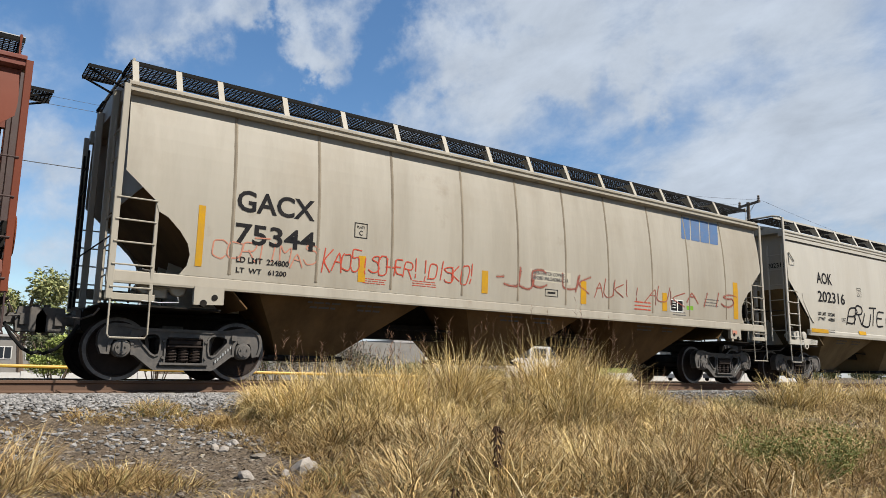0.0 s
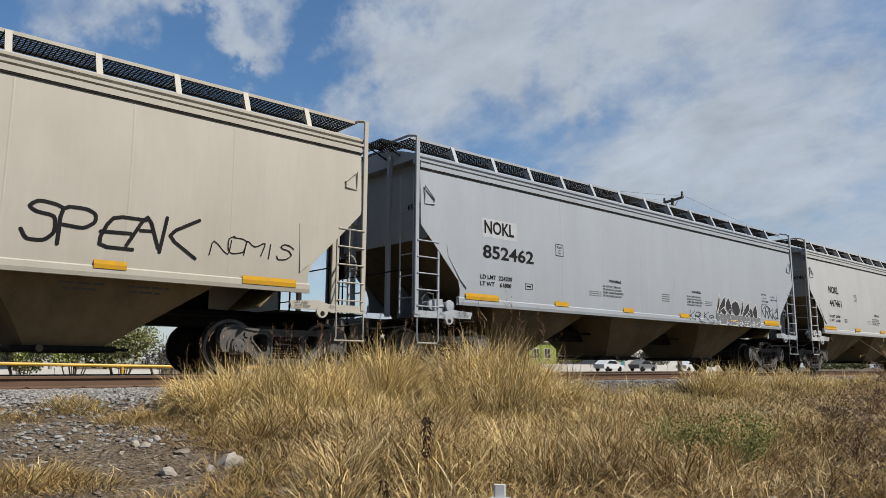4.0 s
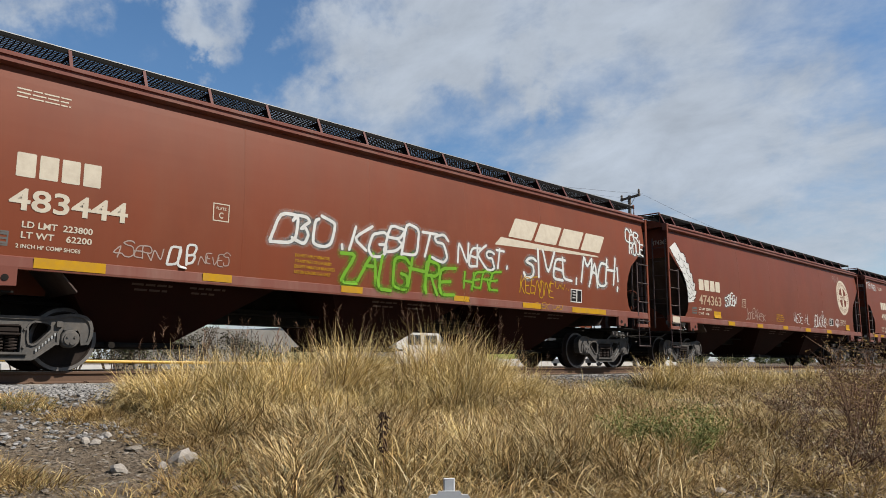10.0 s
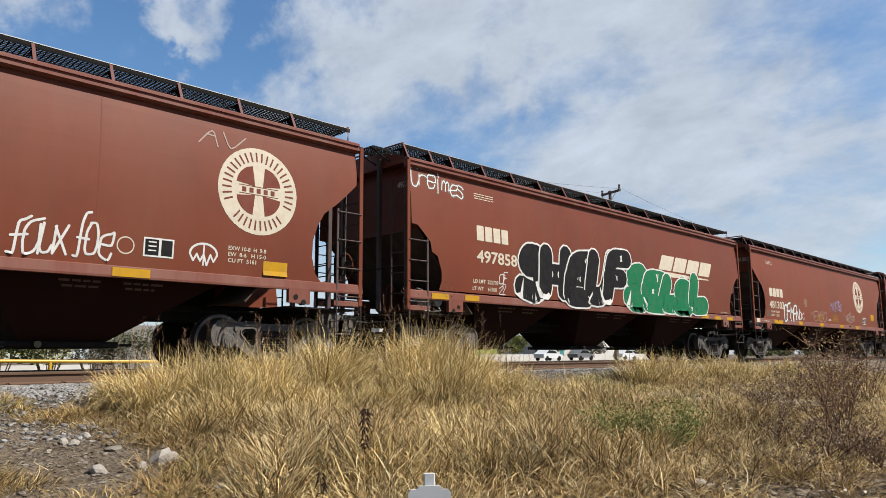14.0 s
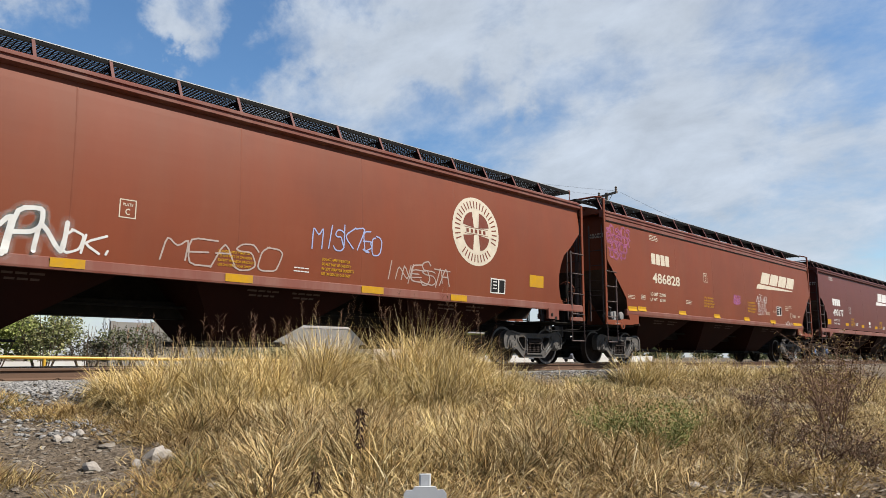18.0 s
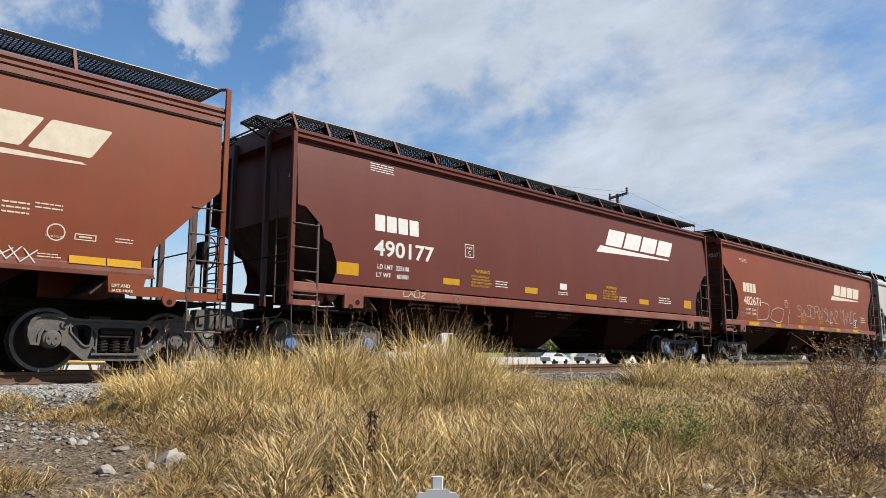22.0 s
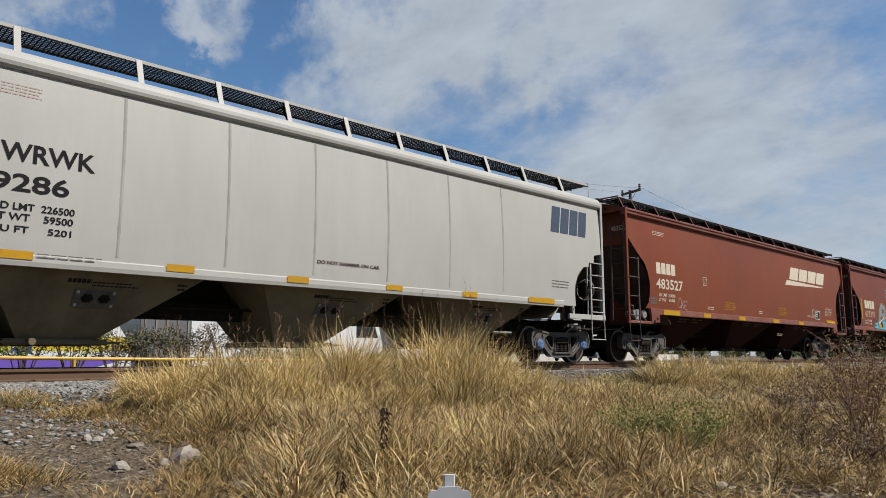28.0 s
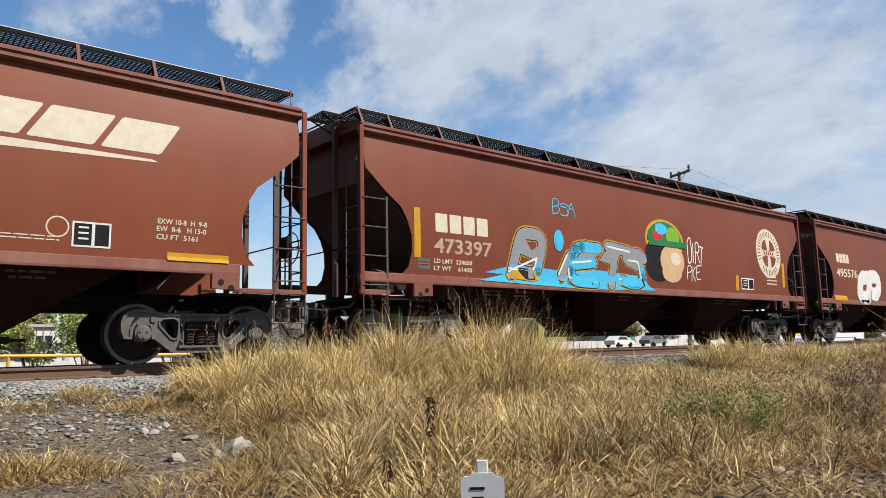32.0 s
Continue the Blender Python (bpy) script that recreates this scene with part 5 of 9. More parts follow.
        (tan if rng.random() < 0.45 else rust).tuft(x, y, 0.2, 80, rng.uniform(0.12, 0.30), 1.0, 1.2, 0.008)
    # greener tufts and brown weeds near the bare edge
    for x, y, r, h in [(4.05, -5.7, 0.30, 0.55), (4.35, -5.5, 0.22, 0.5), (3.5, -6.9, 0.26, 0.42), (3.7, -7.2, 0.3, 0.46), (3.3, -7.3, 0.22, 0.4), (3.3, -6.6, 0.26, 0.40), (3.65, -6.75, 0.28, 0.44), (3.9, -7.1, 0.26, 0.40), (3.05, -6.95, 0.24, 0.34), (2.15, -2.45, 0.3, 0.2), (1.85, -2.5, 0.25, 0.16)]:
        green.tuft(x, y, r, 170, h, 0.8, 1.4, 0.0095)
        umber.tuft(x, y, r, 200, h, 0.8, 1.3, 0.009)
    for x, y, r, h in [(2.55, -6.3, 0.22, 0.26), (2.3, -6.75, 0.2, 0.24), (2.75, -6.0, 0.22, 0.26), (2.9, -5.9, 0.2, 0.3), (1.05, -5.35, 0.22, 0.20), (0.85, -5.6, 0.25, 0.24), (1.3, -5.5, 0.2, 0.18), (0.7, -5.2, 0.2, 0.16)]:
        rust.tuft(x, y, r, 230, h, 1.0, 1.2, 0.0075)
        green.tuft(x, y, r, 60, h, 0.9, 1.1, 0.0075)
    # farther along: tussocks beside the rails and low olive growth between
    for x, y, r, h in [(15.6, -3.1, 0.5, 0.95), (16.5, -3.2, 0.5, 1.05), (17.3, -3.2, 0.45, 0.9), (19.6, -3.2, 0.5, 0.9), (20.6, -3.3, 0.5, 0.86), (22.4, -3.1, 0.6, 0.66), (24.5, -3.2, 0.7, 0.62), (27, -3.0, 0.7, 0.62), (30, -3.3, 0.8, 0.6)]:
        clump(straw, x, y, r, h, 420, 0.015)
    for _ in range(230):
        x, y = rng.uniform(9.8, 30), rng.uniform(-9.0, -2.9)
        if x < 15 and y > -6.2:
            green.tuft(x, y, rng.uniform(0.3, 0.5), 120, rng.uniform(0.16, 0.30), 0.9, 1.1, 0.010)
            straw.tuft(x, y, rng.uniform(0.3, 0.5), 90, rng.uniform(0.16, 0.34), 0.9, 1.2, 0.010)
        else:
            clump(tan, x, y, rng.uniform(0.3, 0.5), rng.uniform(0.22, 0.52), 140, 0.013, 0.8)
    for _ in range(120):
        x, y = rng.uniform(9.9, 16.5), rng.uniform(-3.9, -2.35)
        green.tuft(x, y, 0.3, 70, rng.uniform(0.12, 0.24), 0.9, 1.1, 0.009)
        straw.tuft(x, y, 0.3, 60, rng.uniform(0.12, 0.26), 0.9, 1.2, 0.009)
    # brown dead growth and fallen leaves towards the shrubs
    for _ in range(150):
        x, y = rng.uniform(5.5, 15), rng.uniform(-11.0, -7.2)
        if x < 6.8 and y > -8.6:
            continue
        rust.tuft(x, y, rng.uniform(0.15, 0.35), 130, rng.uniform(0.10, 0.42), 1.0, 1.2, 0.008)
        if rng.random() < 0.5:
            straw.tuft(x, y, 0.25, 50, rng.uniform(0.15, 0.4), 0.9, 1.3, 0.007)
    dead = Blades(15)
    dead.litter([(rng.uniform(5.0, 14.5) + rng.gauss(0, 0.9), rng.uniform(-11.2, -6.6) + rng.gauss(0, 0.7)) for _ in range(17000)], 0.08, 0.034, (0.0, 0.07))
    dead.litter([(rng.uniform(0.6, 7) + rng.gauss(0, 0.8), rng.uniform(-10.6, -7.9) - abs(rng.gauss(0, 0.8))) for _ in range(6000)], 0.09, 0.018, (0.0, 0.04))
    dead.litter([(rng.uniform(2.6, 9) + rng.gauss(0, 0.5), rng.uniform(-10.5, -4.5) + rng.gauss(0, 0.5)) for _ in range(3500)], 0.08, 0.014, (0.0, 0.03))
    dead.done("leaf_litter", M["dead_leaf"], "fallen brown leaves lying under the dry grass", "leaf litter")
    # thin dry growth round about the footpath
    for _ in range(90):
        x, y = rng.uniform(-9, 16), rng.uniform(-19, -10.8)
        if (x + 0.4) ** 2 + (y + 12.2) ** 2 < 3.2:
            continue
        (straw if rng.random() < 0.5 else rust).tuft(x, y, rng.uniform(0.2, 0.5), 120, rng.uniform(0.10, 0.30), 1.0, 1.1, 0.007)
    # low dry patches on the bare side
    for x, y, r, n, h in [(2.45, -3.2, 0.34, 260, 0.18), (2.75, -3.15, 0.3, 240, 0.19), (2.95, -3.6, 0.28, 170, 0.16), (2.3, -2.75, 0.25, 110, 0.12), (2.03, -2.31, 0.28, 170, 0.20), (1.2, -2.6, 0.28, 130, 0.16), (1.5, -2.8, 0.2, 80, 0.12),
                          (2.77, -2.96, 0.26, 160, 0.17), (1.05, -5.3, 0.40, 300, 0.24), (0.8, -5.6, 0.35, 200, 0.24), (1.35, -5.75, 0.35, 170, 0.2), (0.35, -5.0, 0.35, 200, 0.22), (0.0, -5.5, 0.4, 200, 0.24), (1.7, -6.6, 0.4, 140, 0.14), (0.5, -3.2, 0.3, 80, 0.10), (1.35, -6.9, 0.3, 110, 0.15)]:
        rust.tuft(x, y, r, n * 2, h * 1.2, 1.1, 1.0, 0.008)
        straw.tuft(x, y, r * 1.1, int(n * 0.8), h, 1.1, 1.0, 0.007)
    # a bent tussock at the bare edge, its long dead stems lying over
    for x, y in ((0.15, -5.2), (-0.1, -5.0), (0.3, -5.45)):
        tan.tuft(x, y, 0.14, 130, 0.62, 0.9, 0.9, 0.009, 0.0, 0.6, 0.6)
    spots = []
    while len(spots) < 7000:
        x, y = rng.uniform(2.6, 12.5), rng.uniform(-9.5, -2.9)
        if x > 2.9 + 0.3 * math.sin(y * 1.7):
            spots.append((x, y))
    near = [q for q in spots if q[1] < -6.3]
    tan.litter([q for q in spots if q[1] >= -6.3], 0.36, 0.0095)
    umber.litter(near, 0.34, 0.0095)
    umber.litter([(x + 0.05, y + 0.08) for x, y in near], 0.24, 0.008)
    n = len(spots)
    s, g = np.array(spots), straw.rng
    z = np.array([lie(a, b) for a, b in spots]) + g.uniform(0.0, 0.24, n)
    tan.add(np.stack([s[:, 0] + 0.07, s[:, 1] + 0.03, z], 1), g.uniform(0.16, 0.42, n), np.abs(g.normal(0.8, 0.4, n)), g.uniform(0, 6.28, n), g.normal(1.1, 0.5, n), g.uniform(0.007, 0.0115, n))
    rust.litter([(x + 0.1, y) for x, y in spots[:5500]], 0.3, 0.008)
    # a trampled patch at the foot of the tall clumps
    tan.litter([(6.0 + 0.62 * math.sqrt(q) * math.cos(a), -4.55 + 0.42 * math.sqrt(q) * math.sin(a)) for q, a in ((rng.random(), rng.uniform(0, 6.28)) for _ in range(1500))], 0.42, 0.010, (0.03, 0.11))
    straw.litter([(rng.uniform(12, 30), rng.uniform(-9.5, -2.8)) for _ in range(6000)], 0.5, 0.010)
    straw.litter([(rng.uniform(-1, 3), rng.uniform(-9, -2.8)) for _ in range(500)], 0.2, 0.005, (0.005, 0.02))
    # dark litter below, coloured as the shade between the blades
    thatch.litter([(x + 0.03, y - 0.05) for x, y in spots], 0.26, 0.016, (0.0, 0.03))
    thatch.done("thatch", M["thatch"], "dark dead blades that stand for the shade at the foot of the grass", "grass")
    umber.done("dead_grass", M["umber_straw"], "dead brown grass in the trampled foreground", "grass")
    tan.done("matted_grass", M["tan_straw"], "matted tan dry grass lying every way", "grass")
    straw.done("dry_grass", M["straw"], "thick dry straw-coloured grass beside the railway", "grass")
    green.done("green_grass", M["sedge"], "half-green grass among the dry straw", "grass")
    rust.done("russet_grass", M["russet"], "low russet dry grass on stony ground", "grass")
    # seed stems that stand over the row
    st = Blades(14)
    for _ in range(110):
        x, y, r, h = rng.choice(tall)
        x, y = x + rng.uniform(-0.3, 0.3), y + rng.uniform(-0.3, 0.3)
        a, lean = rng.uniform(0, 6.28), rng.uniform(0.05, 0.28)
        top = h * rng.uniform(1.02, 1.36)
        root = np.array([[x, y, lie(x, y)]])
        st.add(root, np.array([top]), np.array([lean]), np.array([a]), np.array([0.35]), np.array([0.006]))
        tip = root[0] + np.array([math.sin(lean + 0.12) * math.cos(a), math.sin(lean + 0.12) * math.sin(a), math.cos(lean + 0.12)]) * top
        n = rng.randint(10, 18)
        z = np.array([[tip[0], tip[1], tip[2] - 0.26 * k / n] for k in range(n)])
        st.add(z, np.array([rng.uniform(0.04, 0.12) for _ in range(n)]), np.array([rng.uniform(0.3, 0.9) for _ in range(n)]), np.array([rng.uniform(0, 6.28) for _ in range(n)]), np.full(n, 0.5), np.full(n, 0.006))
    st.done("seed_stems", M["twig"], "feathery dark seed stems above the dry grass", "grass")


grow_grass()


def leafy(rng, centre, radii, count, size, flat=False):
    """Loose leaves filling an uneven ellipsoid, as points and faces."""
    v, f = [], []
    lobes = [(rng.uniform(-0.6, 0.6), rng.uniform(-0.6, 0.6), rng.uniform(-0.5, 0.7), rng.uniform(0.35, 0.6)) for _ in range(9)]
    while len(f) < count:
        lx, ly, lz, lr = rng.choice(lobes)
        d = Vector((rng.gauss(0, 1), rng.gauss(0, 1), rng.gauss(0, 1))).normalized() * lr * rng.uniform(0.55, 1.0)
        c = Vector((centre[0] + (lx + d.x) * radii[0], centre[1] + (ly + d.y) * radii[1], centre[2] + (lz + d.z) * radii[2]))
        a = Vector((rng.gauss(0, 1), rng.gauss(0, 1), rng.gauss(0, 0.6))).normalized()
        b = a.cross(Vector((rng.gauss(0, 1), rng.gauss(0, 1), rng.gauss(0, 1)))).normalized()
        s = size * rng.uniform(0.6, 1.3)
        n = len(v)
        v += [c - a * s, c + b * s * 0.45, c + a * s, c - b * s * 0.45]
        f.append((n, n + 1, n + 2, n + 3))
    return v, f


def make_tree(x, y, z, h, crown, leaves, size, mat, label, seed, name="tree", low=0.35):
    rng = random.Random(seed)
    t = thing(name, label, name if name != "tree" else "tree", at=(x, y, z))
    tr = Build().tube([(0, 0, 0), (0.1 * h * rng.uniform(-0.5, 0.5), 0, h * 0.3), (0.1 * h * rng.uniform(-1, 1), 0, h * 0.75)], 0.035 * h, 8, 0.012 * h)
    for _ in range(8):
        a, q = rng.uniform(0, 6.28), rng.uniform(0.25, 0.6)
        tr.tube([(0, 0, h * q), (math.cos(a) * crown * 0.4, math.sin(a) * crown * 0.4, h * (q + 0.15)), (math.cos(a) * crown * 0.75, math.sin(a) * crown * 0.75, h * (q + 0.3))], 0.014 * h, 5, 0.004 * h)
    part("trunk", tr, M["bark"], t)
    v, f = leafy(rng, (0, 0, h * (low + 1) / 2), (crown, crown, h * (1 - low) / 2), leaves, size)
    part("crown", Build().add(v, f), mat, t)
    return t


def make_shrub(x, y, h, r, stems, label, mat, leaf=None, leaves=0, seed=1, name="shrub", zig=0.25):
    rng = random.Random(seed)
    z = lie(x, y)
    t = thing(name, label, "shrub", at=(x, y, z))
    b = Build()
    tips = []
    for _ in range(stems):
        a, q = rng.uniform(0, 6.28), rng.uniform(0.3, 1)
        p = [Vector((rng.uniform(-0.08, 0.08), rng.uniform(-0.08, 0.08), 0))]
        top = Vector((math.cos(a) * r * q, math.sin(a) * r * q, h * rng.uniform(0.6, 1.0)))
        for k in range(1, 5):
            p.append(p[0].lerp(top, k / 4) + Vector((rng.uniform(-1, 1), rng.uniform(-1, 1), rng.uniform(-0.5, 0.5))) * zig * r * 0.3)
        b.tube(p, 0.009, 4, 0.003)
        for k in (2, 3, 4):
            for _ in range(4):
                q2 = p[k] + Vector((rng.gauss(0, 1), rng.gauss(0, 1), abs(rng.gauss(0, 0.8)))) * 0.12 * h
                b.tube([p[k], q2], 0.004, 3, 0.0015)
                tips.append(q2)
    part("branchwork", b, mat, t)
    if leaves:
        v, f = [], []
        for _ in range(leaves):
            c = rng.choice(tips) + Vector((rng.gauss(0, 1), rng.gauss(0, 1), rng.gauss(0, 1))) * 0.035
            a = Vector((rng.gauss(0, 1), rng.gauss(0, 1), rng.gauss(0, 1))).normalized()
            bb = a.cross(Vector((rng.gauss(0, 1), rng.gauss(0, 1), rng.gauss(0, 1)))).normalized()
            s, n = rng.uniform(0.008, 0.018) * (1 + 0.4 * h), len(v)
            v += [c - a * s, c + bb * s * 0.5, c + a * s, c - bb * s * 0.5]
            f.append((n, n + 1, n + 2, n + 3))
        part("leaves", Build().add(v, f), leaf, t)
    return t


for i, (x, y, h, r, n, leaves) in enumerate([(10.2, -9.05, 1.35, 0.5, 9, 420), (10.9, -8.75, 1.15, 0.6, 11, 520), (11.8, -8.7, 1.3, 0.6, 12, 520), (12.9, -8.3, 1.45, 0.7, 13, 560), (14.4, -7.7, 1.2, 0.7, 13, 520), (16.2, -7.4, 1.4, 0.9, 15, 600), (18.5, -7.3, 1.5, 0.9, 15, 600)]):
    make_shrub(x, y, h, r, n, "tall dead shrub with thin twigs and a few dry leaves", M["twig"], M["russet"], int(leaves * 0.55), 3 + i, zig=0.16)
for i, (x, y, h, r, n, leaves) in enumerate([(9.4, -8.7, 0.42, 0.45, 16, 520), (11.2, -7.9, 0.5, 0.5, 18, 620), (13.2, -7.0, 0.55, 0.6, 18, 620), (10.1, -7.8, 0.38, 0.4, 14, 420), (16.5, -6.3, 0.7, 0.8, 20, 700), (8.7, -9.35, 0.42, 0.45, 16, 520), (9.4, -9.45, 0.5, 0.5, 18, 560), (8.9, -9.8, 0.36, 0.4, 14, 420), (7.9, -9.3, 0.26, 0.35, 12, 360)]):
    make_shrub(x, y, h, r, n, "low brown thorny shrub, mostly leafless", M["twig"], M["dead_leaf"], leaves, 23 + i)
make_shrub(7.7, -7.95, 0.60, 0.62, 24, "small green weed with feathery leaves", M["herb"], M["herb"], 1700, 7)
make_shrub(7.25, -7.45, 0.50, 0.45, 14, "small green weed with feathery leaves", M["herb"], M["herb"], 900, 8)


def make_stalk(x, y, h, label, seed, heads=34):
    rng = random.Random(seed)
    z = lie(x, y)
    t = thing("dock_stalk", label, "plant", at=(x, y, z))
    part("stem", Build().tube([(0, 0, 0), (0.02, 0.01, h * 0.5), (-0.015, 0, h)], 0.006, 6, 0.003), M["twig"], t)
    b = Build()
    for _ in range(heads):
        q = 1.0 - 0.5 * rng.random() ** 1.6
        a = rng.uniform(0, 6.28)
        c = Vector((math.cos(a) * 0.018, math.sin(a) * 0.018, h * q))
        d = Vector((math.cos(a) * 0.6, math.sin(a) * 0.6, rng.uniform(-2.0, -0.3))).normalized() * rng.uniform(0.03, 0.07)
        b.tube([c, c + d * 0.5, c + d], 0.010, 4, 0.003)
    tagged(part("seed_head", b, M["withered"], t), "withered dark brown seed heads", kind="stuff")


make_stalk(3.52, -7.42, 0.66, "withered dark dock stalk standing in the grass", 2, 50)
make_stalk(2.62, -8.05, 0.40, "thin withered stalk with curled leaves", 3, 14)

# loose rocks on the bare slope


def make_rock(x, y, s, seed, label):
    rng = np.random.default_rng(seed)
    bm = bmesh.new()
    bmesh.ops.create_icosphere(bm, subdivisions=2, radius=s)
    for v in bm.verts:
        k = 1 + 0.38 * noise.noise(Vector((v.co.x, v.co.y, v.co.z)) / s * 1.1 + Vector((seed, 0, 0)))
        v.co = Vector((v.co.x * k * 1.15, v.co.y * k, v.co.z * k * 0.72))
    me = bpy.data.meshes.new("rock")
    bm.to_mesh(me)
    bm.free()
    me.materials.append(M["rock"])
    ob = tagged(new("rock", me), label, "rock", "loose rocks on the slope")
    ob.location = (x, y, lie(x, y) + s * 0.32)
    ob.rotation_euler = (0.3 * seed, 0.2, 1.7 * seed)


for i, (x, y, s) in enumerate([(2.10, -5.50, 0.08), (2.62, -5.60, 0.125), (2.78, -5.45, 0.07), (2.45, -5.62, 0.05), (2.46, -4.15, 0.06), (2.2, -4.3, 0.05), (1.2, -4.6, 0.04), (2.9, -4.3, 0.045), (2.25, -4.45, 0.05), (2.6, -6.7, 0.05), (-0.2, -5.4, 0.05), (6.1, -9.1, 0.09)]):
    make_rock(x, y, s, i + 1, "pale grey angular rock lying on bare earth" if s > 0.07 else "small grey stone lying on bare earth")

# a small painted marker on a stake in the grass
M["white_board"] = surface("weathered_white_board", (0.3968, 0.4032, 0.4096), 0.7, 0, 0.12, 14, dirt=(0.256, 0.2432, 0.224), amount=0.4)


def make_marker():
    x, y, top = 0.87, -10.90, -0.095
    t = thing("marker_cross", "small white painted wooden marker cross on a stake", "marker", at=(x, y, 0))
    t.rotation_euler = (0, 0, radians(-42))
    g = lie(x, y)
    part("stake", Build().box(-0.014, 0.014, -0.006, 0.006, g - 0.1, top + 0.0, 0.003), M["white_board"], t)
    part("board", Build().prism([(-0.052, top - 0.12), (0.052, top - 0.12), (0.052, top - 0.045), (0.045, top - 0.036), (0.030, top - 0.036), (0.026, top - 0.028), (-0.026, top - 0.028), (-0.030, top - 0.036), (-0.045, top - 0.036), (-0.052, top - 0.045)], -0.013, -0.0065), M["white_board"], t)
    b = Build()
    for k, (a, w) in enumerate(((-0.030, 0.035), (-0.026, 0.028))):
        b.box(a, a + w, -0.0145, -0.0135, top - 0.066 - 0.022 * k, top - 0.060 - 0.022 * k)
    part("writing", b, M["black"], t, "faded dark hand-painted writing")


make_marker()

# ---- behind the line: road, pipe rail, walls, houses, trees ----
M["asphalt"] = surface("worn_asphalt", (0.0352, 0.0339, 0.032), 0.9, 0, 0.2, 2, dirt=(0.064, 0.0576, 0.0512), amount=0.5, bump=0.004)
M["yellow_pipe"] = surface("yellow_pipe_paint", (0.3968, 0.2304, 0.0192), 0.5, 0, 0.12, 5, dirt=(0.224, 0.1536, 0.0576), amount=0.4)
M["render_white"] = surface("white_wall_render", (0.4224, 0.4096, 0.384), 0.9, 0, 0.08, 1.2, dirt=(0.2688, 0.2368, 0.1984), amount=0.5)
M["render_grey"] = surface("grey_block_wall", (0.17, 0.16, 0.145), 0.95, 0, 0.15, 1.5, dirt=(0.11, 0.095, 0.08), amount=0.5)
M["glass"] = surface("dark_window_glass", (0.0192, 0.0224, 0.0256), 0.08, 0, 0.1, 3)
M["teal"] = surface("teal_paint", (0.0384, 0.1664, 0.16), 0.5, 0, 0.1, 3)
M["lime"] = surface("yellow_green_wall_paint", (0.17, 0.20, 0.05), 0.85, 0, 0.1, 1.5, dirt=(0.2, 0.2, 0.1), amount=0.4)
M["tin"] = surface("grey_sheet_roof", (0.256, 0.2432, 0.2304), 0.6, 0.2, 0.12, 2)
M["car_white"] = surface("white_car_paint", (0.4608, 0.4672, 0.4736), 0.3, 0, 0.04, 3, coat=0.5)
M["car_violet"] = surface("violet_van_paint", (0.10, 0.06, 0.30), 0.3, 0, 0.05, 3, coat=0.5)
M["car_blue"] = surface("blue_truck_paint", (0.03, 0.05, 0.20), 0.3, 0, 0.05, 3, coat=0.5)
M["car_grey"] = surface("grey_car_paint", (0.10, 0.10, 0.105), 0.3, 0, 0.05, 3, coat=0.4)
M["car_yellow"] = surface("yellow_car_paint", (0.448, 0.3328, 0.0256), 0.35, 0, 0.05, 3, coat=0.4)
M["wood"] = surface("grey_pole_wood", (0.1088, 0.0896, 0.0736), 0.9, 0, 0.25, 6, (1, 1, 0.15), bump=0.004)
M["wire"] = surface("dark_cable", (0.0192, 0.0192, 0.0192), 0.6, 0, 0.1, 5)

solid("road", Build().box(-200, 400, 12.5, 20.5, -0.7, -0.535), M["asphalt"], "worn grey asphalt street behind the railway", "road", "structure")
solid("pavement", Build().box(-200, 400, 10.9, 12.5, -0.72, -0.42, 0.02), M["concrete"], "raised concrete pavement along the street", "pavement", "structure")


def make_pipe_rail():
    t = thing("pipe_rail", "yellow painted pipe rail on short posts", "railing")
    part("pipe", Build().tube([(-12, 8.6, 0.26), (0, 8.6, 0.20), (6.5, 8.6, 0.10), (13, 8.6, 0.02), (24, 8.6, -0.1)], 0.045, 8), M["yellow_pipe"], t)
    for k in range(13):
        x = -12 + 3 * k
        part("post", Build().tube([(x, 8.6, -0.6), (x, 8.6, 0.22 - 0.009 * (x + 6))], 0.04, 8), M["yellow_pipe"], t)


make_pipe_rail()


def block_wall(x0, x1, y, z0, z1, mat, label, n):
    """A wall of panels between piers."""
    t = thing("low_wall", label, "wall")
    w = (x1 - x0) / n
    for k in range(n):
        part("wall_panel", Build().box(x0 + w * k + 0.12, x0 + w * (k + 1) - 0.12, y - 0.07, y + 0.07, z0, z1 - 0.05), mat, t)
        part("pier", Build().box(x0 + w * k - 0.12, x0 + w * k + 0.12, y - 0.10, y + 0.10, z0, z1), mat, t)


block_wall(-6, 12, 22.0, -0.62, -0.05, M["render_white"], "low whitewashed wall along the street", 8)
block_wall(66, 110, 47, -0.62, 0.35, M["render_white"], "low whitewashed yard wall with stained panels", 11)
block_wall(16, 33, 30, -0.62, 2.1, M["render_grey"], "grey concrete block wall of a yard", 7)


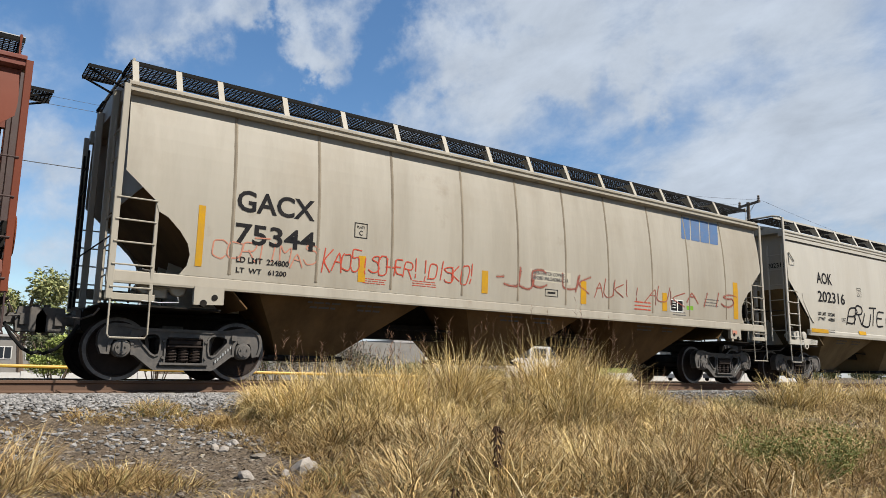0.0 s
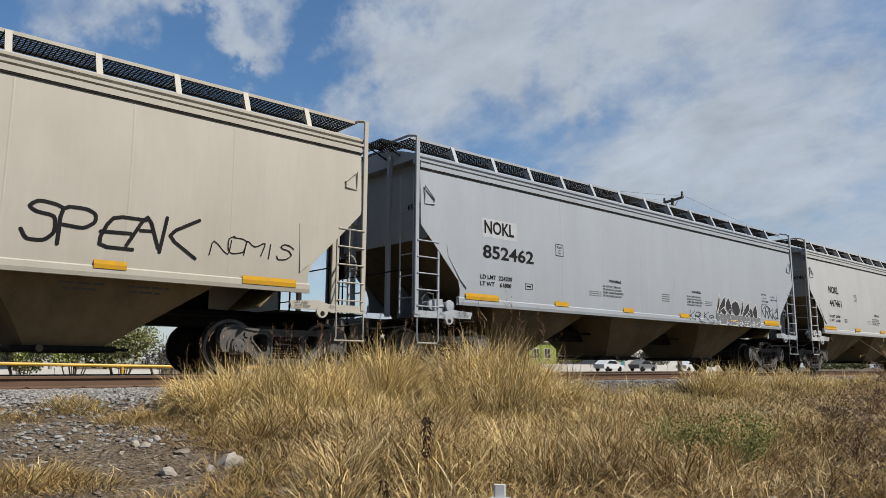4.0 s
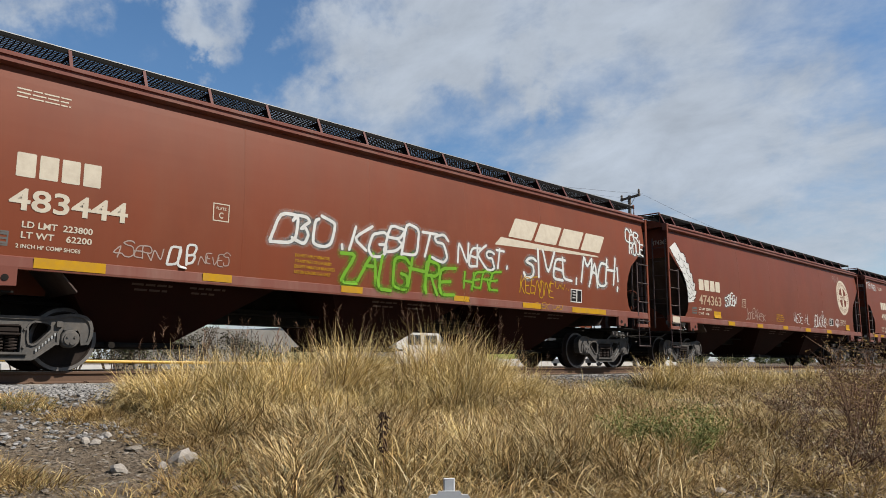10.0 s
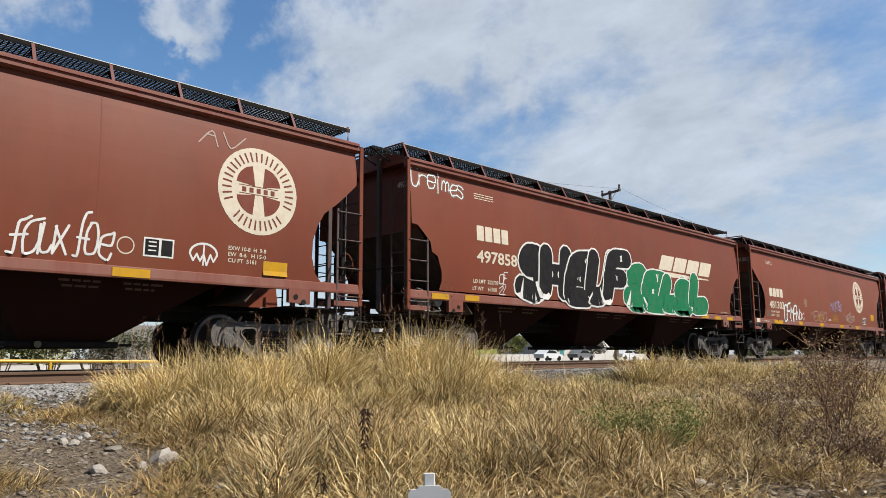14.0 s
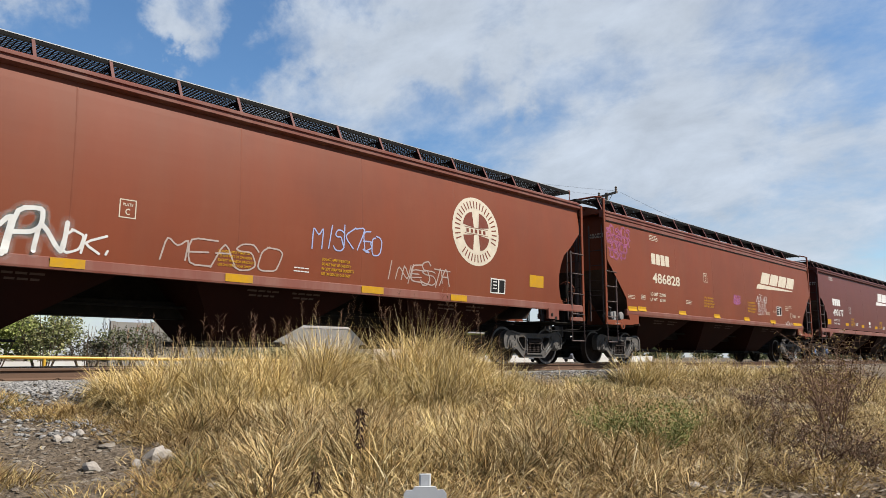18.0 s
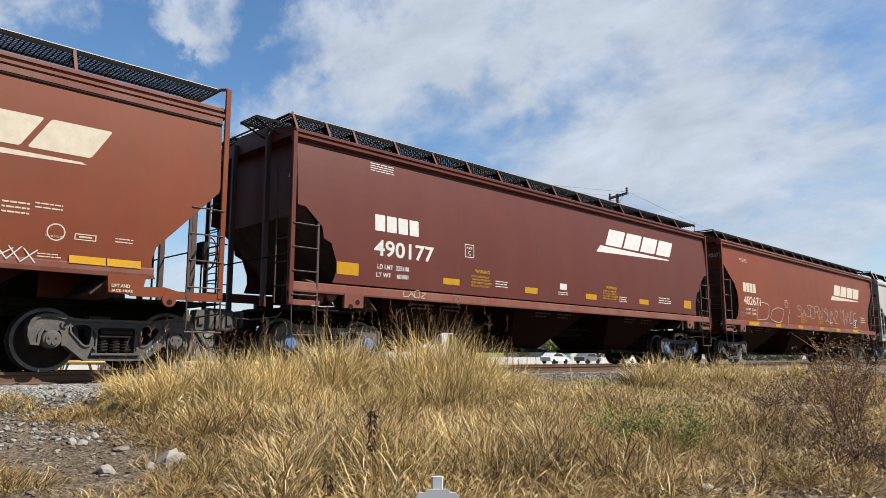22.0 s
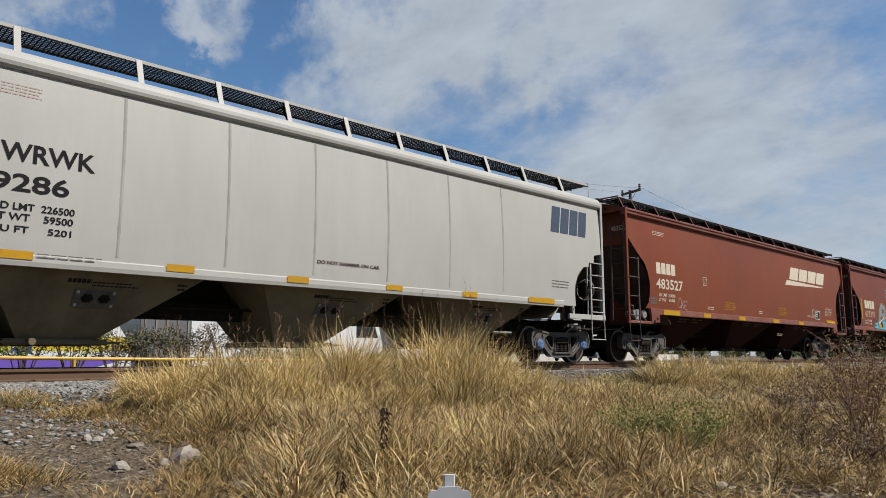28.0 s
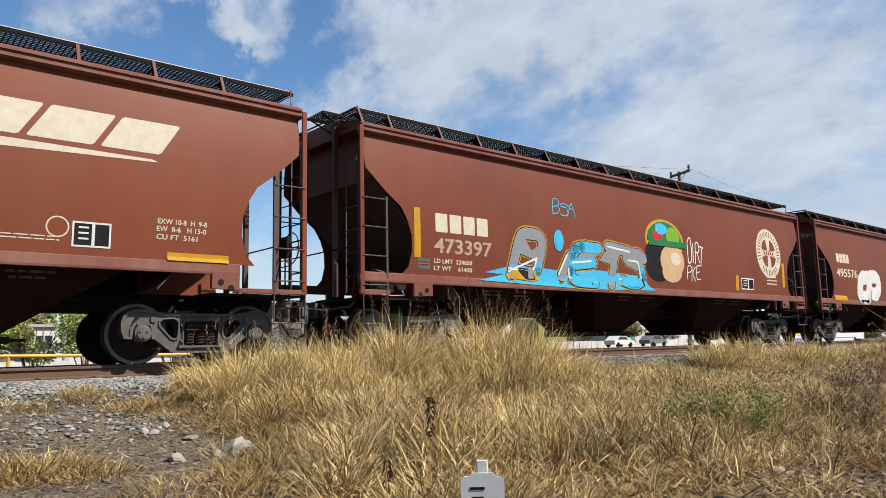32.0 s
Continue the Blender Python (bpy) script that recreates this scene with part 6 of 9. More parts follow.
def make_house(x0, x1, y, h, depth, mat, label, windows, roof=0.25, door=None):
    t = thing("house", label, "house")
    z0 = -0.62
    part("wall", Build().box(x0, x1, y, y + depth, z0, z0 + h), mat, t)
    part("roof", Build().box(x0 - 0.25, x1 + 0.25, y - 0.25, y + depth + 0.25, z0 + h, z0 + h + roof, 0.03), M["tin"], t)
    for wx, wz, ww, wh in windows:
        f = part("window", Build().box(wx, wx + ww, y - 0.05, y - 0.004, wz, wz + wh), M["render_white"], t, "white-framed window")
        for k in range(2):
            part("pane", Build().box(wx + 0.08 + k * (ww / 2 - 0.04), wx + ww / 2 - 0.04 + k * (ww / 2 - 0.04), y - 0.06, y - 0.052, wz + 0.08, wz + wh - 0.08), M["glass"], f)
    if door:
        part("door", Build().box(door, door + 0.95, y - 0.04, y - 0.004, z0, z0 + 2.05), M["teal"], t)
    return t


make_house(12.6, 17.6, 60, 3.2, 7, M["render_white"], "single-storey white house with two windows", [(13.2, 0.7, 1.5, 1.2), (15.6, 0.7, 1.4, 1.2)])
make_house(4.2, 9.5, 66, 3.4, 7, M["render_grey"], "grey single-storey house behind trees", [(5, 0.7, 1.3, 1.2), (7.4, 0.7, 1.3, 1.2)])
make_house(52.5, 62.5, 50, 4.2, 8, M["render_white"], "white house with a broad row of windows", [(54.0, 1.75, 2.2, 1.3), (56.6, 1.75, 2.2, 1.3), (59.2, 1.75, 2.2, 1.3)])
make_house(35.5, 46, 46, 3.4, 8, M["render_grey"], "grey rendered house with a flat roof", [(38, 0.8, 1.6, 1.3), (42, 0.8, 1.6, 1.3)])
make_house(85, 92.5, 52, 3.4, 7, M["render_white"], "small white shop with a teal front", [(86, 0.6, 2.4, 1.5)], door=89.6)
make_house(104, 124, 60, 4.6, 9, M["render_white"], "long white building with a flat roof", [(107, 1.2, 2, 1.4), (112, 1.2, 2, 1.4), (117, 1.2, 2, 1.4)])
make_house(67.5, 72.8, 50, 3.7, 7, M["lime"], "yellow-green house with white-framed windows", [(68.3, 1.0, 1.2, 1.3), (70.4, 1.0, 1.2, 1.3)])
make_house(60, 66, 60, 3.2, 8, M["render_grey"], "grey low building beside the street", [(61, 0.8, 1.6, 1.2), (63.6, 0.8, 1.6, 1.2)])

make_tree(5.2, 46, -0.6, 7.3, 2.8, 4200, 0.17, M["bush_far"], "tall airy tree with dusty green foliage", 21)
make_tree(13.6, 66, -0.6, 7.0, 2.6, 3400, 0.2, M["bush_far"], "tall airy tree with dusty green foliage", 22)
make_tree(11.2, 34, -0.6, 4.2, 2.4, 5200, 0.12, M["herb"], "bright green leafy tree over a hedge", 23, low=0.1)
make_tree(6.0, 36, -0.6, 3.2, 1.8, 3000, 0.12, M["bush"], "small dusty tree beside the street", 24, low=0.2)
make_tree(82.5, 48, -0.6, 4.0, 2.6, 3200, 0.16, M["herb"], "rounded green tree by a shop", 25, low=0.15)
make_tree(95, 50, -0.6, 4.0, 2.5, 3000, 0.16, M["bush_grey"], "rounded dusty tree by the street", 26, low=0.15)
make_tree(75.0, 49, -0.6, 3.4, 1.7, 2600, 0.14, M["herb"], "small bright green tree beside a yellow house", 27, low=0.15)
for i, (x, y, h, r, m) in enumerate([(2.6, 10.6, 1.5, 0.9, "bush"), (3.9, 10.4, 1.6, 0.9, "bush_grey"), (5.2, 10.2, 1.85, 1.1, "bush"), (6.4, 10.0, 1.9, 1.1, "bush"), (7.6, 10.1, 1.7, 1.1, "bush_grey"), (8.7, 10.0, 1.8, 1.1, "bush"), (9.9, 10.0, 1.9, 1.2, "bush_grey"), (11.2, 10.0, 1.9, 1.2, "bush_grey"), (12.5, 10.2, 1.6, 1.1, "bush"), (14.2, 10.0, 1.1, 1.0, "bush_grey"), (17.5, 10, 0.8, 1.0, "bush_grey"), (20.5, 10, 0.7, 1.0, "bush"), (24, 10, 0.7, 1.1, "bush_grey")]):
    rng = random.Random(40 + i)
    t = thing("bush", "dense %s bush beside the pipe rail" % ("dusty green" if m == "bush" else "grey half-dry"), "bush", "bushes behind the railway", (x, y, -0.56))
    st = Build()
    for _ in range(14):
        a = rng.uniform(0, 6.28)
        st.tube([(0.1 * math.cos(a), 0.1 * math.sin(a), 0), (r * 0.4 * math.cos(a), r * 0.4 * math.sin(a), h * 0.5), (r * 0.7 * math.cos(a), r * 0.7 * math.sin(a), h * 0.95)], 0.02, 4, 0.006)
    part("branchwork", st, M["bark"], t)
    thin = 4 <= i <= 8
    v, f = leafy(rng, (0, 0, h * (0.55 if thin else 0.66)), (r, r * 0.7, h * (0.33 if thin else 0.40)), 1500 if thin else 4200, 0.045)
    part("foliage", Build().add(v, f), M["fresh_leaf" if i in (0, 1, 2) else m if thin else "bush_far" if m == "bush" else "bush_pale"], t)

# the pole with its cross arm, the cables, a street lamp and a far mast


def make_pole(x, y, top, label, arm=True):
    t = thing("utility_pole", label, "utility pole", at=(x, y, 0))
    part("pole", Build().tube([(0, 0, -0.7), (0, 0, top)], 0.15, 10, 0.10), M["wood"], t)
    if arm:
        part("cross_arm", Build().box(-0.06, 0.06, -1.15, 0.95, -0.07, 0.07, 0.01), M["wood"], t, at=(0, 0, top - 0.14)).rotation_euler = (radians(2), 0, radians(-24))
        part("brace", Build().tube([(-0.29, -0.64, top - 0.2), (0, 0, top - 0.75)], 0.02), M["galv"], t)
        for k in (-1.06, 0.88):
            part("insulator", Build().lathe([(0.05, -0.08), (0.09, 0.04), (0.055, 0.1), (0.09, 0.17), (0.055, 0.23), (0.085, 0.3), (0.03, 0.36)], 10, "z", (0.0, 0, 0)), M["wood"], t, at=(k * 0.41, k * 0.91, top - 0.14))
    return t


make_pole(40.76, 12.75, 10.95, "wooden utility pole with a cross arm and insulators")
make_pole(-16.0, 13.0, 10.6, "wooden utility pole with a cross arm and insulators")


def cable(name, a, b, sag, label, thick=0.007):
    pts = [tuple(Vector(a).lerp(Vector(b), k / 16) - Vector((0, 0, sag * 4 * (k / 16) * (1 - k / 16)))) for k in range(17)]
    solid(name, Build().tube(pts, thick, 5), M["wire"], label, "cable")


cable("cable", (41.1, 11.95, 11.0), (-15.9, 12.9, 8.5), 1.15, "thin dark overhead cable between poles")
cable("cable", (40.76, 12.75, 10.55), (-16, 13.0, 7.2), 2.1, "dark overhead cable sagging between poles", 0.014)
cable("cable", (41.1, 11.95, 10.95), (96, 12.0, 10.2), 1.3, "thin dark overhead cable between poles")


cable("cable", (40.6, 13.4, 10.9), (-16, 13.6, 9.2), 1.0, "thin pale overhead cable between poles", 0.006)


def make_lamp(x, y, h):
    t = thing("street_lamp", "tall grey street lamp with a curved arm", "street lamp", at=(x, y, -0.6))
    part("pole", Build().tube([(0, 0, 0), (0, 0, h * 0.92), (0.25, 0, h * 0.98), (0.7, 0, h)], 0.09, 8, 0.05), M["galv"], t)
    part("lamp_head", Build().box(0.6, 1.25, -0.1, 0.1, h - 0.08, h + 0.05, 0.03), M["galv"], t)


make_lamp(9.0, 30, 10.4)


def far_trees():
    """The dark line of gardens and trees that closes the view beyond the street."""
    rng = random.Random(77)
    b = Build()
    x = -120.0
    while x < 420:
        r = rng.uniform(2.5, 6.0)
        h = rng.uniform(2.2, 5.2)
        v, f = leafy(rng, (x, rng.uniform(74, 92), -0.6 + h * 0.45), (r, r * 0.6, h * 0.55), 420, 0.42)
        b.add(v, f)
        x += r * 1.15
    solid("tree_line", b, M["bush"], "distant line of dusty garden trees behind the street", "trees", "stuff")


far_trees()


def make_mast(x, y, h):
    t = thing("radio_mast", "slender lattice radio mast with antennas", "mast", at=(x, y, -0.6))
    b = Build()
    for k in range(3):
        a = 2.09 * k
        b.tube([(0.5 * math.cos(a), 0.5 * math.sin(a), 0), (0.3 * math.cos(a), 0.3 * math.sin(a), h)], 0.05, 5)
    for k in range(int(h / 0.9)):
        for j in range(3):
            a, c = 2.09 * j, 2.09 * (j + 1)
            b.tube([(0.42 * math.cos(a), 0.42 * math.sin(a), 0.9 * k), (0.42 * math.cos(c), 0.42 * math.sin(c), 0.9 * k + 0.8)], 0.025, 4)
    part("lattice", b, M["galv"], t)
    for k in range(6):
        a = 1.05 * k
        part("antenna", Build().box(0.75 * math.cos(a) - 0.12, 0.75 * math.cos(a) + 0.12, 0.75 * math.sin(a) - 0.06, 0.75 * math.sin(a) + 0.06, h - 2.2 - (k % 2) * 2.4, h - 0.4 - (k % 2) * 2.4), M["render_white"], t)


make_mast(38.5, 90, 16.5)


def make_vehicle(x, y, kind, mat, label, name, facing=1):
    """A small car, a box truck or a van, nose towards +x."""
    t = thing(name, label, name.replace("_", " "), at=(x, y, -0.535))
    if kind == "car":
        prof = [(-2.0, 0.35), (2.05, 0.35), (2.1, 0.62), (1.95, 0.78), (1.05, 0.88), (0.45, 1.38), (-0.95, 1.42), (-1.75, 0.95), (-2.08, 0.88)]
        part("body", Build().prism(prof, -0.82, 0.82), mat, t)
        for s in (-1, 1):
            part("side_window", Build().prism([(0.85, 0.92), (0.38, 1.30), (-0.88, 1.34), (-1.45, 0.96)], s * 0.822, s * 0.828), M["glass"], t)
        part("windscreen", Build().add([(1.07, -0.7, 0.90), (1.07, 0.7, 0.90), (0.49, 0.62, 1.37), (0.49, -0.62, 1.37), (1.08, -0.7, 0.905), (1.08, 0.7, 0.905), (0.50, 0.62, 1.375), (0.50, -0.62, 1.375)], [(0, 1, 2, 3), (4, 7, 6, 5), (0, 4, 5, 1), (1, 5, 6, 2), (2, 6, 7, 3), (3, 7, 4, 0)]), M["glass"], t)
        wheels, r = (-1.3, 1.3), 0.31
    elif kind == "truck":
        part("cargo_box", Build().box(-5.0, 2.2, -1.2, 1.2, 0.62, 3.4, 0.05), mat, t)
        part("rear_section", Build().box(-6.9, -5.01, -1.19, 1.19, 0.62, 3.38, 0.03), M["car_grey"], t, "grey ribbed rear section")
        for k in range(5):
            part("rib", Build().box(-6.75 + 0.4 * k, -6.69 + 0.4 * k, -1.225, -1.188, 0.64, 3.3), M["render_grey"], t)
        part("skirt", Build().box(-4.9, 1.6, -1.17, -1.13, 0.30, 0.60, 0.02), mat, t)
        for k in range(3):
            part("side_block", Build().prism([(-2.55 + 0.30 * k, 1.62), (-2.33 + 0.30 * k, 1.62), (-2.31 + 0.30 * k, 2.05), (-2.53 + 0.30 * k, 2.05)], -1.212, -1.202), M["car_grey"], t, "plain grey block of lettering")
        part("cab", Build().prism([(2.3, 0.5), (4.2, 0.5), (4.25, 1.2), (3.9, 2.5), (2.3, 2.7)], -1.1, 1.1), mat, t)
        part("side_window", Build().prism([(2.75, 1.5), (3.98, 1.5), (3.72, 2.25), (2.75, 2.32)], -1.112, -1.102), M["glass"], t)
        part("chassis", Build().box(-6.6, 4.0, -0.45, 0.45, 0.45, 0.61), M["black"], t)
        wheels, r = (-5.9, -4.7, 3.1), 0.46
    else:
        part("body", Build().prism([(-2.45, 0.30), (2.35, 0.30), (2.45, 0.55), (2.40, 0.86), (-2.45, 0.86)], -0.92, 0.92), M["car_white"], t, "white lower body")
        part("side_band", Build().prism([(-2.45, 0.87), (2.40, 0.87), (2.05, 1.36), (-2.43, 1.36)], -0.915, 0.915), mat, t, "yellow band at window height")
        part("roof", Build().prism([(-2.43, 1.37), (2.04, 1.37), (1.75, 1.80), (1.45, 1.86), (-2.30, 1.86), (-2.40, 1.78)], -0.90, 0.90), M["car_white"], t, "white roof")
        part("side_sign", Build().box(-1.52, -0.92, -0.935, -0.917, 0.80, 1.40), M["car_blue"], t, "blue square panel")
        part("side_sign", Build().lathe([(0.02, -0.945), (0.17, -0.945), (0.17, -0.937)], 16, "y", (-1.22, 0, 1.10)), M["car_yellow"], t, "round yellow disc on the panel")
        part("side_stripe", Build().prism([(-2.42, 0.34), (1.1, 0.34), (2.2, 0.62), (0.6, 0.66), (-2.42, 0.58)], -0.932, -0.922), M["car_violet"], t, "violet swoosh along the lower body")
        wheels, r = (-1.6, 1.6), 0.34
    for a in wheels:
        for s in (-1, 1):
            w = part("wheel", lambda: Build().lathe([(0.1, -0.1), (r, -0.1), (r + 0.02, 0), (r, 0.1), (0.1, 0.1)], 18), M["rubber"], t, key=r, at=(a, s * (0.92 if kind == "truck" else 0.74), r))
    return t


PARKED = [(76.5, "car_white"), (84.0, "car_grey"), (95.5, "car_white")]
for x, c in PARKED:
    make_vehicle(x, 44.5, "car", M[c], "parked %s hatchback at the kerb" % ("white" if c == "car_white" else "grey"), "parked_car")
truck = make_vehicle(0, 15, "truck", M["car_white"], "long white box truck with a grey ribbed rear", "box_truck")
van = make_vehicle(0, 15, "van", M["car_yellow"], "yellow, white and violet van driving along the street", "delivery_van")

# ---- markings on the wagons ----


def flat_paint(name, col, amount=0.25):
    return surface(name, col, 0.7, 0, 0.10, 9, dirt=(0.13, 0.095, 0.07), amount=amount)


INK = {"RD": flat_paint("dull_red_spray_paint", (0.200, 0.062, 0.046), 0.35), "PT": flat_paint("pale_touch_up_paint", (0.315, 0.288, 0.228)), "DM": flat_paint("dim_worn_print", (0.070, 0.048, 0.040)), "PG": flat_paint("grey_spray_paint", (0.155, 0.165, 0.185)), "K": flat_paint("black_marking_paint", (0.010, 0.010, 0.011), 0.08), "W": flat_paint("white_marking_paint", (0.436, 0.429, 0.409)), "C": flat_paint("cream_marking_paint", (0.396, 0.350, 0.277)),
       "C2": flat_paint("worn_cream_paint", (0.304, 0.224, 0.158), 0.6), "Y": flat_paint("yellow_reflector_film", (0.330, 0.178, 0.010), 0.35), "R": flat_paint("red_spray_paint", (0.317, 0.050, 0.030)),
       "RF": flat_paint("faded_red_spray_paint", (0.330, 0.145, 0.099)), "B": flat_paint("blue_logo_paint", (0.058, 0.105, 0.195), 0.35), "KM": flat_paint("mid_grey_spray_paint", (0.105, 0.110, 0.120), 0.2), "KD": flat_paint("charcoal_spray_paint", (0.028, 0.029, 0.034), 0.1), "BN": flat_paint("dark_brown_print", (0.040, 0.020, 0.015), 0.08), "BG": flat_paint("slate_blue_logo_paint", (0.040, 0.056, 0.086)),
       "G": flat_paint("lime_spray_paint", (0.106, 0.238, 0.020)), "S": flat_paint("thin_pale_spray_paint", (0.277, 0.218, 0.191), 0.4), "P": flat_paint("faded_pink_paint", (0.277, 0.086, 0.132), 0.4),
       "PF": flat_paint("thin_lilac_spray_paint", (0.190, 0.052, 0.085), 0.4), "L": flat_paint("pale_blue_spray_paint", (0.218, 0.251, 0.383)), "L2": flat_paint("cyan_spray_paint", (0.033, 0.277, 0.436)), "DG": flat_paint("dark_green_paint", (0.007, 0.106, 0.046)),
       "SV": flat_paint("silver_spray_paint", (0.304, 0.317, 0.330)), "TAN": flat_paint("tan_paint", (0.363, 0.238, 0.132)), "RED": flat_paint("bright_red_paint", (0.330, 0.020, 0.013)), "KG": flat_paint("dark_grey_spray_paint", (0.066, 0.066, 0.069)), "KS": flat_paint("faded_black_print", (0.086, 0.083, 0.079)), "VI": flat_paint("bare_oxide_paint", (0.112, 0.033, 0.023))}


def overspray(name, col, share):
    """Spray mist: a thin paint that lets most of the ground show."""
    m = flat_paint(name, col, 0.2)
    nt = m.node_tree
    N, Lk = nt.nodes.new, nt.links.new
    tr, ms, tc, ns, mr = N("ShaderNodeBsdfTransparent"), N("ShaderNodeMixShader"), N("ShaderNodeTexCoord"), N("ShaderNodeTexNoise"), N("ShaderNodeMapRange")
    ns.inputs["Scale"].default_value, ns.inputs["Detail"].default_value = 5.0, 5
    Lk(tc.outputs["Object"], ns.inputs["Vector"])
    Lk(ns.outputs[0], mr.inputs["Value"])
    mr.inputs["From Min"].default_value, mr.inputs["From Max"].default_value = 0.3, 0.7
    mr.inputs["To Min"].default_value, mr.inputs["To Max"].default_value = 0.3 * share, 1.5 * share
    Lk(mr.outputs[0], ms.inputs[0])
    Lk(tr.outputs[0], ms.inputs[1])
    Lk(nt.nodes["Principled BSDF"].outputs[0], ms.inputs[2])
    Lk(ms.outputs[0], nt.nodes["Material Output"].inputs[0])
    return m


MIST = {"W": overspray("white_spray_mist", (0.436, 0.429, 0.409), 0.055), "G": overspray("lime_spray_mist", (0.106, 0.238, 0.020), 0.14), "R": overspray("red_spray_mist", (0.230, 0.075, 0.055), 0.10), "P": overspray("lilac_spray_mist", (0.300, 0.100, 0.200), 0.46)}


def ink(code):
    """The paint of a code; a T after it asks for broad strokes."""
    return INK[code] if code in INK else INK[code[:-1]]


def skin(z, off, bulge=1.0):
    """Where paint lies on the near side at a height."""
    return -max(side_y(z, bulge) + 0.0005, 1.597 if z < 1.56 else 0) - off


def drape(w, name, b, mat, label=""):
    """b holds flat points (x, layer, z); lays them on the wagon's side."""
    q = BULGE_OF[w.name]
    b.v = [(x, skin(z, 0.003 + l, q), z) for x, l, z in b.v]
    return part(name, b, mat, w, label)


TEXTS = {}


def letter_shapes(words):
    obs = []
    for s in words:
        cu = bpy.data.curves.new("lettering", "FONT")
        cu.body, cu.size, cu.offset, cu.resolution_u = s, 1.0, 0.020, 3
        obs.append((s, new("lettering_draft", cu)))
    dg = bpy.context.evaluated_depsgraph_get()
    for s, ob in obs:
        me = bpy.data.meshes.new_from_object(ob.evaluated_get(dg))
        v = [tuple(p.co) for p in me.vertices]
        TEXTS[s] = (v, [tuple(p.vertices) for p in me.polygons])
        bpy.data.meshes.remove(me)
        cu = ob.data
        bpy.data.objects.remove(ob)
        bpy.data.curves.remove(cu)


def islands(n, faces):
    """Groups of faces that hang together, in order of their first vertex."""
    root = list(range(n))

    def find(i):
        while root[i] != i:
            root[i] = root[root[i]]
            i = root[i]
        return i

    for f in faces:
        for i in f[1:]:
            a, b = find(f[0]), find(i)
            root[max(a, b)] = min(a, b)
    out = {}
    for f in faces:
        out.setdefault(find(f[0]), []).append(f)
    return [out[k] for k in sorted(out)]


def txt(w, s, x, z, wd, h, c):
    """A painted word; large ones letter by letter, small print as one."""
    v, f = TEXTS[s]
    x0, x1 = min(p[0] for p in v), max(p[0] for p in v)
    z0, z1 = min(p[1] for p in v), max(p[1] for p in v)
    v = [(x + (p[0] - x0) / (x1 - x0) * wd, 0.0035, z + ((p[1] - z0) / (z1 - z0) - 0.5) * h) for p in v]
    if h < 0.2:
        tagged(drape(w, "small_lettering", Build().add(v, f), ink(c)), kind="stuff")
        return
    for fs in islands(len(v), f):
        used = sorted({i for q in fs for i in q})
        at = {i: k for k, i in enumerate(used)}
        drape(w, "letter", Build().add([v[i] for i in used], [tuple(at[i] for i in q) for q in fs]), ink(c))


def quad(b, x0, x1, z0, z1, l=0.0, lean=0.0):
    """A painted bar; lean shifts its top."""
    n = max(1, math.ceil((z1 - z0) / 0.12))
    for k in range(n):
        a, c = k / n, (k + 1) / n
        za, zc = z0 + (z1 - z0) * a, z0 + (z1 - z0) * c
        b.add([(x0 + lean * a, l, za), (x1 + lean * a, l, za), (x1 + lean * c, l, zc), (x0 + lean * c, l, zc)], [(0, 1, 2, 3)])
    return b


def bar(w, s, x, z, wd, h, c):
    drape(w, "reflector" if c == "Y" else "painted_bar", quad(Build(), x, x + wd, z - h / 2, z + h / 2, 0.001), ink(c))


def patch(w, s, x, z, wd, h, c):
    drape(w, "paint_patch", quad(Build(), x, x + wd, z - h / 2, z + h / 2, -0.002), ink(c))


def lines(w, s, x, z, wd, h, c):
    """Small print that cannot be read: a few thin bars."""
    rng, n, b = random.Random(round(x * 100)), int(s), Build()
    for k in range(n):
        zz = z + h / 2 - h * (k + 0.5) / n
        xx = x
        while xx < x + wd * rng.uniform(0.8, 1.0):
            d = rng.uniform(0.12, 0.3) * wd
            quad(b, xx, min(xx + d, x + wd), zz - h / n * 0.17, zz + h / n * 0.17)
            xx += d + 0.03 * wd
    tagged(drape(w, "small_print", b, INK["KS"] if c == "K" else ink(c)), kind="stuff")


def frame_of(b, x, z, wd, h, t, l=0.0):
    quad(b, x, x + wd, z + h / 2 - t, z + h / 2, l)
    quad(b, x, x + wd, z - h / 2, z - h / 2 + t, l)
    quad(b, x, x + t, z - h / 2, z + h / 2, l)
    return quad(b, x + wd - t, x + wd, z - h / 2, z + h / 2, l)


def plate(w, s, x, z, wd, h, c):
    b = frame_of(Build(), x, z, wd, h, 0.016)
    for word, zz, hh, ww in (("PLATE", 0.22, 0.16, 0.6), ("C", -0.16, 0.34, 0.26)):
        v, f = TEXTS[word]
        x0, x1 = min(p[0] for p in v), max(p[0] for p in v)
        z0, z1 = min(p[1] for p in v), max(p[1] for p in v)
        b.add([(x + wd / 2 + ((p[0] - x0) / (x1 - x0) - 0.5) * ww * wd, 0, z + zz * h + ((p[1] - z0) / (z1 - z0) - 0.5) * hh * h) for p in v], f)
    drape(w, "plate_box", b, ink(c))


def panel(w, s, x, z, wd, h, c):
    b = frame_of(Build(), x, z, wd, h, 0.014)
    quad(b, x + 0.2 * wd, x + 0.8 * wd, z - 0.1 * h, z + 0.15 * h)
    drape(w, "card_holder", b, ink(c))


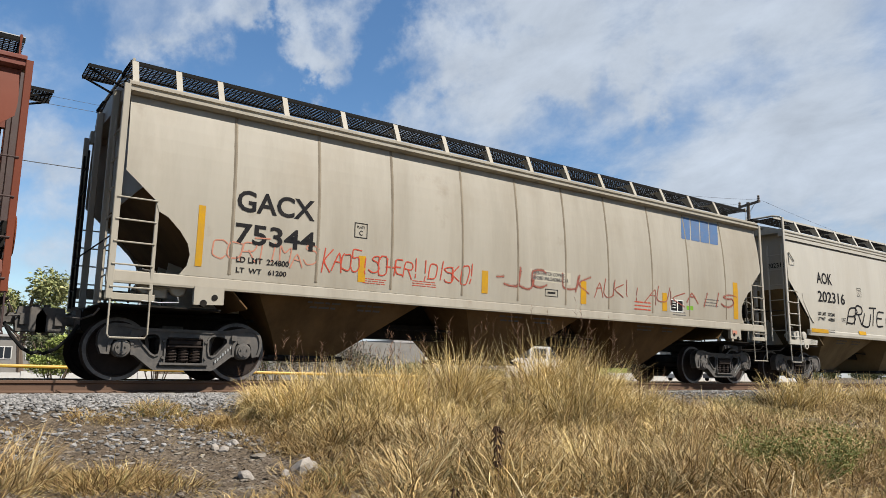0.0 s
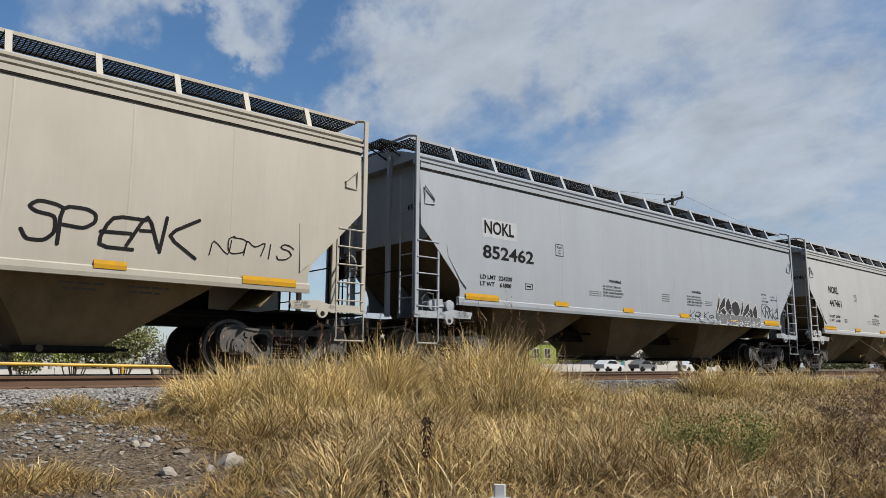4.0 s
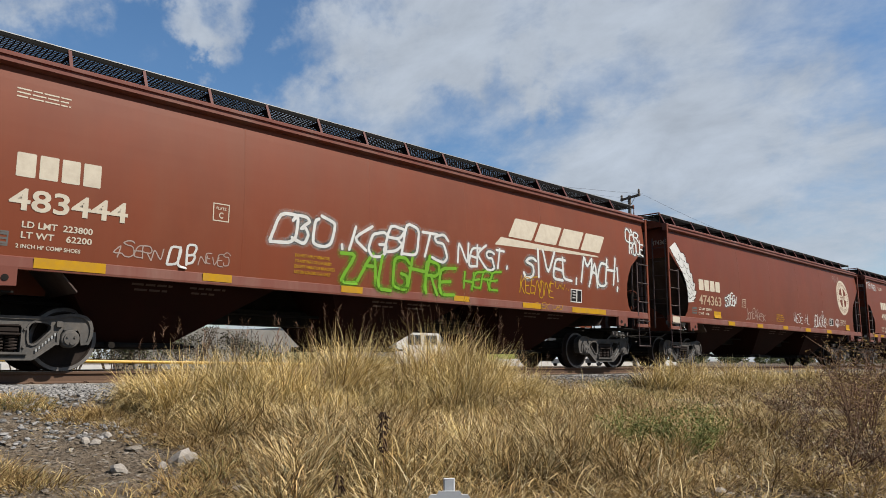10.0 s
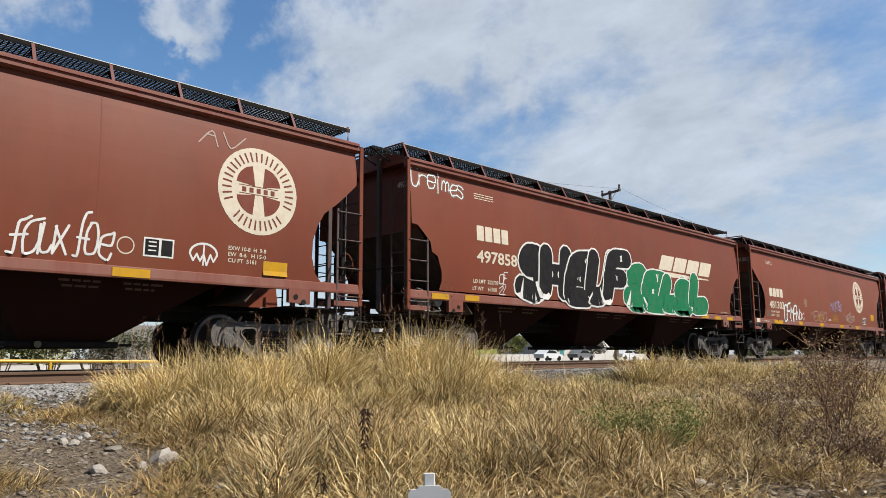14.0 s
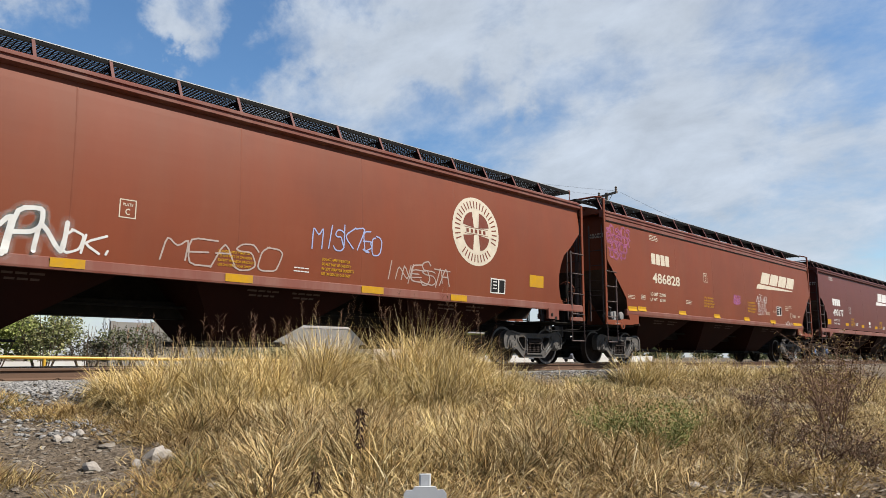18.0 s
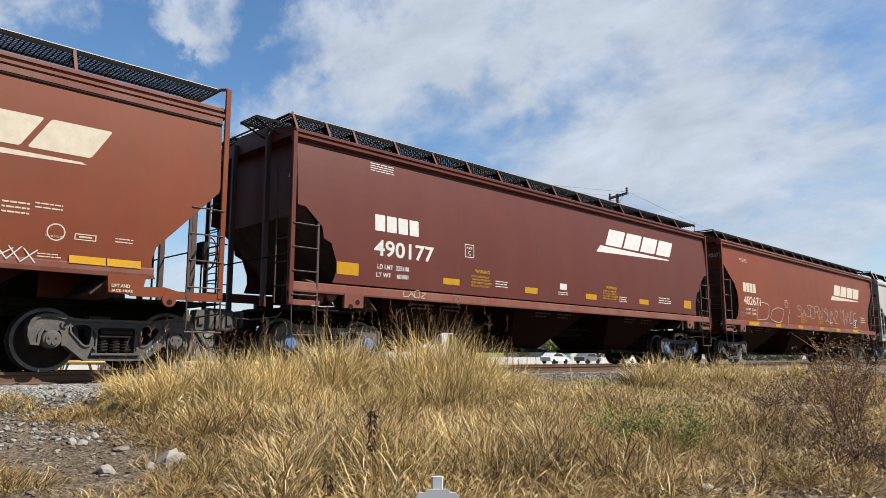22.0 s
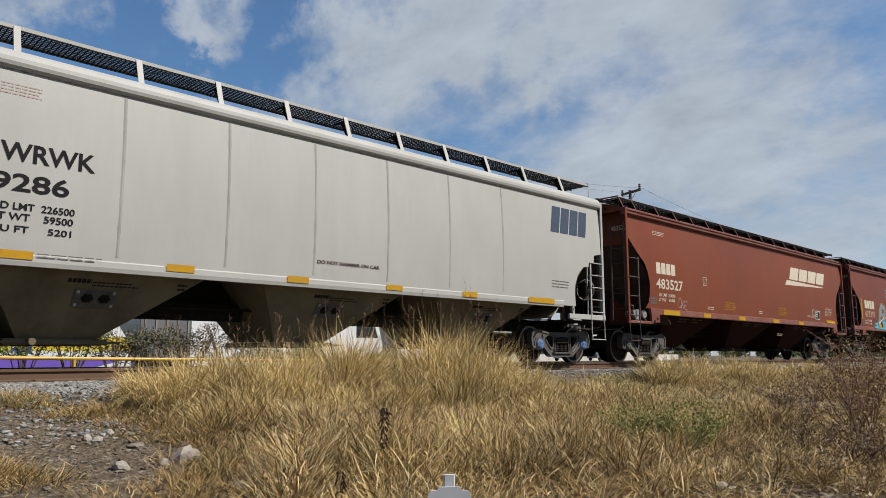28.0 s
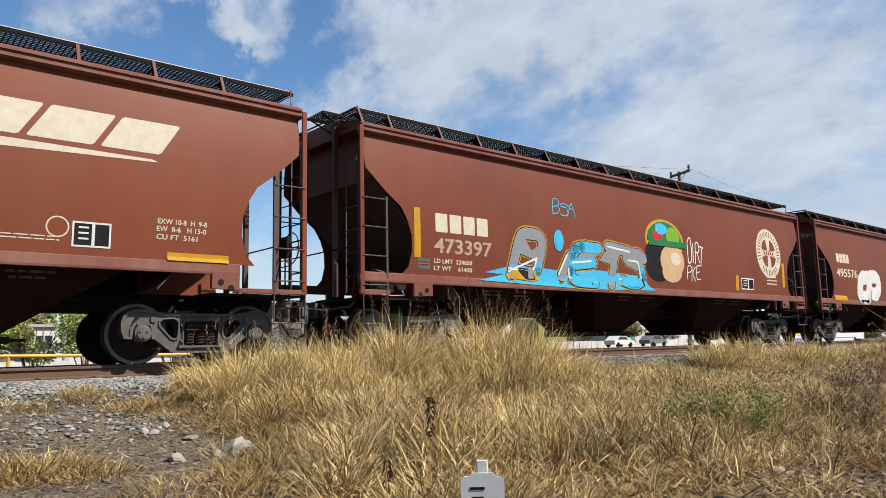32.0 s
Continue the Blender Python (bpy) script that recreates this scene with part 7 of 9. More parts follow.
def card_box(w, x, z):
    """A small dark holder with slots, set on the sill sheet."""
    b = Build()
    frame_of(b, x, z, 0.30, 0.20, 0.02)
    for k in range(3):
        quad(b, x + 0.02, x + 0.28, z - 0.075 + 0.06 * k, z - 0.045 + 0.06 * k)
    drape(w, "card_box", b, INK["KS"], "dark slotted card holder")


def label(w, s, x, z, wd, h, c):
    """A black panel in a white border with small white fields."""
    drape(w, "data_panel", quad(Build(), x, x + wd, z - h / 2, z + h / 2, 0.0), INK["K"])
    b = frame_of(Build(), x, z, wd, h, 0.03 * wd + 0.01, 0.002)
    quad(b, x + 0.50 * wd, x + 0.58 * wd, z - h / 2, z + h / 2, 0.002)
    for k in range(3):
        quad(b, x + 0.16 * wd, x + 0.42 * wd, z + h * (0.24 - 0.22 * k), z + h * (0.31 - 0.22 * k), 0.002)
    drape(w, "panel_border", b, INK["W"])


def blockish(b, x, z, wd, h, lean, k):
    """A plain solid block the size of one letter, its corners cut."""
    c, n = 0.05 * min(wd, h), 5
    rows = [(0.0, c), (c / h, 0.0)] + [(q / n, 0.0) for q in range(1, n)] + [(1 - c / h, 0.0), (1.0, c)]
    v = [(e, 0, z + (u - 0.5) * h) for u, d in rows for e in (x + d + lean * u, x + wd - d + lean * u)]
    b.add(v, [(2 * q, 2 * q + 1, 2 * q + 3, 2 * q + 2) for q in range(len(rows) - 1)])


def mark(w, s, x, z, wd, h, c):
    """The owner's mark as plain blocks."""
    n = int(s)
    for k in range(n):
        b = Build()
        blockish(b, x + wd * k / n, z, wd / n * 0.84, h, 0, k)
        drape(w, "owner_mark", b, ink(c), "plain pale block of the owner's mark")


def logo(w, s, x, z, wd, h, c):
    """The owner's emblem: four leaning blocks, and with R a tapering rule below them."""
    n = int(s)
    rule = c.endswith("R")
    hh = h * 0.72 if rule else h
    zz = z + h * 0.16 if rule else z
    lean = 0.62 * hh if rule else 0.20 * hh
    a, e = x + (0.05 * wd if rule else 0), x + wd - lean
    for k in range(n):
        b = Build()
        blockish(b, a + (e - a) * k / n, zz, (e - a) / n * 0.90, hh, lean, k)
        drape(w, "emblem", b, INK[c[:-1]] if rule else ink(c), "large leaning block of the owner's emblem")
    if rule:
        b, zr, m = Build(), z - h * 0.26, 12
        v = []
        for k in range(m + 1):
            u = k / m
            top = zr - 0.07 * h * u
            v += [(x - 0.06 * wd + 0.94 * wd * u + 0.05 * wd * (1 - u), 0, top), (x - 0.06 * wd + 0.96 * wd * u, 0, top - h * (0.30 - 0.25 * u))]
        b.add(v, [(2 * k, 2 * k + 2, 2 * k + 3, 2 * k + 1) for k in range(m)])
        drape(w, "emblem_rule", b, INK[c[:-1]])


def disc(b, x, z, rx, rz, l=0.0, n=40, a0=0.0, a1=6.2832, inner=0.0):
    pts = [(a0 + (a1 - a0) * k / n) for k in range(n + 1)]
    m = max(1, math.ceil(rz * (1 - inner) / 0.2))
    rings = [1 - (1 - inner) * q / m for q in range(m + 1)]
    v = [(x + g * rx * math.cos(a), l, z + g * rz * math.sin(a)) for g in rings for a in pts]
    return b.add(v, [(q * (n + 1) + k, q * (n + 1) + k + 1, (q + 1) * (n + 1) + k + 1, (q + 1) * (n + 1) + k) for q in range(m) for k in range(n)])


def seal(w, s, x, z, wd, h, c):
    """A round emblem: pale disc, four dark rounded fields that leave a cross, short strokes round the rim."""
    cx, r = x + wd / 2, h / 2
    drape(w, "round_emblem", disc(Build(), cx, z, r, r), ink(c), "round pale emblem with a cross")
    b = Build()
    for k in range(4):
        a = math.pi / 2 * k
        disc(b, cx + 0.10 * r * (1 if k in (0, 3) else -1), z + 0.10 * r * (1 if k < 2 else -1), 0.46 * r, 0.46 * r, 0.003, 10, a + 0.12, a + math.pi / 2 - 0.12)
    quad(b, cx - 0.50 * r, cx + 0.50 * r, z - 0.10 * r, z - 0.085 * r, 0.003)
    quad(b, cx - 0.50 * r, cx + 0.50 * r, z + 0.085 * r, z + 0.10 * r, 0.003)
    for k in range(5):
        quad(b, cx - 0.42 * r + 0.18 * r * k, cx - 0.32 * r + 0.18 * r * k, z - 0.055 * r, z + 0.055 * r, 0.004)
    for k in range(34):
        a = math.radians(200 - 220 * k / 23) if k < 24 else math.radians(228 + 84 * (k - 24) / 9)
        for q0, q1 in ((0.68, 0.90),):
            t = 0.045
            v = [(cx + q * r * math.cos(a + e), 0.003, z + q * r * math.sin(a + e)) for q, e in ((q0, -t), (q1, -t * 0.8), (q1, t * 0.2), (q0, t * 0.2))]
            b.add(v, [(0, 1, 2, 3)])
    tagged(drape(w, "emblem_cross", b, INK["VI"]), kind="stuff")


def fan(w, s, x, z, wd, h, c):
    """A domed mark with drooping points below it."""
    b = Build()
    cx = x + wd / 2
    stroke(b, [(cx + wd / 2 * math.cos(math.pi * k / 12), z + h * 0.5 * math.sin(math.pi * k / 12)) for k in range(13)], 0.035, 0)
    pts = []
    for k in range(5):
        pts += [(x + wd * k / 4, z), (x + wd * (k + 0.5) / 4, z - h * (0.5 if k == 2 else 0.32))]
    stroke(b, pts[:-1], 0.03, 0.0006)
    stroke(b, [(cx, z + 0.5 * h), (cx, z - 0.5 * h)], 0.025, 0.0012)
    drape(w, "painted_mark", b, ink(c))


def ring(w, s, x, z, wd, h, c):
    drape(w, "round_stamp", disc(Build(), x + wd / 2, z, h / 2, h / 2, 0, 28, 0, 6.2832, 0.86), ink(c))


# spray-can strokes: letters on a grid four wide and six high
STROKES = {"A": "002640 1333", "B": "000636453303 33423000", "C": "4536160501103041", "D": "00063645413000", "E": "46060040 0333", "F": "460600 0333", "G": "45361605011030414323", "H": "0006 4046 0343", "I": "2026",
           "J": "4641301001", "K": "0006 460340", "L": "060040", "M": "0006234640", "N": "00064046", "O": "163645413010010516", "P": "00063645443303", "R": "00063645443303 2340", "S": "4536160514344241301001", "T": "0646 2620",
           "U": "060110304146", "V": "062046", "W": "0610233046", "X": "0046 0640", "Y": "062346 2320", "Z": "06460040", "0": "163645413010010516", "2": "05163645340040", "3": "0516364534233442301001", "4": "30360242",
           "5": "460603344241301001", "6": "3616051001301042334303", "7": "064620", "f": "463625212010 1343", "a": "44140301103042 4440", "u": "0401103041 4440", "x": "0044 0440", "o": "143443413010010314", "e": "02424434140301103041", "r": "0004 03143444", "i": "2024 2625", "m": "0004 03142320 23344340", "s": "433414033241301001", "n": "0004 03143440", "!": "2622 2120", ".": "2021", "-": "1333"}


def stroke(b, pts, t, l):
    """A painted stroke of even width with round joints."""
    for (x0, z0), (x1, z1) in zip(pts, pts[1:]):
        d = math.hypot(x1 - x0, z1 - z0) or 1e-6
        nx, nz = -(z1 - z0) / d * t / 2, (x1 - x0) / d * t / 2
        n = max(1, math.ceil(abs(z1 - z0) / 0.2))
        for k in range(n):
            xa, za = x0 + (x1 - x0) * k / n, z0 + (z1 - z0) * k / n
            xb, zb = x0 + (x1 - x0) * (k + 1) / n, z0 + (z1 - z0) * (k + 1) / n
            b.add([(xa + nx, l, za + nz), (xa - nx, l, za - nz), (xb - nx, l, zb - nz), (xb + nx, l, zb + nz)], [(0, 1, 2, 3)])
    for x, z in pts:
        disc(b, x, z, t / 2, t / 2, l + 0.0004, 10)


def rounded(pts):
    """Softens the corners of a stroke."""
    if len(pts) < 3:
        return pts
    out = [pts[0]]
    for p, q, r in zip(pts, pts[1:], pts[2:]):
        m = lambda a, c, k: (a[0] + (c[0] - a[0]) * k, a[1] + (c[1] - a[1]) * k)
        a, c = m(q, p, 0.3), m(q, r, 0.3)
        out += [a, m(m(a, q, 0.5), m(q, c, 0.5), 0.5), c]
    return out + [pts[-1]]


def script(s, x, z, wd, h, seed, wild=0.35):
    """Strokes of a sprayed word, each letter a little off."""
    rng = random.Random(seed)
    step = wd / len(s)
    for k, ch in enumerate(s):
        if ch not in STROKES:
            continue
        sx, sz = step * 0.96 * rng.uniform(0.88, 1.18), h * rng.uniform(0.78, 1.15)
        lean, dz = rng.uniform(0.0, 0.38) * sx, rng.uniform(-0.12, 0.12) * h
        for st in STROKES[ch].split():
            p = [(int(st[i]) / 4, int(st[i + 1]) / 6) for i in range(0, len(st), 2)]
            p = [(u + rng.uniform(-0.08, 0.08) * wild * 2, q + rng.uniform(-0.06, 0.06) * wild * 2) for u, q in p]
            yield k, rounded([(x + step * k + u * sx + lean * q, z + dz - h / 2 + q * sz) for u, q in p])


def tag(w, s, x, z, wd, h, c, mist=None):
    """A sprayed word, letter by letter; mist: the code of the thin spray round its strokes."""
    made, f = {}, Build()
    t = (0.095 if c.endswith("T") else 0.05) * h + 0.006
    for i, (k, p) in enumerate(script(s, x, z, wd, h, round(x * 31) + len(s), 0.55)):
        stroke(made.setdefault(k, Build()), p, t, 0.0008 * (i % 5) + 0.0012)
        if mist:
            for g in (2.0, 3.2):
                stroke(f, p, t * g, 0.0002 * (i % 4))
    if mist:
        tagged(drape(w, "spray_mist", f, MIST[mist]), "thin mist of spray paint", kind="stuff")
    for b in made.values():
        drape(w, "graffiti_letter", b, ink(c), "sprayed graffiti letter")


def flame_piece(w):
    """A graffiti piece of pointed leaves over a row of grey blocks, all with thin white outlines."""
    rng = random.Random(31)
    # each leaf: foot, tip, and width at its belly
    leaves = [(10.98, 1.70, 11.16, 2.30, 0.13), (11.14, 1.70, 11.46, 2.22, 0.30), (11.76, 1.70, 11.68, 2.20, 0.38), (12.16, 1.68, 12.12, 2.12, 0.56), (12.42, 1.70, 12.53, 2.18, 0.14),
              (12.58, 1.68, 12.90, 2.12, 0.32), (13.08, 1.66, 13.00, 1.96, 0.42), (13.36, 1.64, 13.36, 2.08, 0.30), (11.44, 1.68, 11.40, 1.88, 0.30), (12.80, 1.66, 12.82, 1.86, 0.30)]
    for k, (xa, za, xb, zb, wd) in enumerate(leaves):
        n, l = 9, 0.003 * (k % 3)
        rows = []
        for i in range(n + 1):
            q = i / n
            bend = 0.05 * math.sin(3.1 * q)
            c = xa + (xb - xa) * q + bend * (1 if xb > xa else -1)
            half = wd / 2 * (0.42 + 0.58 * math.sin(math.pi * min(1, q * 1.35))) if q < 0.38 else wd / 2 * math.cos(math.pi / 2 * (q - 0.38) / 0.62) ** (0.55 if wd > 0.4 else 1.15)
            rows.append((c - half, c + half, za + (zb - za) * q))
        f, o = Build(), Build()
        for (a, b, z), (c, d, y) in zip(rows, rows[1:]):
            f.add([(a, l + 0.001, z), (b, l + 0.001, z), (d, l + 0.001, y), (c, l + 0.001, y)], [(0, 1, 2, 3)])
        stroke(o, [(a, z) for a, _, z in rows] + [(b, z) for _, b, z in rows[::-1]], 0.020, l + 0.002)
        drape(w, "graffiti_leaf", f, INK["KD"], "dark pointed leaf of a graffiti piece")
        drape(w, "graffiti_outline", o, INK["W"], "thin white outline of a graffiti leaf")
        if wd > 0.2:
            h = Build()
            m = len(rows) // 2
            stroke(h, [(a + 0.2 * (b - a), z - 0.02) for a, b, z in rows[1:m]], 0.010, l + 0.0026)
            drape(w, "graffiti_shine", h, INK["PG"], "grey shine on a graffiti leaf")
    # the blocks over the sill
    for xa, xb in ((10.98, 11.58), (11.59, 12.22), (12.23, 12.48), (12.49, 13.02), (13.03, 13.24), (13.25, 13.66)):
        f, o, h = Build(), Build(), Build()
        lean = 0.03
        c = [(xa, 1.71), (xb, 1.69), (xb - lean, 1.43), (xb - 0.10, 1.385), (xa + 0.10, 1.385), (xa + lean, 1.45)]
        f.add([(x, -0.0012, z) for x, z in c], [(0, 1, 2, 3, 4, 5)])
        stroke(o, c + [c[0]], 0.020, -0.0006)
        for _ in range(5):
            x, z = rng.uniform(xa + 0.06, xb - 0.16), rng.uniform(1.45, 1.64)
            stroke(h, [(x, z), (x + rng.uniform(0.06, 0.14), z + rng.uniform(-0.02, 0.02))], 0.012, -0.0004)
        x = rng.uniform(xa + 0.1, xb - 0.1)
        stroke(h, [(x, 1.40), (x + 0.015, 1.56), (x - 0.02, 1.68)], 0.018, -0.0002)
        drape(w, "graffiti_block", f, INK["KM"], "grey sprayed block of a graffiti piece")
        drape(w, "graffiti_outline", o, INK["W"], "thin white outline of a grey block")
        drape(w, "graffiti_shine", h, INK["W"], "white dashes on a grey block")
    ring = Build()
    stroke(ring, [(11.76 + 0.08 * math.cos(a / 2), 1.76 + 0.08 * math.sin(a / 2)) for a in range(11)], 0.03, 0.009)
    drape(w, "graffiti_ring", ring, INK["PG"], "small grey ring in a graffiti piece")


STYLE = {"INK": ("W", "K"), "GREEN": ("W", "DG"), "BLUE": ("Y", "L2"), "CHALK": ("W", "W")}


def bubble(w, s, x, z, wd, h, c):
    """Fat overlapping letters, each with its fill inside a pale outline."""
    o, fill = STYLE[c]
    rng, n = random.Random(round(x * 7)), len(s)
    step = wd / n
    g = 0.038 * min(1.2, h)
    edge = Build()
    for k, ch in enumerate(s):
        l, body = 0.0045 * k, Build()
        hh = h * rng.uniform(0.74, 0.86) * (0.86 if c == "GREEN" else 1)
        fat = {"GREEN": 0.60, "INK": 0.56}.get(c, 0.46) * step
        for _, p in script(ch, x + step * (k + 0.08), z - 0.02 * h + rng.uniform(-0.04, 0.04) * h, step * 0.92, hh, round(x * 9) + k, 0.5):
            p = [(a, max(q, 1.36 + fat / 2 + g)) for a, q in p]
            stroke(edge, p, fat + 2 * g, l)
            stroke(body, p, fat, l + 0.0022)
        drape(w, "graffiti_letter", body, INK[fill], "fat rounded graffiti letter")
    drape(w, "graffiti_outline", edge, INK[o], "rounded graffiti piece with a pale outline")


def mural(w, s, x, z, wd, h, c):
    """The large piece: angular blue and silver letters, edged in black and yellow, over a jagged cyan base."""
    base = [(-0.20, -0.42), (-0.05, -0.30), (-0.16, -0.28), (0.04, -0.10), (0.3, -0.16), (0.62, -0.10), (0.98, -0.16), (1.04, -0.36), (1.10, -0.44), (0.5, -0.48)]
    drape(w, "mural_base", Build().add([(x + u * wd, 0, z + q * h) for u, q in base], [tuple(range(len(base)))]), INK["L2"])
    step = wd / len(s)
    letters = [(k, [q for _, q in script(ch, x + step * (k + 0.04), z + 0.02 * h, step * 0.96, h * (0.66 if ch != "I" else 0.44), 14 + k, 0.6)]) for k, ch in enumerate(s)]
    peaks = [((0.02, 0.12), (0.06, 0.50), (0.13, 0.16), (0.22, 0.34), (0.17, -0.02)), ((0.44, 0.05), (0.52, 0.46), (0.66, 0.30), (0.56, 0.10)), ((0.62, 0.10), (0.70, 0.38), (0.80, 0.28), (0.74, 0.02)), ((0.84, 0.05), (0.90, 0.24), (1.02, 0.32), (0.98, -0.10))]
    for name, grow, l, col in (("mural_edge", 0.10, 0.002, "Y"), ("mural_shadow", 0.045, 0.005, "K"), ("mural_fill", 0.0, 0.008, "PG")):
        b = Build()
        for k, ps in letters:
            if name == "mural_fill":
                b = Build()
            for i, p in enumerate(ps):
                stroke(b, p, (0.27 + grow) * step, l + 0.0003 * (i % 4))
            if name == "mural_fill":
                drape(w, name, b, INK[col])
        for pk in (peaks if l < 0.008 else []):
            cu, cq = sum(u for u, _ in pk) / len(pk), sum(q for _, q in pk) / len(pk)
            g = 1 + grow * 1.6
            b.add([(x + (cu + (u - cu) * g) * wd, l - 0.0004, z + (cq + (q - cq) * g) * h) for u, q in pk], [tuple(range(len(pk)))])
        if name != "mural_fill":
            drape(w, name, b, INK[col])
    for pk in peaks:
        drape(w, "mural_peak", Build().add([(x + u * wd, 0.0068, z + q * h) for u, q in pk], [tuple(range(len(pk)))]), INK["PG"])
    low, li = Build(), Build()
    for k, ps in letters:
        for i, p in enumerate(ps):
            # the lower half of every letter is cyan, with a white line between the colours
            cut = z - 0.02 * h + 0.10 * h * math.sin(1.7 * k)
            for (xa, za), (xb, zb) in zip(p, p[1:]):
                if max(za, zb) < cut or (k == 2 and min(za, zb) > z - 0.3 * h):
                    stroke(low, [(xa, za), (xb, zb)], 0.25 * step, 0.0105 + 0.0003 * (i % 4))
            stroke(li, [(a - 0.10 * step, q + 0.03) for a, q in p if q < cut + 0.1 * h] or p[:2], 0.05 * step, 0.0135 + 0.0003 * (i % 4))
    drape(w, "mural_lower_fill", low, INK["L2"])
    drape(w, "mural_lines", li, INK["W"])
    drape(w, "mural_dot", disc(disc(Build(), x + 0.32 * wd, z + 0.40 * h, 0.135 * h, 0.20 * h, 0.006), x + 0.32 * wd, z + 0.40 * h, 0.10 * h, 0.16 * h, 0.012), INK["L2"])


def face(w, s, x, z, wd, h, c):
    """A painted head in a green hat, as plain shapes."""
    cx = x + wd * 0.5
    drape(w, "painted_outline", disc(Build(), cx - 0.03 * wd, z + 0.20 * h, 0.50 * wd, 0.33 * h, 0.0), INK["Y"])
    drape(w, "painted_hair", disc(Build(), cx - 0.22 * wd, z - 0.12 * h, 0.36 * wd, 0.34 * h, 0.004), INK["K"])
    drape(w, "painted_head", disc(disc(Build(), cx + 0.14 * wd, z - 0.12 * h, 0.32 * wd, 0.26 * h, 0.008), cx + 0.12 * wd, z - 0.30 * h, 0.26 * wd, 0.16 * h, 0.0085), INK["TAN"])
    drape(w, "painted_beard", disc(Build(), cx + 0.22 * wd, z - 0.08 * h, 0.14 * wd, 0.10 * h, 0.012), INK["C"])
    drape(w, "painted_hat", disc(Build(), cx - 0.03 * wd, z + 0.18 * h, 0.45 * wd, 0.31 * h, 0.012, 30, 0.0, math.pi), INK["DG"])
    drape(w, "painted_hat_patch", disc(Build(), cx + 0.18 * wd, z + 0.26 * h, 0.18 * wd, 0.16 * h, 0.016), INK["G"])
    drape(w, "painted_hat_patch", disc(Build(), cx - 0.22 * wd, z + 0.26 * h, 0.13 * wd, 0.10 * h, 0.016), INK["RED"])
    drape(w, "painted_hat_patch", disc(Build(), cx - 0.12 * wd, z + 0.37 * h, 0.16 * wd, 0.09 * h, 0.019), INK["L2"])
    drape(w, "painted_brim", quad(Build(), cx - 0.48 * wd, cx + 0.52 * wd, z + 0.10 * h, z + 0.19 * h, 0.020, 0.05 * wd), INK["DG"])


def scales(w, s, x, z, wd, h, c):
    """A white painted band of overlapping scales round the curved end cut."""
    inner = [(0.06, 3.55), (0.42, 3.14), (0.72, 2.82), (0.88, 2.55), (0.98, 2.22), (0.99, 1.95)]
    outer = [(0.46, 3.76), (1.06, 3.36), (1.28, 2.98), (1.50, 2.50), (1.58, 2.22), (1.40, 2.00)]

    def at(u, v):
        """u along the band, v across it."""
        k = min(4, int(u * 5))
        q = u * 5 - k
        a = [inner[k][i] + (inner[k + 1][i] - inner[k][i]) * q for i in (0, 1)]
        b = [outer[k][i] + (outer[k + 1][i] - outer[k][i]) * q for i in (0, 1)]
        return (a[0] + (b[0] - a[0]) * v, a[1] + (b[1] - a[1]) * v)

    b, e, rng = Build(), Build(), random.Random(4)
    n = 40
    jag = [1.0 - 0.22 * ((k * 7 / n) % 1.0) for k in range(n + 1)]
    rows = [[at(k / n, jag[k] * v / 4) for v in range(5)] for k in range(n + 1)]
    flat = [(px, 0.0, pz) for r in rows for px, pz in r]
    b.add(flat, [(5 * k + v, 5 * k + v + 1, 5 * k + v + 6, 5 * k + v + 5) for k in range(n) for v in range(4)])
    stroke(e, [r[4] for r in rows], 0.016, 0.003)
    stroke(e, [r[0] for r in rows], 0.014, 0.003)
    for k in range(1, 8):
        for lane in (0, 1):
            u0 = (k + 0.45 * lane) / 8.3
            du = 0.085 * rng.uniform(0.8, 1.2)
            v0, v1 = (0.0, 0.52) if lane == 0 else (0.46, 0.9)
            arc = [at(min(0.999, max(0.0, u0 + du * math.sin(math.pi * q / 8))), v0 + (v1 - v0) * q / 8) for q in range(9)]
            stroke(e, arc, 0.014, 0.0036)
    drape(w, "graffiti_scale_band", b, INK["W"], "white painted scale pattern along the end cut")
    drape(w, "scale_edge", e, INK["K"])


def seams(w, first, step, n, mat, proud=0.008, foot=-0.012, half=0.03):
    """Upright weld seams of the side sheets."""
    for k in range(n):
        x = first + step * k
        b, q = Build(), BULGE_OF[w.name]
        zs = [1.585, 2.0, 2.4, 2.7, 3.0, 3.3, 3.6, 3.85, 4.08]
        for za, zb in zip(zs, zs[1:]):
            b.add([(x - half, skin(za, foot, q), za), (x, skin(za, proud, q), za), (x + half, skin(za, foot, q), za), (x - half, skin(zb, foot, q), zb), (x, skin(zb, proud, q), zb), (x + half, skin(zb, foot, q), zb)], [(0, 1, 4, 3), (1, 2, 5, 4)])
        part("weld_seam", b, mat, w, key=("seam", round(x, 2), proud, q, half))


for x in (1.56, 2.98, 4.39, 5.93, 7.30, 8.61, 9.91, 11.38, 12.74, 14.23):
    seams(w1, x, 1, 1, M["seam"], 0.010, -0.006, 0.045)
M["pale_seam"] = surface("grey_weld_seam", (0.200, 0.195, 0.180), 0.7, 0, 0.2, 4, (1, 1, 0.35), (0.275, 0.270, 0.254), 0.8)
seams(w12, 2.07, 1.672, 7, M["pale_seam"], 0.005, -0.001)
for wagon, mat in ((w2, "cream"), (w3, "grey"), (w4, "white")):
    seams(wagon, 2.62, 1.555, 8, M[mat], 0.0026, -0.002)


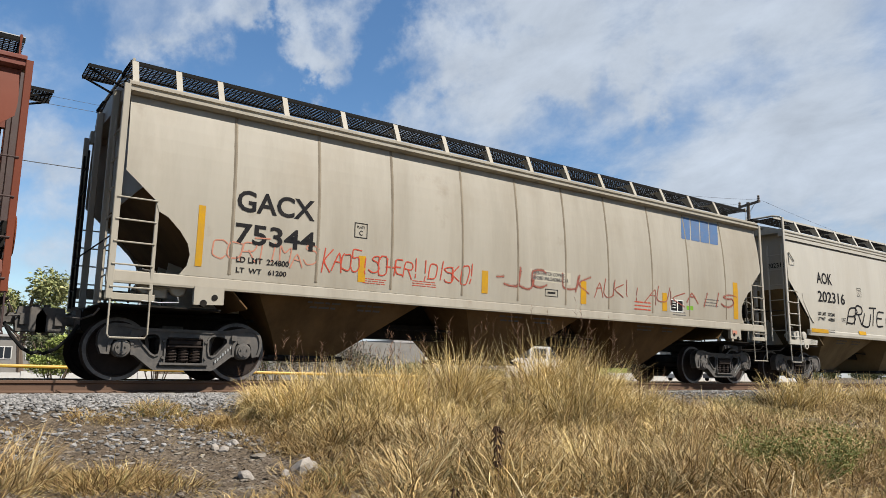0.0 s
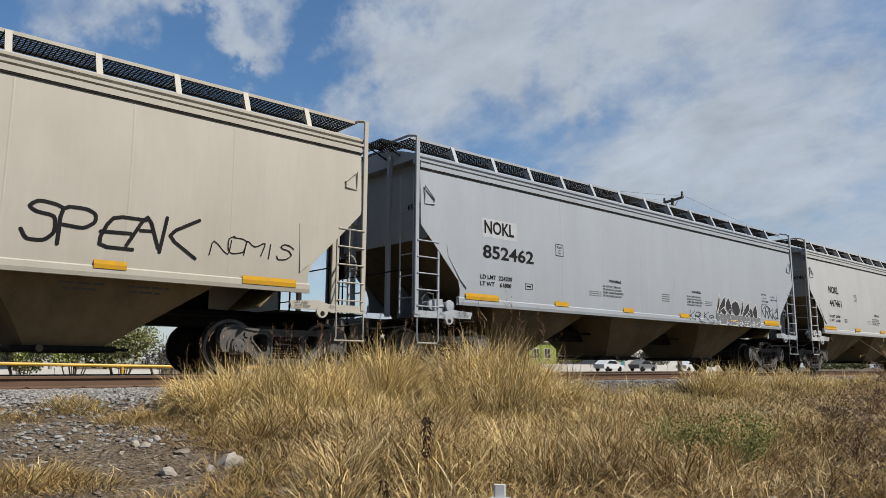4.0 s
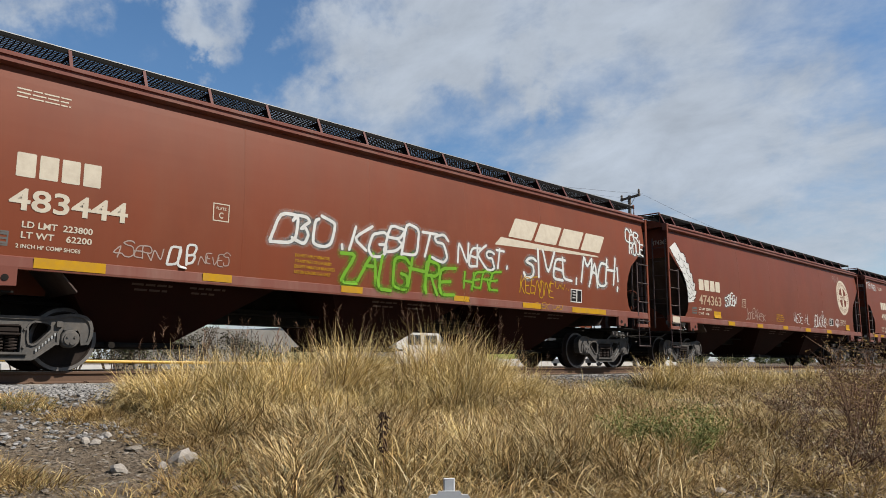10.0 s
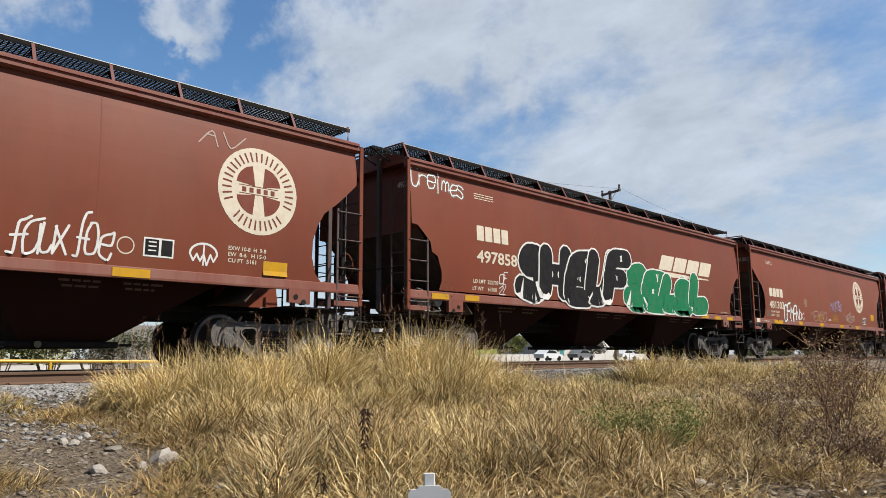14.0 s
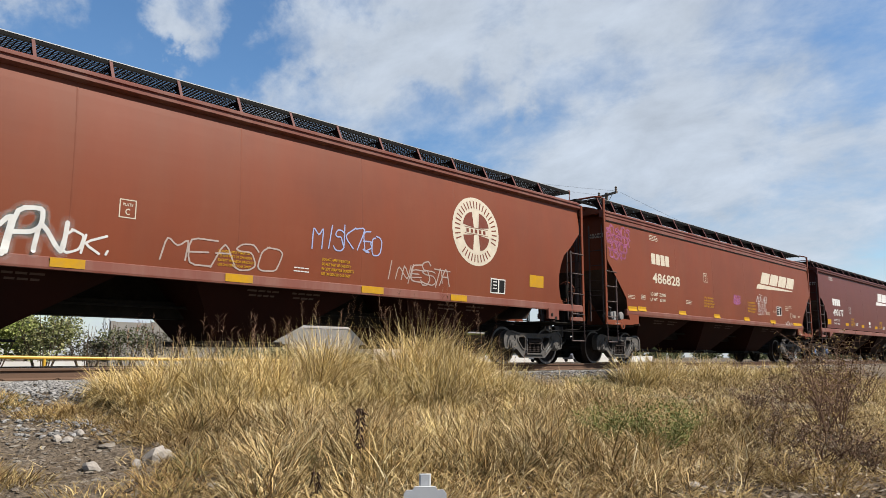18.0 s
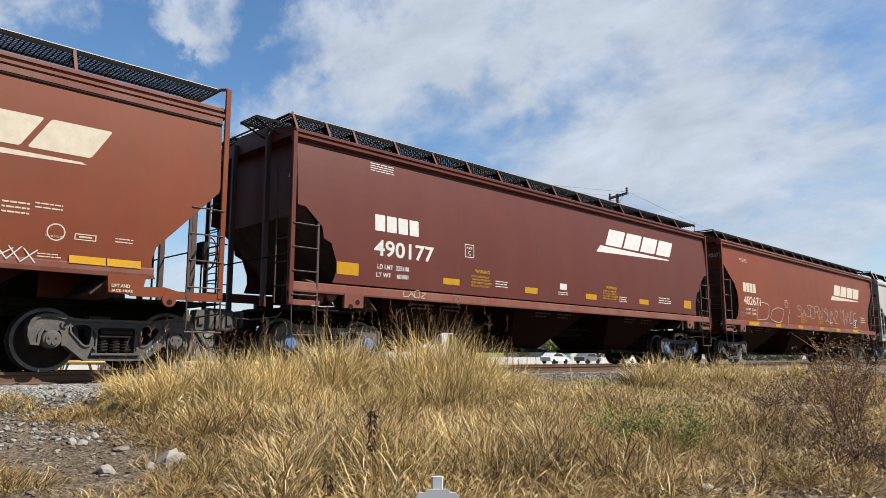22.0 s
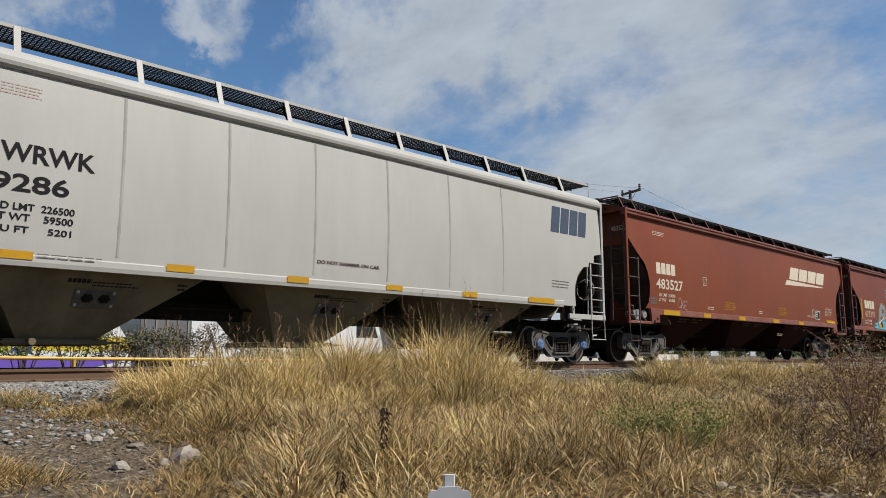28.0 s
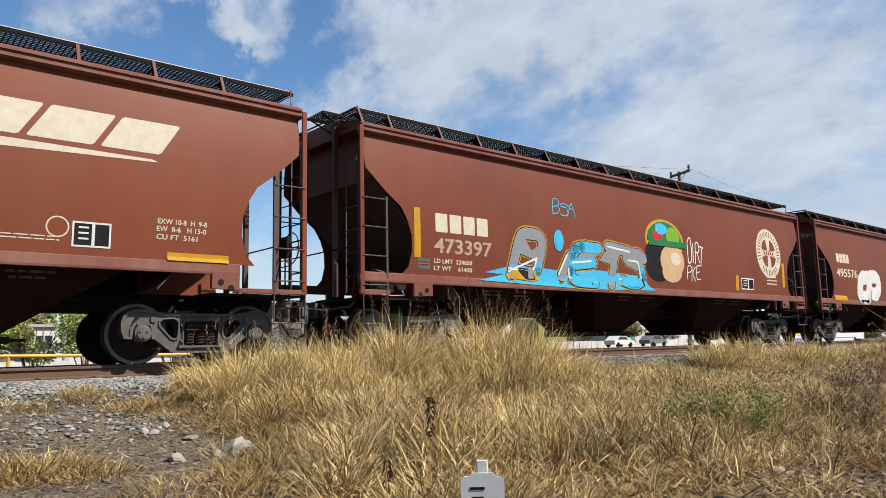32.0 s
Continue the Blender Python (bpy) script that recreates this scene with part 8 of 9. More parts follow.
def end_number(w, s, z=3.55, c="C", x=0.255):
    """The running number on the end sheet, beside the near corner."""
    v, f = TEXTS[s]
    x0, x1 = min(p[0] for p in v), max(p[0] for p in v)
    z0, z1 = min(p[1] for p in v), max(p[1] for p in v)
    b = Build().add([(x, -0.86 - 0.52 * (p[0] - x0) / (x1 - x0), z + 0.14 * (p[1] - z0) / (z1 - z0)) for p in v], f)
    part("end_lettering", b, ink(c), w)

for wagon, mat in ((w5, "oxide_bright"), (w6, "oxide"), (w8, "oxide_bright"), (w11, "oxide_bright"), (w13, "oxide_bright"), (w14, "oxide")):
    seams(wagon, 4.7, 2.62, 4, M[mat], 0.0022, -0.002)
for wagon, mat in ((w7, "oxide"), (w9, "oxide_bright"), (w10, "oxide_dark")):
    seams(wagon, 4.1, 2.7, 4, M[mat], 0.0022, -0.002)
letter_shapes([
    "202316", "447461", "473397", "474363", "481303", "482671", "483444", "483527", "486828", "490177", "495576", "497858", "75344", "852462",
    "9286", "2 INCH HF COMP SHOES", "VENT CAR WHEN UNLOADING", "LIFT AND", "JACK HERE", "PULL", "OPEN HATCH COVERS", "BEFORE UNLOADING CAR", "H 15-3", "EXW H 9-2", "CU FT 5200", "AOK", "C", "CU FT     5201", "CU FT  5161", "DO NOT APPLY VIBRATOR", "DO NOT HAMMER ON CAR", "EW  8-6   H 15-0", "EW 10-4",
    "EXCEPT VIBRATOR BRACKETS", "EXW 10-8  H  9-8", "GACX", "LD LMT  222700", "LD LMT  223600", "LD LMT  223800", "LD LMT  223900", "LD LMT  224000",
    "LD LMT  224200", "LD LMT  224600", "LD LMT  224700", "LD LMT  224800", "LD LMT  224900", "LD LMT  225100", "LD LMT  225200", "LD LMT  226500",
    "LT  WT   61200", "LT WT    59500", "LT WT    60800", "LT WT    60900", "LT WT    6100", "LT WT    61300", "LT WT    61400", "LT WT    61800",
    "LT WT    62000", "LT WT    62100", "LT WT    62200", "LT WT    62400", "LT WT    63300", "NOKL", "PLATE", "TO ANY PART OF CAR BODY",
    "USE ON LOADED CAR ONLY", "WARNING", "WRWK",
])
w = w1
txt(w, "GACX", 1.61, 2.74, 1.29, 0.34, "K")
txt(w, "75344", 1.61, 2.23, 1.32, 0.32, "K")
txt(w, "LD LMT  224800", 1.65, 1.83, 0.85, 0.09, "K")
txt(w, "LT  WT   61200", 1.66, 1.67, 0.81, 0.08, "K")
logo(w, "4", 12.58, 3.74, 1.64, 0.57, "B")
plate(w, "", 3.64, 2.53, 0.25, 0.26, "K")
bar(w, "", 1.04, 2.12, 0.10, 0.91, "Y")
bar(w, "", 3.74, 1.88, 0.14, 0.44, "Y")
bar(w, "", 6.39, 1.88, 0.15, 0.43, "Y")
bar(w, "", 9.04, 1.88, 0.17, 0.48, "Y")
bar(w, "", 11.72, 1.86, 0.17, 0.42, "Y")
bar(w, "", 14.54, 2.08, 0.20, 0.93, "Y")
tag(w, "CORTIMAS", 1.27, 1.98, 1.69, 0.30, "RF")
tag(w, "KAO5!SOHER!!DISKO!", 3.07, 1.98, 3.14, 0.33, "R")
tag(w, "-JUC", 6.60, 2.08, 1.40, 0.38, "RD", "R")
tag(w, "UK", 8.47, 2.07, 0.85, 0.34, "RD", "R")
tag(w, "AUK!!", 9.45, 2.02, 1.50, 0.36, "RD")
tag(w, "AUK", 11.05, 2.02, 1.40, 0.38, "RD")
tag(w, "AIIS", 12.62, 2.04, 1.80, 0.38, "RD", "R")
patch(w, "", 7.62, 2.13, 1.12, 0.24, "PT")
txt(w, "OPEN HATCH COVERS", 7.66, 2.18, 0.90, 0.075, "KS")
txt(w, "BEFORE UNLOADING CAR", 7.66, 2.08, 1.02, 0.075, "KS")
panel(w, "", 8.02, 1.80, 0.36, 0.15, "K")
patch(w, "", 12.62, 1.78, 0.26, 0.10, "G")
lines(w, "3", 10.75, 1.72, 0.55, 0.24, "R")
lines(w, "2", 12.1, 1.62, 0.5, 0.12, "K")
lines(w, "3", 3.84, 1.69, 0.46, 0.11, "R")
lines(w, "3", 4.83, 1.73, 0.51, 0.12, "R")
label(w, "", 12.01, 1.80, 0.48, 0.29, "K")
lines(w, "3", 13.33, 1.96, 0.59, 0.22, "K")
part("jacking_placard", Build().box(14.42, 14.62, -1.606, -1.6015, 1.23, 1.32), ink("RF"), w, "faded red placard")
w = w2
txt(w, "AOK", 1.52, 3.04, 0.88, 0.34, "K")
txt(w, "202316", 1.51, 2.50, 1.56, 0.33, "K")
txt(w, "LD LMT  225200", 1.47, 2.00, 0.94, 0.10, "K")
txt(w, "LT WT    60800", 1.45, 1.85, 0.95, 0.10, "K")
plate(w, "", 3.88, 2.78, 0.26, 0.27, "K")
bar(w, "", 1.04, 1.50, 0.94, 0.11, "Y")
bar(w, "", 3.84, 1.54, 0.45, 0.11, "Y")
bar(w, "", 6.41, 1.54, 0.45, 0.12, "Y")
bar(w, "", 8.95, 1.53, 0.45, 0.12, "Y")
bar(w, "", 11.55, 1.54, 0.44, 0.12, "Y")
bar(w, "", 13.74, 1.50, 0.95, 0.13, "Y")
tag(w, "BRUTE", 3.15, 2.02, 2.32, 0.50, "KT")
tag(w, "4SKIN", 6.48, 2.00, 1.85, 0.50, "KT")
tag(w, "SPEAK", 10.63, 2.01, 2.27, 0.48, "KT")
tag(w, "NOMIS", 13.17, 1.99, 1.40, 0.26, "K")
txt(w, "WARNING", 5.85, 2.18, 0.50, 0.09, "K")
txt(w, "DO NOT APPLY VIBRATOR", 5.63, 2.061, 0.65, 0.041, "K")
txt(w, "TO ANY PART OF CAR BODY", 5.63, 1.994, 0.69, 0.041, "K")
txt(w, "EXCEPT VIBRATOR BRACKETS", 5.63, 1.926, 0.75, 0.041, "K")
txt(w, "USE ON LOADED CAR ONLY", 5.63, 1.859, 0.68, 0.041, "K")
txt(w, "WARNING", 9.49, 2.18, 0.49, 0.09, "K")
txt(w, "DO NOT APPLY VIBRATOR", 9.30, 2.061, 0.61, 0.041, "K")
txt(w, "TO ANY PART OF CAR BODY", 9.30, 1.994, 0.65, 0.041, "K")
txt(w, "EXCEPT VIBRATOR BRACKETS", 9.30, 1.926, 0.71, 0.041, "K")
txt(w, "USE ON LOADED CAR ONLY", 9.30, 1.859, 0.64, 0.041, "K")
lines(w, "2", 1.99, 1.52, 0.38, 0.11, "K")
panel(w, "", 2.83, 1.88, 0.26, 0.12, "K")
w = w3
patch(w, "", 1.64, 3.01, 1.03, 0.40, "SV")
txt(w, "NOKL", 1.70, 3.03, 0.88, 0.28, "K")
txt(w, "852462", 1.65, 2.51, 1.54, 0.28, "K")
txt(w, "LD LMT  224200", 1.58, 1.98, 0.93, 0.09, "K")
txt(w, "LT WT    61800", 1.58, 1.84, 0.91, 0.09, "K")
plate(w, "", 3.94, 2.78, 0.27, 0.28, "K")
bar(w, "", 1.17, 1.55, 0.94, 0.13, "Y")
bar(w, "", 3.91, 1.56, 0.46, 0.11, "Y")
bar(w, "", 6.48, 1.55, 0.44, 0.11, "Y")
bar(w, "", 9.06, 1.54, 0.45, 0.11, "Y")
bar(w, "", 13.91, 1.54, 0.99, 0.15, "Y")
lines(w, "3", 5.13, 1.88, 0.46, 0.14, "K")
for x in (5.66, 9.42):
    txt(w, "WARNING", x + 0.25, 2.22, 0.48, 0.07, "K")
    txt(w, "DO NOT APPLY VIBRATOR", x, 2.083, 0.71, 0.045, "K")
    txt(w, "TO ANY PART OF CAR BODY", x, 2.007, 0.76, 0.045, "K")
    txt(w, "EXCEPT VIBRATOR BRACKETS", x, 1.932, 0.83, 0.045, "K")
    txt(w, "USE ON LOADED CAR ONLY", x, 1.857, 0.75, 0.045, "K")
lines(w, "3", 10.36, 1.94, 0.42, 0.15, "K")
panel(w, "", 2.92, 1.87, 0.24, 0.13, "K")
flame_piece(w)
tag(w, "KRLKS", 9.55, 1.55, 1.27, 0.24, "K")
txt(w, "EW 10-4", 13.80, 2.42, 0.30, 0.055, "K")
txt(w, "H 15-3", 14.40, 2.38, 0.26, 0.055, "K")
txt(w, "EXW H 9-2", 14.40, 2.28, 0.40, 0.055, "K")
txt(w, "CU FT 5200", 13.80, 2.21, 0.42, 0.055, "K")
lines(w, "1", 13.80, 2.31, 0.32, 0.055, "K")
lines(w, "1", 13.80, 2.11, 0.42, 0.055, "K")
tag(w, "KRKKS", 13.78, 1.86, 1.15, 0.35, "K")
lines(w, "4", 8.19, 1.97, 0.37, 0.23, "K")
bar(w, "", 13.97, 1.56, 0.94, 0.13, "Y")
bar(w, "", 11.69, 1.58, 0.51, 0.13, "Y")
w = w4
txt(w, "NOKL", 1.59, 2.96, 0.87, 0.26, "K")
txt(w, "447461", 1.58, 2.48, 1.07, 0.26, "K")
txt(w, "LD LMT  224700", 1.52, 2.00, 0.95, 0.09, "K")
txt(w, "LT WT    61300", 1.51, 1.85, 0.95, 0.09, "K")
plate(w, "", 3.91, 2.78, 0.25, 0.27, "K")
bar(w, "", 1.08, 1.57, 0.98, 0.12, "Y")
bar(w, "", 3.87, 1.58, 0.48, 0.11, "Y")
bar(w, "", 6.42, 1.58, 0.49, 0.11, "Y")
bar(w, "", 9.01, 1.55, 0.45, 0.11, "Y")
bar(w, "", 11.65, 1.56, 0.44, 0.11, "Y")
bar(w, "", 13.75, 1.55, 1.11, 0.15, "Y")
txt(w, "WARNING", 5.86, 2.20, 0.48, 0.09, "K")
txt(w, "DO NOT APPLY VIBRATOR", 5.61, 2.047, 0.71, 0.039, "K")
txt(w, "TO ANY PART OF CAR BODY", 5.61, 1.982, 0.75, 0.039, "K")
txt(w, "EXCEPT VIBRATOR BRACKETS", 5.61, 1.917, 0.82, 0.039, "K")
txt(w, "USE ON LOADED CAR ONLY", 5.61, 1.853, 0.74, 0.039, "K")
lines(w, "3", 5.13, 1.90, 0.38, 0.14, "K")
lines(w, "3", 8.10, 2.03, 0.74, 0.24, "K")
txt(w, "WARNING", 9.56, 2.18, 0.48, 0.08, "K")
txt(w, "DO NOT APPLY VIBRATOR", 9.33, 2.042, 0.73, 0.033, "K")
txt(w, "TO ANY PART OF CAR BODY", 9.33, 1.988, 0.78, 0.033, "K")
txt(w, "EXCEPT VIBRATOR BRACKETS", 9.33, 1.932, 0.85, 0.033, "K")
txt(w, "USE ON LOADED CAR ONLY", 9.33, 1.877, 0.77, 0.033, "K")
txt(w, "EW 10-4", 13.81, 2.30, 0.25, 0.05, "K")
lines(w, "4", 13.79, 2.17, 0.33, 0.16, "K")
lines(w, "2", 14.24, 2.30, 0.30, 0.12, "K")
lines(w, "2", 14.24, 1.90, 0.30, 0.13, "K")
panel(w, "", 2.87, 1.87, 0.23, 0.13, "K")
txt(w, "VENT CAR WHEN UNLOADING", 7.52, 1.475, 1.0, 0.055, "KS")
w = w5
mark(w, "4", 1.37, 2.74, 1.12, 0.33, "C")
txt(w, "483444", 1.32, 2.27, 1.53, 0.30, "C")
txt(w, "LD LMT  223800", 1.50, 1.94, 0.89, 0.09, "C")
txt(w, "LT WT    62200", 1.50, 1.80, 0.89, 0.09, "C")
plate(w, "", 4.16, 2.50, 0.28, 0.29, "C")
logo(w, "4", 11.09, 3.10, 4.24, 0.65, "CR")
lines(w, "3", 1.31, 3.74, 0.68, 0.17, "C")
bar(w, "", 1.68, 1.44, 0.92, 0.14, "Y")
bar(w, "", 4.05, 1.45, 0.49, 0.12, "Y")
bar(w, "", 6.69, 1.45, 0.48, 0.12, "Y")
bar(w, "", 9.56, 1.46, 0.47, 0.11, "Y")
bar(w, "", 11.79, 1.44, 0.65, 0.12, "Y")
bar(w, "", 13.69, 1.43, 1.47, 0.13, "Y")
txt(w, "DO NOT APPLY VIBRATOR", 5.70, 1.963, 0.72, 0.057, "Y")
txt(w, "TO ANY PART OF CAR BODY", 5.70, 1.868, 0.77, 0.057, "Y")
txt(w, "EXCEPT VIBRATOR BRACKETS", 5.70, 1.772, 0.84, 0.057, "Y")
txt(w, "USE ON LOADED CAR ONLY", 5.70, 1.677, 0.76, 0.057, "Y")
tag(w, "D30.KGBDTS", 5.18, 2.46, 4.18, 0.55, "WT", "W")
tag(w, "NEKST.", 9.68, 2.42, 1.69, 0.49, "WT", "W")
tag(w, "SIVEL.MACH!", 11.81, 2.44, 4.12, 0.61, "WT", "W")
tag(w, "ZALGHRE", 6.66, 1.90, 2.90, 0.62, "GT", "G")
tag(w, "HERE", 9.86, 1.90, 1.05, 0.40, "GT", "G")
tag(w, "KEENONE", 11.70, 1.88, 1.25, 0.36, "Y")
tag(w, "LAW..", 13.02, 1.98, 0.60, 0.16, "Y")
tag(w, "DUEK LAW", 12.20, 1.46, 1.10, 0.13, "Y")
tag(w, "4SERN", 2.66, 1.74, 0.74, 0.22, "S")
tag(w, "DLB", 3.48, 1.76, 0.44, 0.33, "WT")
tag(w, "NEVES", 3.98, 1.74, 0.50, 0.18, "S")
txt(w, "2 INCH HF COMP SHOES", 1.45, 1.65, 0.80, 0.055, "C")
tag(w, "CAR", 16.28, 3.66, 0.66, 0.36, "WT", "W")
tag(w, "ROUE", 16.42, 3.30, 0.72, 0.36, "WT", "W")
label(w, "", 13.65, 1.78, 0.47, 0.33, "K")
w = w6
mark(w, "4", 1.72, 2.56, 1.50, 0.34, "C")
txt(w, "474363", 1.69, 2.09, 1.53, 0.31, "C2")
txt(w, "LD LMT  224900", 1.68, 1.80, 0.83, 0.08, "C")
txt(w, "LT WT    6100", 1.66, 1.66, 0.70, 0.08, "C")
plate(w, "", 4.81, 2.15, 0.27, 0.28, "C")
scales(w, "", 0.13, 2.75, 1.50, 0.10, "W")
tag(w, "SSTEEN,", 3.49, 2.17, 0.97, 0.34, "WT", "W")
tag(w, "JonEX", 5.05, 1.80, 0.91, 0.32, "S")
tag(w, "PESK", 5.99, 1.74, 0.70, 0.25, "S")
tag(w, "WESE-HL", 9.33, 1.83, 1.62, 0.32, "W")
tag(w, "fauxfoe", 11.42, 1.88, 1.40, 0.58, "W")
seal(w, "", 14.33, 2.97, 1.66, 1.51, "C")
tag(w, "AV", 14.08, 3.76, 0.73, 0.31, "S")
bar(w, "", 2.70, 1.66, 0.48, 0.21, "Y")
bar(w, "", 3.67, 1.42, 0.49, 0.13, "Y")
bar(w, "", 5.95, 1.42, 0.47, 0.12, "Y")
bar(w, "", 8.24, 1.43, 0.46, 0.12, "Y")
bar(w, "", 10.46, 1.42, 0.55, 0.13, "Y")
bar(w, "", 12.82, 1.42, 0.55, 0.13, "Y")
bar(w, "", 15.29, 1.67, 0.47, 0.24, "Y")
txt(w, "DO NOT APPLY VIBRATOR", 7.68, 1.883, 0.64, 0.045, "Y")
txt(w, "TO ANY PART OF CAR BODY", 7.68, 1.808, 0.68, 0.045, "Y")
txt(w, "EXCEPT VIBRATOR BRACKETS", 7.68, 1.732, 0.74, 0.045, "Y")
txt(w, "USE ON LOADED CAR ONLY", 7.68, 1.657, 0.67, 0.045, "Y")
label(w, "", 13.25, 1.83, 0.47, 0.29, "K")
patch(w, "", 0.01, 1.40, 0.42, 0.18, "C")
ring(w, "", 12.86, 1.82, 0.26, 0.26, "C")
fan(w, "", 13.98, 1.80, 0.46, 0.34, "W")
txt(w, "EXW 10-8  H  9-8", 14.63, 1.95, 0.70, 0.07, "C")
txt(w, "EW  8-6   H 15-0", 14.63, 1.85, 0.70, 0.07, "C")
txt(w, "CU FT  5161", 14.63, 1.75, 0.52, 0.07, "C")
w = w7
mark(w, "4", 1.98, 2.91, 1.14, 0.34, "C")
txt(w, "497858", 1.96, 2.38, 1.42, 0.28, "C")
txt(w, "LD LMT  222700", 1.85, 1.82, 0.84, 0.09, "C")
txt(w, "LT WT    63300", 1.83, 1.66, 0.82, 0.09, "C")
lines(w, "3", 1.96, 3.76, 0.66, 0.16, "C")
tag(w, "Creimes", 0.04, 3.88, 1.56, 0.42, "W", "W")
logo(w, "4", 10.01, 2.88, 4.03, 0.65, "CR")
bubble(w, "SHEUF", 3.49, 2.18, 4.61, 1.31, "INK")
bubble(w, "SEUSL", 8.39, 2.07, 4.80, 1.14, "GREEN")
bar(w, "", 0.56, 1.42, 0.51, 0.12, "Y")
bar(w, "", 1.57, 1.43, 0.46, 0.12, "Y")
bar(w, "", 12.93, 1.43, 0.53, 0.14, "Y")
bar(w, "", 13.96, 1.40, 0.47, 0.11, "Y")
bar(w, "", 14.90, 1.40, 0.47, 0.11, "Y")
txt(w, "2 INCH HF COMP SHOES", 14.45, 1.60, 0.55, 0.045, "C")
tag(w, "OF", 2.71, 1.96, 0.32, 0.29, "W")
tag(w, "22", 2.72, 1.69, 0.26, 0.22, "W")
w = w8
mark(w, "4", 1.49, 2.57, 1.45, 0.33, "C")
txt(w, "481303", 1.43, 2.09, 1.52, 0.29, "C")
txt(w, "LD LMT  223600", 1.59, 1.82, 0.87, 0.08, "C")
txt(w, "LT WT    62400", 1.59, 1.68, 0.85, 0.08, "C")
lines(w, "3", 1.46, 3.74, 0.67, 0.14, "C")
plate(w, "", 5.36, 2.32, 0.25, 0.28, "C")
tag(w, "DFMPN", 2.94, 1.83, 1.65, 0.60, "WT", "W")
tag(w, "OK.", 4.62, 1.78, 0.75, 0.30, "WT")
tag(w, "MEASO", 6.03, 1.80, 2.05, 0.42, "S")
tag(w, "MISK760", 8.79, 2.33, 1.60, 0.38, "L")
tag(w, "INFST", 10.41, 1.83, 1.86, 0.34, "S")
seal(w, "", 12.45, 2.96, 1.54, 1.56, "C")
bar(w, "", 1.81, 1.42, 0.90, 0.13, "Y")
txt(w, "2 INCH HF COMP SHOES", 0.62, 1.42, 0.69, 0.05, "C")
bar(w, "", 4.49, 1.44, 0.46, 0.13, "Y")
bar(w, "", 7.11, 1.44, 0.50, 0.13, "Y")
bar(w, "", 9.94, 1.44, 0.55, 0.13, "Y")
bar(w, "", 12.39, 1.43, 0.51, 0.13, "Y")
bar(w, "", 15.15, 2.00, 0.56, 0.29, "Y")
txt(w, "DO NOT APPLY VIBRATOR", 9.01, 1.921, 0.64, 0.052, "Y")
txt(w, "TO ANY PART OF CAR BODY", 9.01, 1.834, 0.68, 0.052, "Y")
txt(w, "EXCEPT VIBRATOR BRACKETS", 9.01, 1.746, 0.74, 0.052, "Y")
txt(w, "USE ON LOADED CAR ONLY", 9.01, 1.659, 0.67, 0.052, "Y")
txt(w, "DO NOT APPLY VIBRATOR", 6.97, 1.859, 0.58, 0.043, "Y")
txt(w, "TO ANY PART OF CAR BODY", 6.97, 1.786, 0.62, 0.043, "Y")
txt(w, "EXCEPT VIBRATOR BRACKETS", 6.97, 1.714, 0.67, 0.043, "Y")
txt(w, "USE ON LOADED CAR ONLY", 6.97, 1.641, 0.60, 0.043, "Y")
lines(w, "2", 8.42, 1.69, 0.32, 0.12, "W")
label(w, "", 13.71, 1.78, 0.52, 0.34, "K")
patch(w, "", 0.09, 1.43, 0.32, 0.15, "C")
tag(w, "NESTA", 10.94, 1.86, 1.42, 0.42, "S")
w = w9
mark(w, "4", 2.51, 3.14, 1.18, 0.33, "C")
txt(w, "486828", 2.52, 2.56, 1.77, 0.31, "C")
txt(w, "LD LMT  223900", 2.38, 2.06, 0.93, 0.10, "C")
txt(w, "LT WT    62100", 2.37, 1.90, 0.93, 0.09, "C")
lines(w, "4", 2.47, 3.79, 0.54, 0.19, "C")
plate(w, "", 6.05, 2.84, 0.28, 0.30, "C")
logo(w, "4", 10.85, 3.14, 4.14, 0.63, "CR")
tag(w, "SOSXOS", 0.02, 3.72, 1.25, 0.26, "PF", "P")
tag(w, "OXOSOX", 0.05, 3.50, 1.15, 0.26, "PF", "P")
tag(w, "SOXOS", 0.10, 3.28, 1.0, 0.26, "PF", "P")
tag(w, "OSXO", 0.16, 3.06, 0.8, 0.24, "PF", "P")
drape(w, "spray_mist", quad(quad(Build(), 8.40, 9.05, 2.10, 2.38), 8.46, 8.98, 2.06, 2.42, 0.001), MIST["P"], "faded lilac patch of spray paint")
bar(w, "", 1.08, 1.56, 0.49, 0.13, "Y")
bar(w, "", 1.62, 1.58, 0.49, 0.13, "Y")
bar(w, "", 4.19, 1.58, 0.49, 0.12, "Y")
bar(w, "", 6.77, 1.58, 0.49, 0.13, "Y")
bar(w, "", 9.35, 1.58, 0.48, 0.13, "Y")
bar(w, "", 11.91, 1.57, 0.54, 0.13, "Y")
txt(w, "DO NOT APPLY VIBRATOR", 6.02, 2.163, 0.71, 0.057, "Y")
txt(w, "TO ANY PART OF CAR BODY", 6.02, 2.067, 0.75, 0.057, "Y")
txt(w, "EXCEPT VIBRATOR BRACKETS", 6.02, 1.972, 0.82, 0.057, "Y")
txt(w, "USE ON LOADED CAR ONLY", 6.02, 1.877, 0.74, 0.057, "Y")
txt(w, "DO NOT APPLY VIBRATOR", 9.69, 2.201, 0.69, 0.065, "Y")
txt(w, "TO ANY PART OF CAR BODY", 9.69, 2.094, 0.74, 0.065, "Y")
txt(w, "EXCEPT VIBRATOR BRACKETS", 9.69, 1.986, 0.80, 0.065, "Y")
